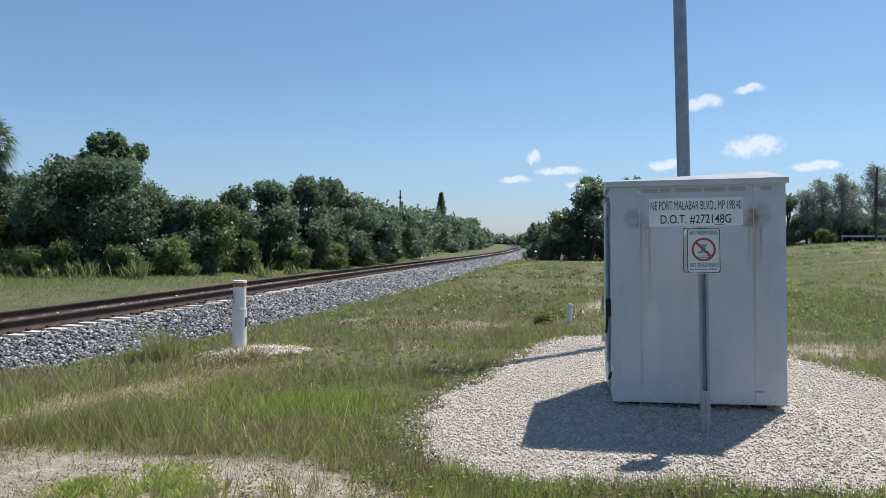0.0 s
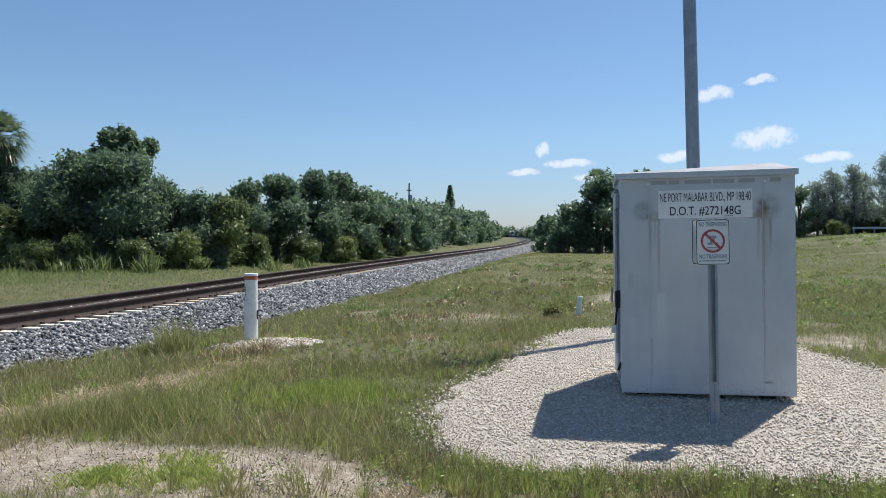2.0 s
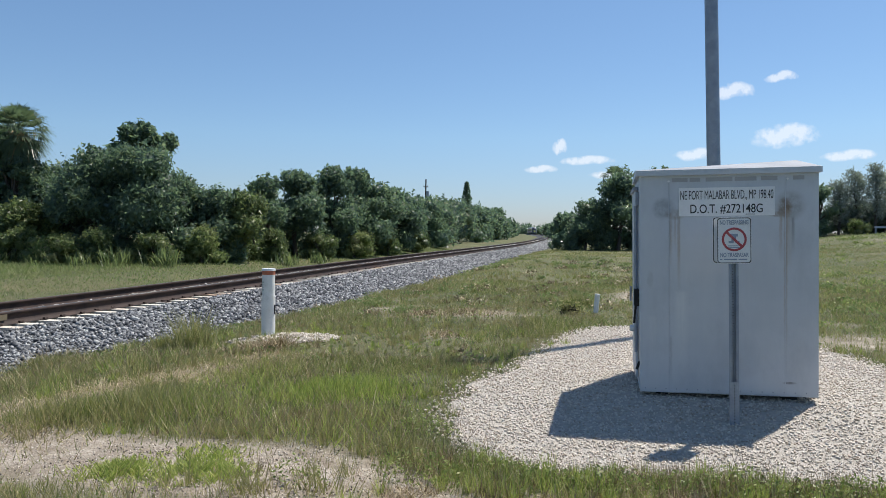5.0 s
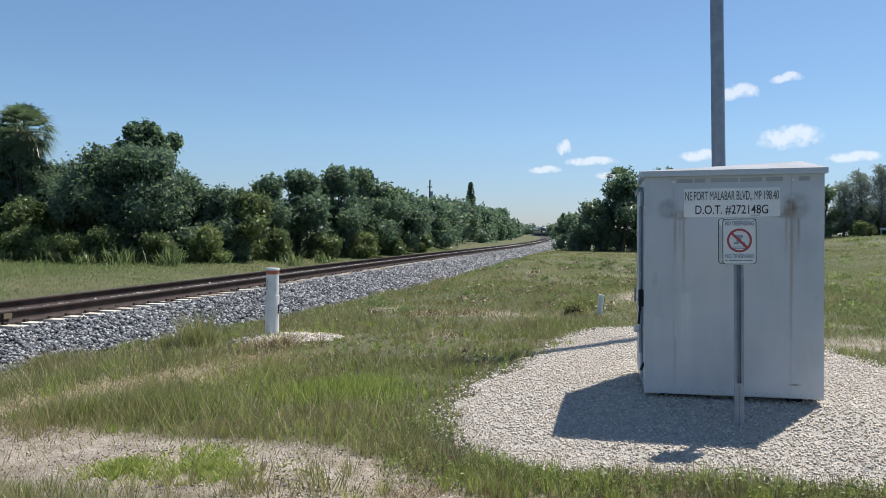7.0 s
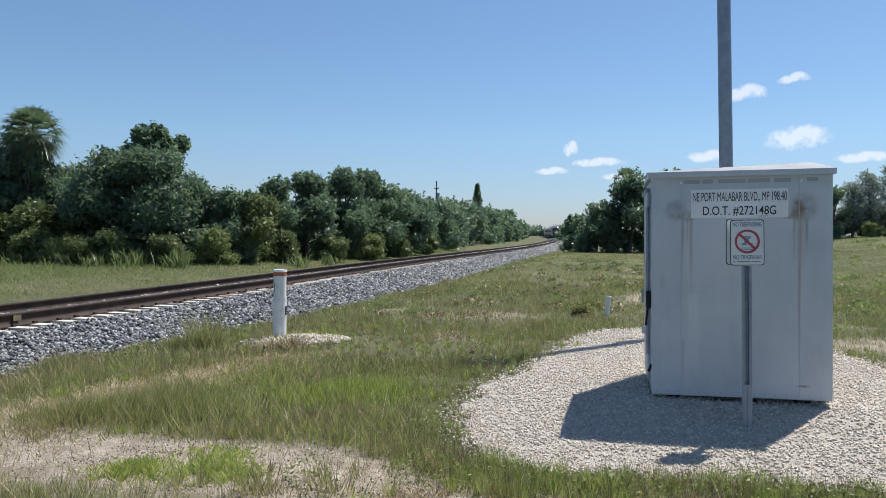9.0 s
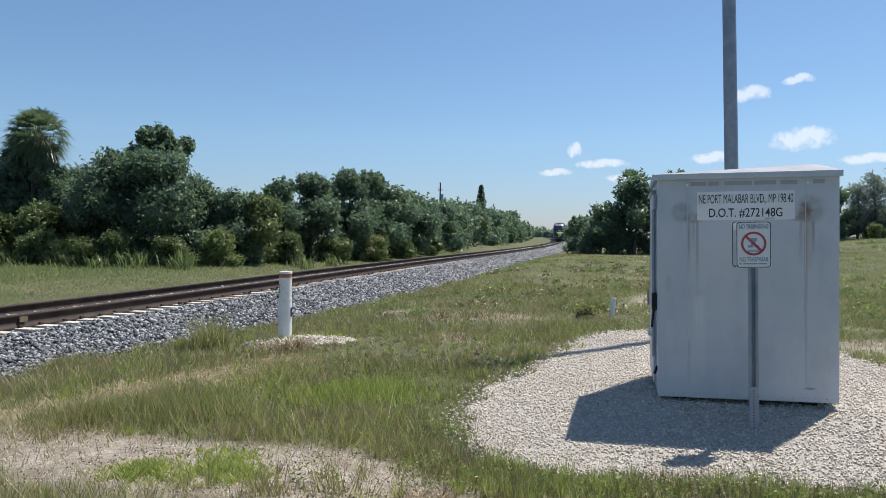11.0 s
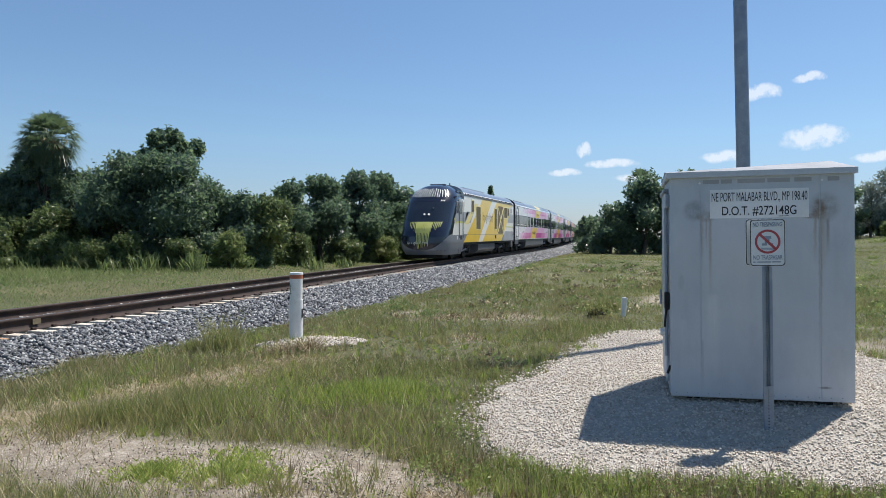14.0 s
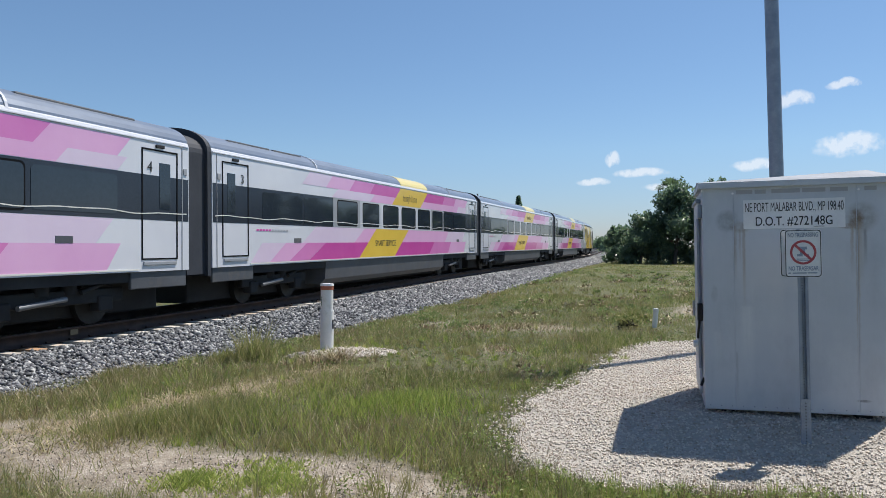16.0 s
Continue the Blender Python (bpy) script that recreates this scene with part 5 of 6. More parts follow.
CARS = []
lead = build_locomotive()
CARS.append((lead, -0.75 - 22.0, False))
tail = copy_thing(lead, Matrix())
tagged(tail, "yellow, cream and navy streamlined locomotive at the rear")
for i, f in enumerate("54321"):
    CARS.append((build_coach(f), i * (COACH_L + 0.95), False))
CARS.append((tail, 5 * (COACH_L + 0.95) + 22.0 - 0.1, True))


def car_pose(s, turned, length):
    """The pose of a car whose leading end lies at s along the line."""
    a, b = (s - length + 3, s - 3) if turned else (s + 3, s + length - 3)
    pa, pb = (Vector((float(line_x(y)), y, float(rail_z(y)))) for y in (a, b))
    d = (pb - pa).normalized()
    p = pa - d * 3
    if turned:
        p = pb + d * 3
        d = -d
    up = Vector((0, 0, 1))
    x = d.cross(up).normalized()
    z = x.cross(d)
    m = Matrix((x, d, z)).transposed().to_4x4()
    m.translation = p
    return m


def train_at(t):
    """Where the leading end of the first coach is."""
    return 12.8 - 48.9 * (t - 15.0)


# ---- trees and plants ----
def leaf_cards(r, pts, size, droop=0.3, aspect=1.0):
    """Small four-cornered leaves at the points, each turned its own way."""
    n = len(pts)
    a = r.normal(0, 1, (n, 3))
    a[:, 2] -= droop
    a /= np.linalg.norm(a, axis=1)[:, None]
    b = np.cross(a, r.normal(0, 1, (n, 3)))
    b /= np.linalg.norm(b, axis=1)[:, None] + 1e-9
    s = size * r.uniform(0.6, 1.4, n)[:, None]
    a, b = a * s * aspect, b * s * 0.42
    bend = np.cross(a, b)
    bend = bend / (np.linalg.norm(bend, axis=1)[:, None] + 1e-9) * s * 0.15
    V = np.stack([pts - a, pts + b + bend, pts + a, pts - b + bend], 1).reshape(-1, 3)
    return V, np.arange(4 * n).reshape(n, 4)


def crown_points(r, blobs, n):
    """Points near the surfaces of the blobs (x, y, z, radius, squash), in clumps with gaps."""
    w = np.array([b[3] ** 2 for b in blobs])
    k = r.choice(len(blobs), n, p=w / w.sum())
    B = np.array(blobs)[k]
    d = r.normal(0, 1, (n, 3))
    d /= np.linalg.norm(d, axis=1)[:, None]
    lump = 1 + 0.13 * np.sin(7 * d[:, 0] + 3 * k) + 0.13 * np.sin(8 * d[:, 1] + 5 * k) * np.cos(6 * d[:, 2] + k) + 0.08 * np.sin(17 * d[:, 0] + 13 * d[:, 2])
    rad = B[:, 3] * lump * (1 - 0.35 * r.uniform(0, 1, n) ** 2 + 0.1 * np.abs(r.normal(0, 1, n)) * (r.uniform(0, 1, n) < 0.25))
    p = d * rad[:, None]
    p[:, 2] *= B[:, 4]
    p = p + B[:, :3]
    # sprays: twigs that stand out of the crown, mostly upward
    m = n // 9
    k = r.choice(len(blobs), m // 9 + 1, p=w / w.sum())
    q = np.array(blobs)[k]
    d = r.normal(0, 1, (len(k), 3))
    d[:, 2] = np.abs(d[:, 2]) * 0.8 + 0.1
    d /= np.linalg.norm(d, axis=1)[:, None]
    f = r.uniform(0.85, 1.0, (len(k), 9)) + np.linspace(0, 1, 9)[None] * r.uniform(0.12, 0.55, len(k))[:, None]
    tw = q[:, None, :3] + d[:, None] * (f * q[:, 3:4])[..., None] + r.normal(0, 0.05, (len(k), 9, 3))
    p[:tw.size // 3] = tw.reshape(-1, 3)[:n]
    return p


def limb(bm, pts, r0, r1, n=7):
    for i, (a, b) in enumerate(zip(pts, pts[1:])):
        k = len(pts) - 1
        add_tube(bm, a, b, r0 + (r1 - r0) * i / k, r0 + (r1 - r0) * (i + 1) / k, n, caps=False)


def core_mesh(blobs, k=0.62):
    """Dense inner foliage: rough lumps inside the crown."""
    V, F = [], []
    o = 0
    for bx, by, bz, br, sq in blobs:
        nu, nv = 9, 6
        for j in range(nv + 1):
            th = math.pi * j / nv
            for i in range(nu):
                ph = 2 * math.pi * i / nu
                q = k * br * (1 + 0.18 * math.sin(3 * ph + bx) * math.sin(2 * th + bz))
                V.append((bx + q * math.sin(th) * math.cos(ph), by + q * math.sin(th) * math.sin(ph), bz + sq * q * math.cos(th)))
        for j in range(nv):
            for i in range(nu):
                F.append((o + j * nu + i, o + j * nu + (i + 1) % nu, o + (j + 1) * nu + (i + 1) % nu, o + (j + 1) * nu + i))
        o += nu * (nv + 1)
    return np.array(V), np.array(F)


def broad_tree(name, x, y, height, width, seed, label, leaves=9000, leaf=0.13, material=None, low=0.05, open_crown=False, category="tree", group="", peak=None):
    """A tree or tall shrub: tapered trunk, limbs, and a crown of lumps down to near the ground unless open."""
    r = np.random.default_rng(seed)
    rr = random.Random(seed)
    z0 = float(ground_z(x, y))
    t = thing(name, pose(x, y, z0), label, category, group)
    bm = bmesh.new()
    top = Vector((rr.uniform(-0.1, 0.1) * width, 0, height * 0.72))
    limb(bm, [Vector((0, 0, -0.2)), top * 0.35 + Vector((rr.uniform(-0.2, 0.2), 0, 0)), top * 0.7, top], 0.02 * height + 0.05, 0.03)
    blobs = []
    n = 18 if not open_crown else 15
    for i in range(n):
        a, f = rr.uniform(0, 6.283), math.sqrt(rr.uniform(0.02, 1))
        zf = rr.uniform(low if not open_crown else 0.66, 0.93)
        reach = (1 - max(0, zf - 0.45) ** 1.6 * 2.0) if not open_crown else 1.15
        px, py = 0.36 * width * f * reach * math.cos(a), 0.3 * width * f * reach * math.sin(a)
        br = width * rr.uniform(0.11, 0.21) * (0.6 if open_crown else 1)
        pz = min(max(zf * height, br * 0.6), height - br * 0.85)
        blobs.append((px, py, pz, br, rr.uniform(0.75, 1.0)))
        if i % 2 == 0:
            s = top * rr.uniform(0.3, 0.85)
            limb(bm, [s, (s + Vector((px, py, pz))) / 2 + Vector((0, 0, 0.1 * height * rr.random())), Vector((px, py, pz))], 0.05 + 0.006 * height, 0.02, 5)
    if peak is None:
        blobs.append((0, 0, height - 0.16 * width, 0.16 * width, 0.95))
    part("trunk", bm, M_BARK, t)
    P = crown_points(r, blobs, int(leaves * (1.2 if y < 60 else 0.65)))
    P[:, 2] = np.maximum(P[:, 2], 0.05)
    V, F = leaf_cards(r, P, leaf)
    if not open_crown and height > 1:
        V2, F2 = core_mesh(blobs)
        V, F = np.concatenate([V, V2]), np.concatenate([F, F2 + len(V)])
    arrays("crown", V, F, material or M_LEAF, t)
    return t


def palm(x, y, height, seed, label, fronds=34, reach=1.7):
    r = random.Random(seed)
    z0 = float(ground_z(x, y))
    t = thing("cabbage_palm", pose(x, y, z0), label, "palm tree", "palms by the railway")
    bm = bmesh.new()
    pts = [Vector((0.05 * math.sin(k), 0.04 * math.cos(2 * k), -0.2 + (height - reach * 0.7) * k / 6)) for k in range(7)]
    limb(bm, pts, 0.24, 0.2, 10)
    for k in range(14):
        a = k * 2.4
        zz = (height - reach) * (0.45 + 0.04 * k)
        add_box(bm, -0.03, 0.03, 0.15, 0.42, -0.02, 0.02, m=pose(0, 0, zz, 50, 0, math.degrees(a)))
    part("trunk", bm, M_BARK, t)
    hub = Vector((0, 0, height - reach * 0.75))
    V, F = [], []
    for k in range(fronds):
        a = k * 2.39996
        el = 1.35 - 2.6 * k / fronds
        d = Vector((math.cos(a) * math.cos(el), math.sin(a) * math.cos(el), math.sin(el)))
        side = d.cross(Vector((0, 0, 1))).normalized()
        upv = side.cross(d)
        stem = hub + d * reach * 0.5
        for j in range(22):
            g = (j - 10.5) / 10.5 * 1.45
            ln = reach * r.uniform(0.45, 0.62) * (1 - 0.25 * abs(g) / 1.45)
            w = d * math.cos(g) + side * math.sin(g)
            tip = stem + w * ln + Vector((0, 0, -0.35 * ln * r.uniform(0.5, 1.3)))
            mid = stem + w * ln * 0.55 + upv * 0.03
            nrm = w.cross(upv).normalized() * 0.035
            o = len(V)
            V += [stem, mid + nrm, tip, mid - nrm]
            F.append((o, o + 1, o + 2, o + 3))
        nrm = side * 0.02
        o = len(V)
        V += [hub - nrm, hub + nrm, stem + nrm, stem - nrm]
        F.append((o, o + 1, o + 2, o + 3))
    arrays("fronds", np.array([tuple(v) for v in V]), np.array(F), M_LEAF_PALM, t)
    # hanging dead leaves
    rn = np.random.default_rng(seed)
    n = 520
    a = rn.uniform(0, 6.283, n)
    P = np.stack([0.4 * np.cos(a), 0.4 * np.sin(a), hub.z - 0.2 - rn.uniform(0, 1.3, n)], -1)
    Vd, Fd = leaf_cards(rn, P, 0.35, 2.5)
    arrays("dead_leaves", Vd, Fd, M_DRY, t, "brown hanging dead fronds")
    return t


def grass_blades(name, X, Y, H, material, label, seed, lean=0.35, width=0.004, zs=None):
    """Thin leaning blades that taper to a tip, joined."""
    r = np.random.default_rng(seed)
    n = len(X)
    Z = ground_z(X, Y) if zs is None else zs
    a, b = r.uniform(0, 6.283, n), r.uniform(0, 6.283, n)
    w = width * (1 + 0.12 * np.maximum(Y - 4, 0)) * r.uniform(0.7, 1.4, n)
    dx, dy = np.cos(a) * w, np.sin(a) * w
    lx, ly = np.cos(b) * lean * H * r.uniform(0.2, 1.4, n), np.sin(b) * lean * H * r.uniform(0.2, 1.4, n)
    q = lambda f, g, k: np.stack([X + lx * f + dx * g, Y + ly * f + dy * g, Z + H * k], -1)
    V = np.stack([q(0, -1, -0.05), q(0, 1, -0.05), q(1, 0.15, 1), q(1, -0.15, 1)], 1).reshape(-1, 3)
    F = 4 * np.arange(n)[:, None] + np.array([[0, 1, 2, 3]])
    return tagged(arrays(name, V, F, material), label, "grass", kind="stuff")


def build_grass():
    r = np.random.default_rng(21)

    def scatter(n, x0, x1, y0, y1, power=1.6):
        return r.uniform(x0, x1, n), y0 + (y1 - y0) * r.uniform(0, 1, n) ** power

    def tufts(x, y):
        return np.clip((0.6 * fbm(x, y, 1.8, 5, 3) + 0.4 * fbm(x, y, 0.45, 9, 2) - 0.26) / 0.46, 0, 1)

    for name, n, y0, y1, wd, seed in (("near_grass", 190000, 3.2, 9.5, 0.003, 22), ("meadow_grass", 210000, 8.5, 26, 0.0022, 26)):
        x, y = scatter(n, -10.5 if y0 < 5 else -9.5, 5.0 if y0 < 5 else 10.0, y0, y1, 1.25)
        keep = (x - line_x(y) > toe(y) - 0.05) & ~inside(x + r.normal(0, 0.09, n), y + r.normal(0, 0.09, n), PAD) & (np.abs(x + 0.22 * y) < 0.95 * y + 2) & (r.uniform(0, 1, n) > 0.95 * np.clip(far_dirt(x, y) * 1.3 - 0.12, 0, 1)) & (r.uniform(0, 1, n) < 0.25 + 0.95 * tufts(x, y))
        x, y = x[keep], y[keep]
        H = (0.022 + 0.125 * tufts(x, y) ** 1.6) * r.uniform(0.45, 1.3, len(x))
        grass_blades(name, x, y, H, M_GRASS, "short rough green and straw grass", seed, 0.6, wd)
        k = r.uniform(0, 1, len(x)) < 0.09
        grass_blades("straw_stalks", x[k], y[k], H[k] * 1.7 + 0.03, M_DRY, "scattered dry straw stalks in the grass", seed + 50, 0.9, wd * 0.8)
    x, y = scatter(120000, -9, 16, 22, 75, 1.5)
    keep = (x - line_x(y) > toe(y)) & (r.uniform(0, 1, len(x)) < np.clip(2.6 * fbm(x, y, 3.5, 31) - 0.75, 0.06, 1)) & (far_dirt(x, y) < 0.5)
    x, y = x[keep], y[keep]
    grass_blades("field_grass", x, y, (0.03 + 0.17 * fbm(x, y, 2.0, 33) ** 2) * r.uniform(0.4, 1.2, len(x)), M_GRASS, "rough field grass behind the shed", 23, 0.9, 0.0026)
    x, y = scatter(90000, 3, 42, 9, 80, 1.3)
    keep = ~inside(x, y, PAD) & (x < 0.75 * y) & (r.uniform(0, 1, len(x)) < np.clip(2.6 * fbm(x, y, 4.0, 41) - 0.7, 0.1, 1))
    x, y = x[keep], y[keep]
    grass_blades("side_field_grass", x, y, (0.03 + 0.2 * fbm(x, y, 2.5, 43) ** 2) * r.uniform(0.4, 1.2, len(x)), M_FIELD, "green field grass beside the shed", 24, 0.9, 0.0028)
    # scattered low plants over the field
    for k, (n, x0, x1, y0, y1, mt) in enumerate(((330, -8, 9, 10, 48, M_FIELD), (260, 3, 30, 12, 70, M_WEED), (150, -8, 4, 9, 40, M_DRY))):
        cx, cy = scatter(n, x0, x1, y0, y1, 1.4)
        ok = (cx - line_x(cy) > toe(cy) + 0.4) & ~inside(cx, cy, PAD) & (fbm(cx, cy, 4.0, 51) > 0.44)
        cx, cy = cx[ok], cy[ok]
        size = r.uniform(0.1, 0.42, len(cx)) * (0.6 + 0.02 * cy)
        i = np.repeat(np.arange(len(cx)), 60)
        P = np.stack([cx[i] + r.normal(0, 0.5, len(i)) * size[i], cy[i] + r.normal(0, 0.5, len(i)) * size[i], np.zeros(len(i))], -1)
        P[:, 2] = ground_z(P[:, 0], P[:, 1]) + 0.02 + 0.5 * size[i] * r.uniform(0, 1, len(i)) ** 1.5
        V, F = leaf_cards(r, P, 0.022 + 0.0011 * P[:, 1:2], 0.0)
        tagged(arrays("field_plants", V, F, mt), "low dead plants in the field" if mt is M_DRY else "low leafy plants scattered over the field", "weeds", kind="stuff")
    # far side of the line
    x, y = scatter(120000, -42, -15.4, 12, 75, 1.25)
    keep = x - line_x(y) < -3.3
    x, y = x[keep], y[keep]
    grass_blades("verge_grass", x, y, (0.03 + 0.09 * fbm(x, y, 2.5, 61)) * r.uniform(0.4, 1.3, len(x)) + 0.22 * smooth01(line_x(y) - x, 7.0, 10) * r.uniform(0, 1, len(x)) ** 2, M_FIELD, "grass verge between track and trees", 25, 0.9, 0.0045)
    # tufts: blades that fan out of one root
    def tuft_field(name, n, y0, y1, x0, x1, h0, h1, material, label, seed, blades=46):
        cx, cy = scatter(n, x0, x1, y0, y1, 1.25)
        keep = (cx - line_x(cy) > toe(cy) + 0.1) & ~inside(cx + r.normal(0, 0.16, n), cy + r.normal(0, 0.16, n), PAD) & (r.uniform(0, 1, n) < 0.35 + 0.8 * patchy(cx, cy, 1.3, seed)) & (r.uniform(0, 1, n) > 0.9 * np.clip(far_dirt(cx, cy) * 1.2, 0, 1)) & (np.abs(cx + 0.22 * cy) < 0.95 * cy + 2)
        cx, cy = cx[keep], cy[keep]
        hh = r.uniform(h0, h1, len(cx)) * (0.5 + patchy(cx, cy, 0.9, seed + 1))
        k = np.repeat(np.arange(len(cx)), blades)
        m = len(k)
        ang, out = r.uniform(0, 6.283, m), r.uniform(0, 1, m) ** 0.7
        H = hh[k] * r.uniform(0.5, 1.15, m) * (1.1 - 0.5 * out)
        bx, by = cx[k] + np.cos(ang) * out * 0.3 * hh[k], cy[k] + np.sin(ang) * out * 0.3 * hh[k]
        tx, ty = bx + np.cos(ang) * out * H * 0.8, by + np.sin(ang) * out * H * 0.8
        z = ground_z(cx, cy)[k]
        wd = (0.0022 + 0.00025 * np.maximum(by - 4, 0)) * r.uniform(0.7, 1.4, m)
        px, py = -np.sin(ang) * wd, np.cos(ang) * wd
        V = np.stack([np.stack([bx - px, by - py, z - 0.01], -1), np.stack([bx + px, by + py, z - 0.01], -1), np.stack([tx + 0.2 * px, ty + 0.2 * py, z + H], -1), np.stack([tx - 0.2 * px, ty - 0.2 * py, z + H], -1)], 1).reshape(-1, 3)
        F = 4 * np.arange(m)[:, None] + np.array([[0, 1, 2, 3]])
        tagged(arrays(name, V, F, material), label, "grass", kind="stuff")

    tuft_field("grass_tufts", 1500, 3.4, 13, -9, 5, 0.07, 0.19, M_GRASS, "rough tufts of olive-green grass", 3.0)
    tuft_field("bright_tufts", 700, 3.4, 13, -8, 4, 0.06, 0.15, M_BRIGHT_GRASS, "fresh bright green grass tufts", 8.0)
    tuft_field("dry_tufts", 480, 3.4, 15, -8, 3, 0.06, 0.17, M_DRY, "dry straw-coloured grass tufts", 12.0, 34)
    tuft_field("edge_tufts", 330, 5.0, 5.8, -1.5, 3.0, 0.08, 0.2, M_BRIGHT_GRASS, "fresh bright grass along the edge of the gravel", 17.0)
    tuft_field("edge_straw", 520, 5.0, 5.8, -1.5, 3.0, 0.08, 0.22, M_DRY, "dry straw grass along the edge of the gravel", 19.0, 34)
    tuft_field("far_tufts", 1500, 12, 30, -8, 10, 0.08, 0.2, M_GRASS, "rough grass tufts in the field", 5.0, 26)
    # low broad-leaved weeds through the grass
    for name, n, y0, y1, size, seed in (("ground_weeds", 34000, 3.3, 9.0, 0.017, 81), ("meadow_weeds", 30000, 8.5, 24.0, 0.03, 82)):
        x, y = scatter(n, -9.5, 5.0 if y0 < 5 else 9.0, y0, y1, 1.3)
        keep = (x - line_x(y) > toe(y) + 0.1) & ~inside(x, y, PAD) & (r.uniform(0, 1, n) < 1.6 * patchy(x, y, 2.3, 7.0) - 0.35) & (far_dirt(x, y) < 0.55)
        x, y = x[keep], y[keep]
        P = np.stack([x, y, ground_z(x, y) + r.uniform(0.01, 0.12, len(x)) * patchy(x, y, 2.3, 7.0)], -1)
        V, F = leaf_cards(r, P, size, 0.0)
        tagged(arrays(name, V, F, M_FIELD), "small broad-leaved weeds among the grass", "weeds", kind="stuff")
    # lying straw
    n = 5200
    x, y = scatter(n, -8.5, 0.5, 3.6, 17.0, 1.3)
    keep = (x - line_x(y) > toe(y) + 0.2) & ~inside(x, y, PAD) & (r.uniform(0, 1, n) < 1.3 * patchy(x, y, 1.1, 3.3) + np.clip(far_dirt(x, y), 0, 0.5) - 0.25)
    x, y = x[keep], y[keep]
    grass_blades("lying_straw", x, y, r.uniform(0.02, 0.07, len(x)), M_DRY, "pale dead straw lying on the grass", 83, 4.0, 0.0026)
    # a long mat of dead thatch beside the ballast
    n = 9000
    y = 5.2 + 4.2 * r.uniform(0, 1, n)
    x = -5.5 + 0.27 * (y - 5.74) + r.normal(0, 0.32, n)
    k = r.uniform(0, 1, n) < 0.25 + patchy(x, y, 2.7, 1.7)
    x, y = x[k], y[k]
    grass_blades("dead_thatch", x, y, r.uniform(0.01, 0.05, len(x)), M_DRY, "mat of dead brown thatch and lying straw", 84, 5.5, 0.0034)
    k = r.uniform(0, 1, len(x)) < 0.16
    grass_blades("bent_straw", x[k] + 0.4, y[k] - 0.5, r.uniform(0.06, 0.2, k.sum()), M_GRASS, "long pale bent grass stalks", 85, 1.8, 0.003)
    n = 700
    x, y = r.uniform(-7.0, -1.0, n), r.uniform(4.9, 6.4, n)
    k = (far_dirt(x, y) < 0.6) & (fbm(x, y, 0.9, 71) > 0.5)
    x, y = x[k], y[k]
    grass_blades("long_stalks", x, y, r.uniform(0.14, 0.34, len(x)), M_DRY, "long pale bent stalks in the grass", 86, 0.9, 0.0022)
    n = 5000
    x, y = r.uniform(-6.5, 0.2, n), r.uniform(5.0, 8.2, n)
    k = (far_dirt(x, y) < 0.5) & ~inside(x, y, PAD) & (fbm(x, y, 0.7, 73) > 0.52)
    x, y = x[k], y[k]
    grass_blades("lush_grass", x, y, r.uniform(0.1, 0.24, len(x)), M_BRIGHT_GRASS, "taller fresh green grass in patches", 87, 0.7, 0.0036)
    # clumps: x, y, radius, height, count, kind
    clumps_a = [(-3.45, 4.4, 0.34, 0.075, 1700, M_BRIGHT_GRASS), (-2.85, 4.5, 0.36, 0.075, 1900, M_BRIGHT_GRASS), (-3.1, 4.85, 0.4, 0.06, 800, M_BRIGHT_GRASS), (-1.12, 5.75, 0.16, 0.12, 500, M_BRIGHT_GRASS), (-2.9, 7.3, 0.95, 0.2, 2600, M_BRIGHT_GRASS), (-6.6, 10.2, 0.4, 0.68, 600, M_GRASS), (-6.95, 10.0, 0.35, 0.3, 900, M_GRASS), (-4.3, 6.0, 0.9, 0.24, 2600, M_GRASS), (-4.9, 5.5, 0.6, 0.25, 1100, M_GRASS), (-1.5, 5.6, 0.4, 0.2, 600, M_GRASS)]
    clumps_b = [(-0.2, 5.4, 0.3, 0.15, 500, M_BRIGHT_GRASS), (-0.3, 5.3, 0.5, 0.13, 500, M_GRASS), (0.9, 5.35, 0.4, 0.13, 700, M_BRIGHT_GRASS), (1.3, 5.35, 0.6, 0.12, 700, M_GRASS), (1.9, 5.45, 0.45, 0.1, 700, M_BRIGHT_GRASS), (-0.9, 5.3, 0.4, 0.15, 700, M_GRASS), (-1.3, 4.7, 0.5, 0.1, 1200, M_DRY), (0.3, 5.15, 0.6, 0.1, 1000, M_DRY), (-1.1, 17.6, 0.5, 0.35, 900, M_GRASS), (-1.5, 13.5, 0.7, 0.2, 1600, M_GRASS), (-5.2, 9.6, 0.3, 0.18, 500, M_DRY), (-4.9, 9.8, 0.25, 0.3, 200, M_DRY), (-2.0, 4.55, 0.25, 0.26, 160, M_GRASS)]
    clumps_c = [(-2.4, 4.3, 0.25, 0.2, 200, M_GRASS), (-5.9, 7.6, 0.8, 0.06, 900, M_DRY), (-4.0, 14.8, 0.9, 0.08, 900, M_DRY), (-3.0, 12.1, 0.5, 0.07, 600, M_DRY), (-3.2, 15.5, 1.1, 0.08, 1000, M_DRY), (-5.0, 5.0, 0.9, 0.1, 700, M_DRY)]
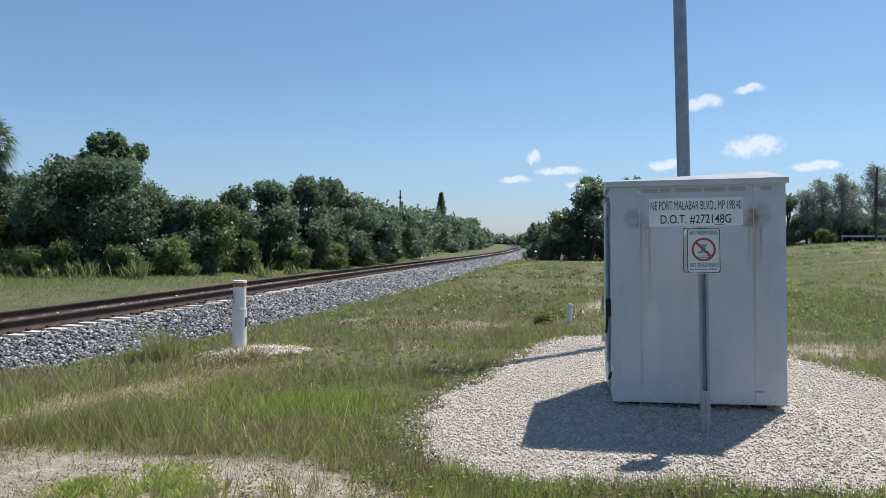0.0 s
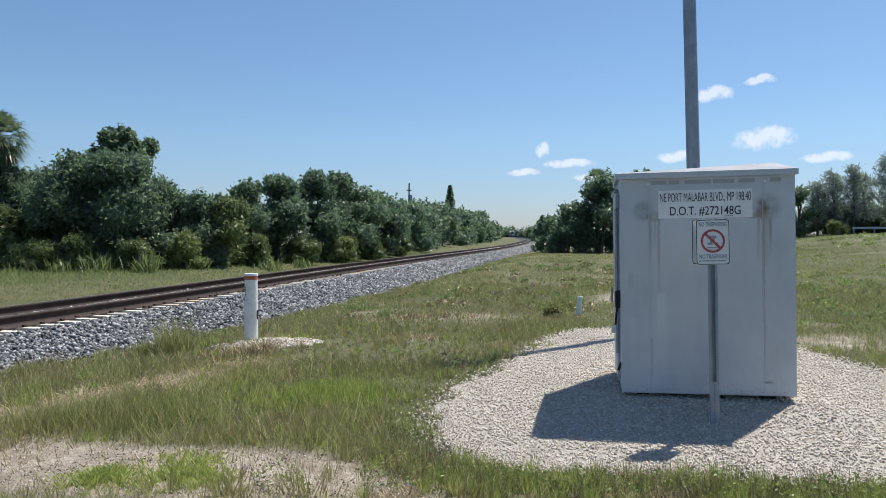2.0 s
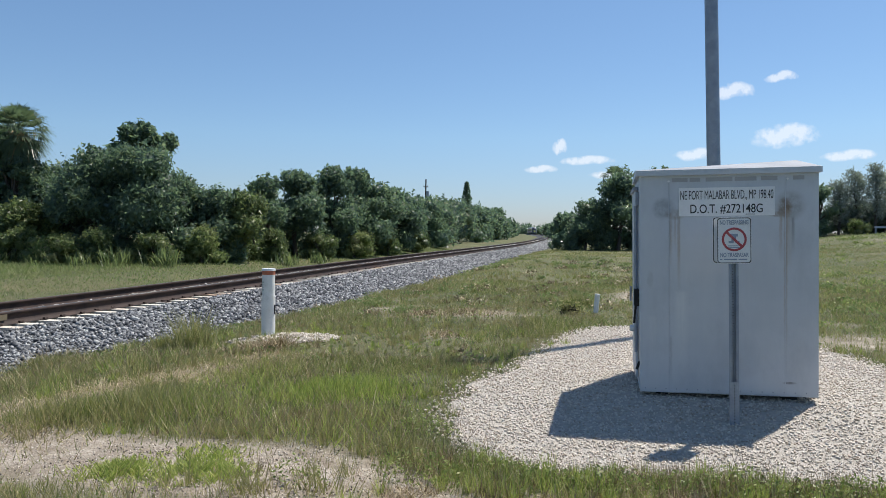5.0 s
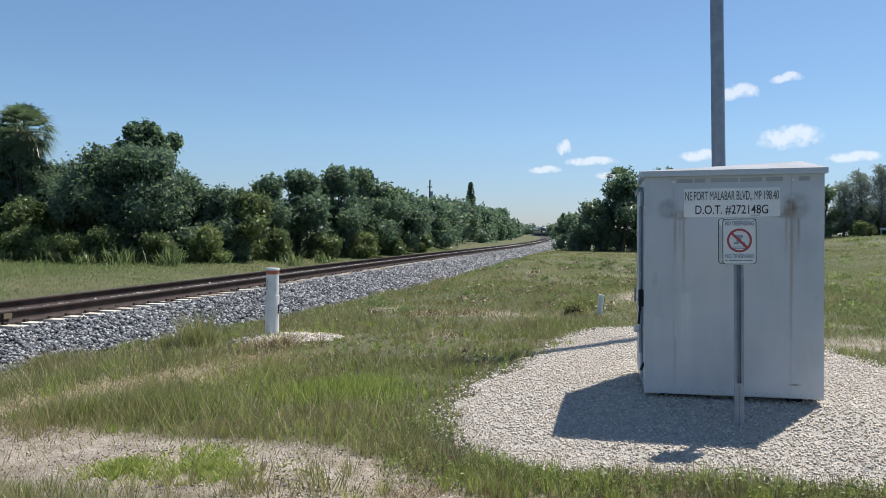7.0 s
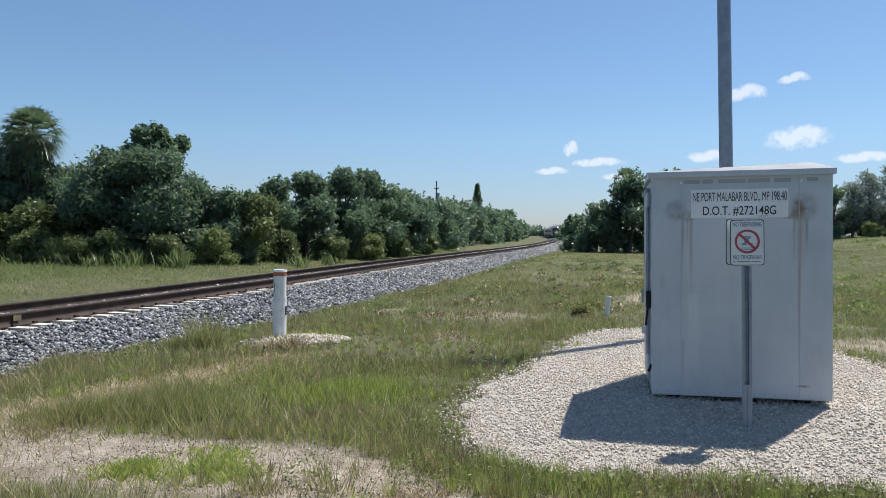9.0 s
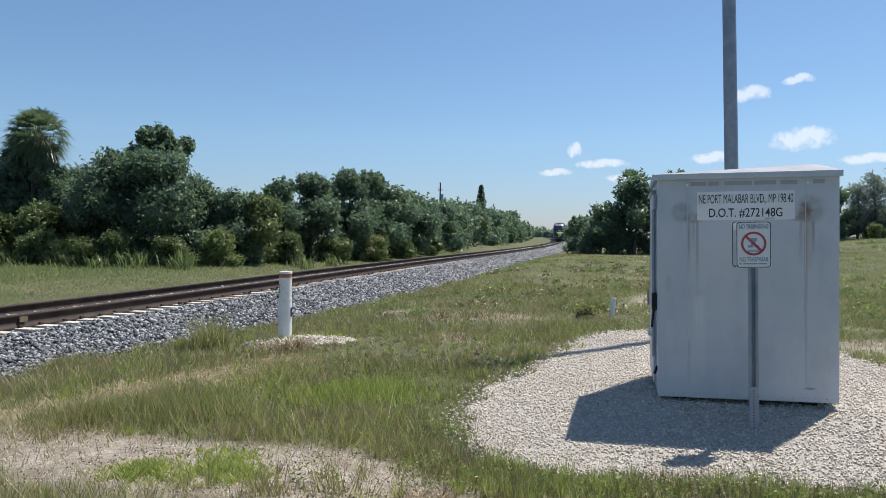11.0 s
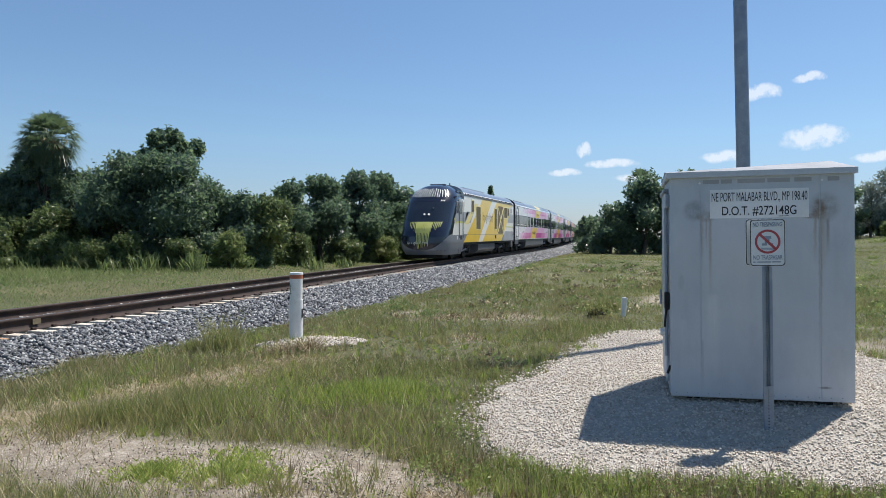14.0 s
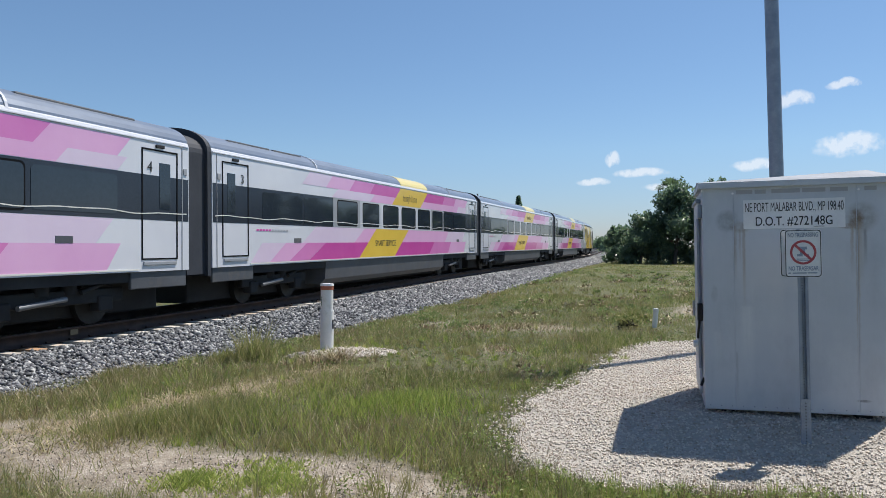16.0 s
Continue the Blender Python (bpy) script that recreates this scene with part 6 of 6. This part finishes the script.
    for i, (cx, cy, rad, h, n, mt) in enumerate(clumps_a + clumps_b + clumps_c):
        x, y = cx + r.normal(0, 0.52 * rad, n), cy + r.normal(0, 0.42 * rad, n)
        d = np.minimum(rad, np.hypot(x - cx, y - cy))
        k = r.uniform(0, 1, n) < (0.35 + 0.9 * patchy(x, y, 5.0, i) if cy > 5 else 2.4 * patchy(x, y, 6.0, i) - 0.55)
        x, y, d = x[k], y[k], d[k]
        n = len(x)
        grass_blades("grass_clump", x, y, h * (1.05 - 0.7 * d / rad) * r.uniform(0.6, 1.2, n), mt, "clump of dry straw grass" if mt is M_DRY else "clump of taller green grass", 40 + i, (1.1 if h < 0.08 else 0.6) if mt is not M_DRY else 1.4, 0.0065 if mt is M_BRIGHT_GRASS and cy < 5 else 0.004)
    # leafy weeds along the near edge of the pad: x, y, radius, height, leaves
    for cx, cy, rad, h, n in ((-1.0, 5.55, 0.28, 0.16, 700), (-0.55, 5.4, 0.22, 0.14, 450), (-0.05, 5.35, 0.3, 0.18, 800), (0.4, 5.42, 0.25, 0.15, 600), (0.8, 5.45, 0.3, 0.2, 800), (1.2, 5.4, 0.3, 0.14, 600), (1.65, 5.5, 0.3, 0.16, 700), (2.1, 5.6, 0.3, 0.15, 500), (-1.45, 5.2, 0.3, 0.2, 600), (-2.15, 4.6, 0.16, 0.2, 160), (-1.7, 6.3, 0.25, 0.15, 400), (-6.4, 8.8, 0.4, 0.15, 500)):
        d, a = np.sqrt(r.uniform(0, 1, n)), r.uniform(0, 6.283, n)
        P = np.stack([cx + rad * 1.3 * d * np.cos(a), cy + rad * 0.8 * d * np.sin(a), np.zeros(n)], -1)
        P[:, 2] = ground_z(P[:, 0], P[:, 1]) + 0.015 + h * (1.1 - d ** 2) * r.uniform(0.1, 1, n)
        V, F = leaf_cards(r, P, 0.016, 0.0)
        tagged(arrays("leafy_weeds", V, F, M_WEED), "fresh leafy weeds along the edge of the gravel", "weeds", kind="stuff")
        m = n // 6
        grass_blades("weed_stems", cx + r.normal(0, 0.6 * rad, m), cy + r.normal(0, 0.4 * rad, m), h * r.uniform(0.8, 1.7, m), M_DRY, "thin dry stems among the weeds", int(1000 + 50 * cx + 7 * cy), 0.5, 0.0018)


build_grass()


def weeds(name, x, y, n, h, seed, label):
    """Tall yellow-green weeds with long blades."""
    r = np.random.default_rng(seed)
    t = thing(name, pose(x, y, float(ground_z(x, y))), label, "weeds", "weeds by the tree line")
    V, F = [], []
    for k in range(n):
        a, el = r.uniform(0, 6.283), r.uniform(0.75, 1.5)
        b = np.array([r.normal(0, 0.35), r.normal(0, 0.25), 0])
        d = np.array([math.cos(a) * math.cos(el), math.sin(a) * math.cos(el), math.sin(el)])
        ln = h * r.uniform(0.5, 1.1)
        s = np.cross(d, [0, 0, 1.0])
        s = s / np.linalg.norm(s) * 0.03
        o = len(V)
        m = b + d * ln * 0.6
        V += [b - s * 0.5, b + s * 0.5, m + s, m - s, b + d * ln - np.array([0, 0, 0.25 * ln * math.cos(el)])]
        F += [(o, o + 1, o + 2, o + 3), (o + 3, o + 2, o + 4, o + 4)]
    V = np.array(V)
    quads = [f for f in F if f[2] != f[3]]
    tris = [(f[0], f[1], f[2], f[2]) for f in F if f[2] == f[3]]
    # the tips as narrow quads
    extra = []
    for a_, b_, c_, _ in tris:
        extra.append((a_, b_, c_, len(V) + len(extra)))
    V = np.concatenate([V, np.array([V[e[2]] + (V[e[0]] - V[e[1]]) * 0.05 for e in extra])])
    arrays("weed_foliage", V, np.array(quads + extra), M_LEAF_VINE, t)
    return t


broad_tree("weed_bush", -1.15, 16.1, 0.28, 0.7, 90, "small leafy weed bush beside a white stake", 800, 0.028, M_GRASS, category="bush")
DARK = "dense dark green broadleaf tree beside the track"
VINE = "low tree overgrown with yellow-green vines"
# the near tree line beyond the track, from the open end onward: x, y, height, width
NEAR_TREES = [(-40.5, 27.5, 5.2, 5.0, 7000, None, DARK), (-38.0, 30.0, 5.0, 5.0, 8000, None, DARK), (-36.0, 34.5, 5.6, 5.5, 9000, None, DARK), (-33.0, 36.5, 5.6, 5.0, 9000, None, DARK), (-30.5, 36.5, 5.4, 5.0, 9000, None, DARK), (-34.5, 33.0, 5.4, 4.0, 9000, None, DARK), (-32.2, 34.5, 5.6, 3.6, 9000, None, DARK), (-30.4, 35.0, 5.0, 3.4, 8000, None, DARK), (-33.4, 31.0, 2.8, 4.0, 7000, M_LEAF_VINE, VINE), (-30.6, 32.0, 3.2, 3.6, 7000, M_LEAF_VINE, VINE), (-36.5, 30.0, 2.8, 4.0, 6000, M_LEAF_VINE, VINE), (-27.2, 33.0, 6.2, 5.6, 15000, None, DARK), (-24.8, 33.6, 6.1, 6.0, 15000, None, DARK)]
MID_TREES = [(-23.4, 35.0, 4.7, 4.8, 12000, None, DARK), (-22.0, 36.0, 4.0, 4.2, 10000, None, DARK), (-20.8, 37.0, 3.8, 4.2, 9000, M_LEAF_VINE, VINE), (-21.4, 41.0, 5.1, 4.4, 10000, None, DARK), (-20.8, 44.0, 5.5, 5.0, 12000, None, DARK), (-20.0, 48.0, 6.3, 5.0, 12000, None, DARK), (-19.6, 51.5, 6.2, 5.4, 12000, None, DARK), (-19.2, 55.0, 5.7, 5.6, 10000, None, DARK), (-19.2, 59.0, 5.3, 5.8, 9000, None, DARK), (-20.0, 63.5, 5.2, 6.0, 8000, None, DARK), (-20.4, 68.0, 5.1, 6.5, 7000, None, DARK), (-20.8, 74.0, 5.2, 7.0, 6000, None, DARK), (-21.5, 81.0, 5.5, 7.5, 6000, None, DARK)]
LINE_TREES = [(-22.5, 89.0, 5.8, 8.0, 6000, None, DARK), (-23.5, 98.0, 6.1, 8.5, 5000, None, DARK), (-24.5, 108.0, 6.2, 9.0, 5000, None, DARK), (-24.2, 119.0, 6.0, 8.0, 5000, None, DARK), (-25.5, 131.0, 6.0, 8.5, 5000, None, DARK), (-27.0, 144.0, 6.2, 9.0, 5000, None, DARK), (-28.6, 158.0, 6.6, 9.0, 5000, None, DARK), (-30.2, 172.0, 7.2, 8.0, 5000, None, DARK)]
for i, (x, y, h, w, lv, mt, lab) in enumerate(NEAR_TREES + MID_TREES + LINE_TREES):
    broad_tree("broadleaf_tree", x, y, h, w, 100 + i, lab, lv, 0.105 + 0.0017 * max(0, y - 35), mt, group="trees along the railway")
broad_tree("tall_tree", -27.3, 37.0, 7.9, 4.9, 150, "taller tree with an open crown above the thicket", 7000, 0.15, None, open_crown=True)
broad_tree("broadleaf_tree", -32.8, 33.3, 6.9, 3.4, 151, "leafy tree grown up around a palm trunk", 7000, 0.11, None, low=0.3, group="trees along the railway")
broad_tree("broadleaf_tree", -35.2, 34.6, 6.6, 3.4, 152, "leafy tree grown up around a palm trunk", 6000, 0.11, None, low=0.3, group="trees along the railway")
palm(-32.6, 33.6, 8.5, 61, "cabbage palm with brown hanging dead fronds", 64, 2.0)
palm(-34.6, 35.0, 7.7, 62, "cabbage palm half hidden in the thicket", 56, 1.9)
for i, (x, y, n, h) in enumerate(((-30.0, 29.5, 90, 1.1), (-27.5, 29.6, 90, 1.0), (-25.0, 29.4, 110, 1.2), (-23.2, 29.8, 120, 1.5), (-21.4, 30.6, 120, 1.5), (-20.6, 33.5, 80, 1.0), (-18.3, 37.5, 90, 1.2), (-17.9, 41.0, 90, 1.0), (-33.0, 29.5, 90, 1.0))):
    weeds("weed_clump", x, y, int(0.7 * n), 0.78 * h, 70 + i, "tall yellow-green weeds at the foot of the trees")

for i, (x, y, h, w) in enumerate(((-34.6, 29.2, 1.9, 3.2), (-32.0, 29.6, 2.3, 3.0), (-29.4, 30.3, 1.7, 2.8), (-27.2, 30.5, 1.5, 2.6), (-25.0, 30.8, 1.8, 2.6), (-22.8, 32.0, 1.6, 2.4), (-21.2, 33.6, 1.9, 2.4), (-19.6, 38.5, 1.8, 2.4), (-18.8, 43.0, 1.7, 2.6), (-18.2, 48.0, 1.8, 3.0), (-17.8, 54.0, 1.7, 3.2), (-18.2, 62.0, 1.8, 3.6))):
    broad_tree("shrub", x, y, h, w, 300 + i, "leafy yellow-green shrub at the foot of the trees", 3200, 0.075, M_LEAF_VINE if i % 3 else M_FIELD, low=0.02, category="shrub", group="shrubs along the tree line")

# the dark clump beyond the field and trees past the curve
FAR = "hazy green tree in the distance"
for i, (x, y, h, w, lv) in enumerate(((-3.6, 68.0, 4.6, 5.5, 10000), (-0.6, 68.5, 7.2, 7.0, 14000), (2.4, 69.5, 7.4, 7.5, 12000), (-5.2, 71.0, 3.4, 4.0, 6000), (5.5, 72.0, 7.0, 7.0, 9000))):
    broad_tree("dark_bush", x, y, h, w, 170 + i, "dense dark bushy tree at the edge of the field", lv, 0.15, None, group="dark trees by the field")
palm(-1.0, 70.5, 7.8, 63, "cabbage palm rising out of dark bushes", 30, 1.7)
FAR_RIGHT = [(-8.0, 106, 4.4, 5), (-8.6, 114, 4.2, 6), (-10.6, 135, 4.2, 6), (-13.4, 165, 4.4, 7), (-17.0, 200, 4.6, 8), (-21.0, 245, 5, 9), (-26.5, 300, 5.4, 9), (-34, 360, 6, 10), (-41, 420, 6, 12)]
FAR_LEFT = [(-33, 190, 6.5, 10), (-36.5, 215, 6, 11), (-41.5, 250, 6, 12), (-48.5, 300, 6.5, 14), (-57, 350, 7, 16), (-80, 400, 8, 22), (-100, 520, 9, 30), (-135, 700, 10, 50), (-100, 760, 10, 50), (-70, 820, 9, 60), (-60, 600, 7, 30), (-150, 900, 10, 80)]
for i, (x, y, h, w) in enumerate(FAR_RIGHT + FAR_LEFT):
    broad_tree("far_tree", x, y, h, w, 200 + i, FAR, 2200, 0.3 + 0.0012 * y, None, group="distant trees along the line")
for i, (x, y, h, w) in enumerate(((11, 76, 6.6, 6.5), (15, 80, 5.6, 7), (19.6, 83, 5.4, 4.5), (23.5, 86, 3.2, 7), (27.5, 88, 3.4, 8), (31.5, 89, 3.6, 8), (36, 90, 4.2, 9), (42, 90, 6, 9), (49, 90, 7, 10), (19, 90, 3.6, 10), (26, 93, 3.6, 10))):
    broad_tree("field_edge_tree", x, y, h, w, 240 + i, "dark green tree at the field edge", 4200, 0.14, None, group="trees at the field edge")
broad_tree("pale_bush", 22.6, 81, 1.5, 2.4, 262, "pale yellow-green bush at the field edge", 1500, 0.1, M_FIELD, low=0.02, category="bush")


def feathery_tree(x, y, h, w, seed):
    """A thin-crowned tree: rising branches hung with fine needle sprays."""
    r = np.random.default_rng(seed)
    t = thing("feathery_tree", pose(x, y, float(ground_z(x, y))), "thin feathery grey-green tree at the field edge", "tree", "feathery trees")
    bm = bmesh.new()
    limb(bm, [Vector((0, 0, -0.2)), Vector((0.1, 0, 0.45 * h)), Vector((-0.05, 0, 0.97 * h))], 0.16, 0.03)
    P = []
    for k in range(34):
        z = h * (0.12 + 0.8 * (k / 34) ** 0.9)
        a = 2.4 * k + r.uniform(-0.4, 0.4)
        reach = 0.5 * w * (1.05 - 0.75 * z / h) * r.uniform(0.6, 1.25)
        rise = reach * r.uniform(0.5, 1.1)
        end = Vector((reach * math.cos(a), reach * math.sin(a), min(z + rise, h * 1.02)))
        mid = Vector((0.55 * end.x, 0.55 * end.y, z + 0.35 * rise))
        limb(bm, [Vector((0, 0, z)), mid, end], 0.035, 0.01, 4)
        m = 70
        f = r.uniform(0.3, 1.06, m)[:, None]
        base = np.array([(0, 0, z)]) * (1 - f) + np.array([tuple(end)]) * f
        P.append(base + r.normal(0, 1, (m, 3)) * np.array([0.24, 0.24, 0.2]))
    part("trunk", bm, M_BARK, t)
    V, F = leaf_cards(r, np.concatenate(P), 0.09, 0.6, 2.6)
    arrays("crown", V, F, M_LEAF_GREY, t)


for i, (x, y, h, w) in enumerate(((21.6, 84, 5.6, 3.2), (23.4, 85, 6.8, 3.0), (25.0, 84, 7.4, 3.4), (26.6, 86, 6.6, 3.4), (28.2, 84, 8.4, 3.6), (30.0, 85, 7.6, 4.0), (31.8, 86, 8.2, 4.0), (34.0, 86, 7.4, 4.4), (36.5, 87, 7.8, 4.4))):
    feathery_tree(x, y, h, w, 270 + i)


def guard_rail():
    """A steel guard rail along the road at the field edge."""
    g = thing("guard_rail", pose(24.5, 82.5, float(ground_z(24.5, 82.5)), 0, 0, 3), "pale galvanised steel guard rail at the field edge", "guard rail")
    part("rail_beam", prism([(-0.03, 0.6), (0.02, 0.64), (-0.03, 0.69), (0.02, 0.74), (-0.03, 0.78), (-0.06, 0.78), (-0.06, 0.6)], 0, 16, "x"), M_PALEGREY, g)
    for k in range(9):
        part("post", box(0.1 + 1.95 * k, 0.22 + 1.95 * k, -0.0, 0.14, -0.3, 0.8), M_GALV, g)


guard_rail()


def conifer(x, y, h, seed):
    r = np.random.default_rng(seed)
    t = thing("norfolk_pine", pose(x, y, float(ground_z(x, y))), "tall narrow conifer with tiered branches", "conifer")
    part("trunk", tube((0, 0, 0), (0, 0, h), 0.3, 0.05, 8), M_BARK, t)
    P = []
    for k in range(22):
        z = h * (0.35 + 0.64 * k / 21)
        w = 1.7 * (1 - k / 22) ** 0.7 + 0.25
        for j in range(7):
            a = j * 0.9 + k
            for q in range(14):
                f = (q + 1) / 14
                P.append((w * f * math.cos(a), w * f * math.sin(a), z + 0.25 * f + r.normal(0, 0.12)))
    V, F = leaf_cards(r, np.array(P), 0.32)
    arrays("crown", V, F, M_LEAF, t)


conifer(-42.2, 196.0, 15.0, 5)


def utility_pole(x, y, h):
    t = thing("utility_pole", pose(x, y, float(ground_z(x, y)), 0, 0.6, 0), "wooden utility pole standing above the trees", "utility pole")
    part("shaft", tube((0, 0, 0), (0, 0, h), 0.2, 0.14, 10), M_PLANTS, t)
    part("crossarm", box(-0.5, 0.5, -0.06, 0.06, h - 1.6, h - 1.45, 0.01), M_PLANTS, t)
    part("transformer", tube((0.4, 0, h - 3.6), (0.4, 0, h - 2.4), 0.3, n=12), M_GALV, t)
    for s in (-0.4, 0.4):
        part("insulator", tube((s, 0, h - 1.45), (s, 0, h - 1.2), 0.06, n=8), M_PVC, t)


utility_pole(-39.9, 144.9, 12.3)
p2 = thing("field_pole", pose(27, 80, float(ground_z(27, 80)), 0, 0, 0), "dark wooden pole among the trees", "utility pole")
part("shaft", tube((0, 0, 0), (0, 0, 7.5), 0.14, 0.1, 8), M_PLANTS, p2)


# ---- clouds, far off ----
def cloud_material():
    m, n, l, p = nodes_of("thin_white_cloud")
    n.remove(p)
    tc = n.new("ShaderNodeTexCoord")
    co = tc.outputs["Object"]
    sep = n.new("ShaderNodeSeparateXYZ")
    l.new(tc.outputs["Generated"], sep.inputs[0])

    def calc(op, a, b=None):
        q = n.new("ShaderNodeMath")
        q.operation = op
        for i, v in enumerate((a, b)):
            if v is None:
                continue
            if isinstance(v, (int, float)):
                q.inputs[i].default_value = v
            else:
                l.new(v, q.inputs[i])
        return q.outputs[0]

    dx, dz = calc("SUBTRACT", sep.outputs[0], 0.5), calc("SUBTRACT", sep.outputs[2], 0.42)
    r2 = calc("ADD", calc("MULTIPLY", calc("POWER", calc("ABSOLUTE", dx), 2.0), 4.2), calc("MULTIPLY", calc("POWER", calc("ABSOLUTE", dz), 2.0), 5.0))
    fall = calc("SUBTRACT", 1.0, r2)
    puff = noise_of(n, l, co, 0.028, 7, 0.6, 0.3, 0.7)
    a = calc("SUBTRACT", calc("MULTIPLY", calc("ADD", puff, 0.55), calc("MAXIMUM", fall, 0.0)), 0.45)
    a = calc("MINIMUM", calc("MAXIMUM", calc("MULTIPLY", a, 1.2), 0.0), 0.66)
    em = n.new("ShaderNodeEmission")
    em.inputs[0].default_value, em.inputs[1].default_value = (0.86, 0.9, 0.96, 1), 0.92
    tr = n.new("ShaderNodeBsdfTransparent")
    mx = n.new("ShaderNodeMixShader")
    l.new(a, mx.inputs[0])
    l.new(tr.outputs[0], mx.inputs[1])
    l.new(em.outputs[0], mx.inputs[2])
    l.new(mx.outputs[0], n["Material Output"].inputs[0])
    return m


M_CLOUD = cloud_material()
for x, y, z, w, h in ((490, 2533, 330, 230, 100), (333, 2535, 475, 150, 66), (472, 2506, 507, 110, 40), (-223, 2572, 312, 60, 70), (-134, 2584, 261, 230, 40), (-288, 2574, 232, 130, 34), (-48, 2591, 212, 170, 36), (230, 2575, 275, 170, 52), (668, 2500, 255, 180, 44)):
    bm = bmesh.new()
    vs = [bm.verts.new((w * 0.62 * (2 * i / 8 - 1), 25 * math.sin(i), 0.62 * h * (2 * j / 4 - 1))) for j in range(5) for i in range(9)]
    for j in range(4):
        for i in range(8):
            bm.faces.new((vs[j * 9 + i], vs[j * 9 + i + 1], vs[j * 9 + i + 10], vs[j * 9 + i + 9]))
    ob = part("cloud", bm, M_CLOUD, smooth=True)
    ob.matrix_world = pose(x, y, z, 0, 0, -math.degrees(math.atan2(x, y)))
    tagged(ob, "small white fair-weather cloud in a blue sky", "cloud", kind="structure")


def motions():
    times = [0.25 * i for i in range(65)]
    for ob, off, turned in CARS:
        length = 22.0 if ob.name.startswith("locomotive") else COACH_L
        walk(ob, [(t, car_pose(train_at(t) + off, turned, length)) for t in times])


motions()
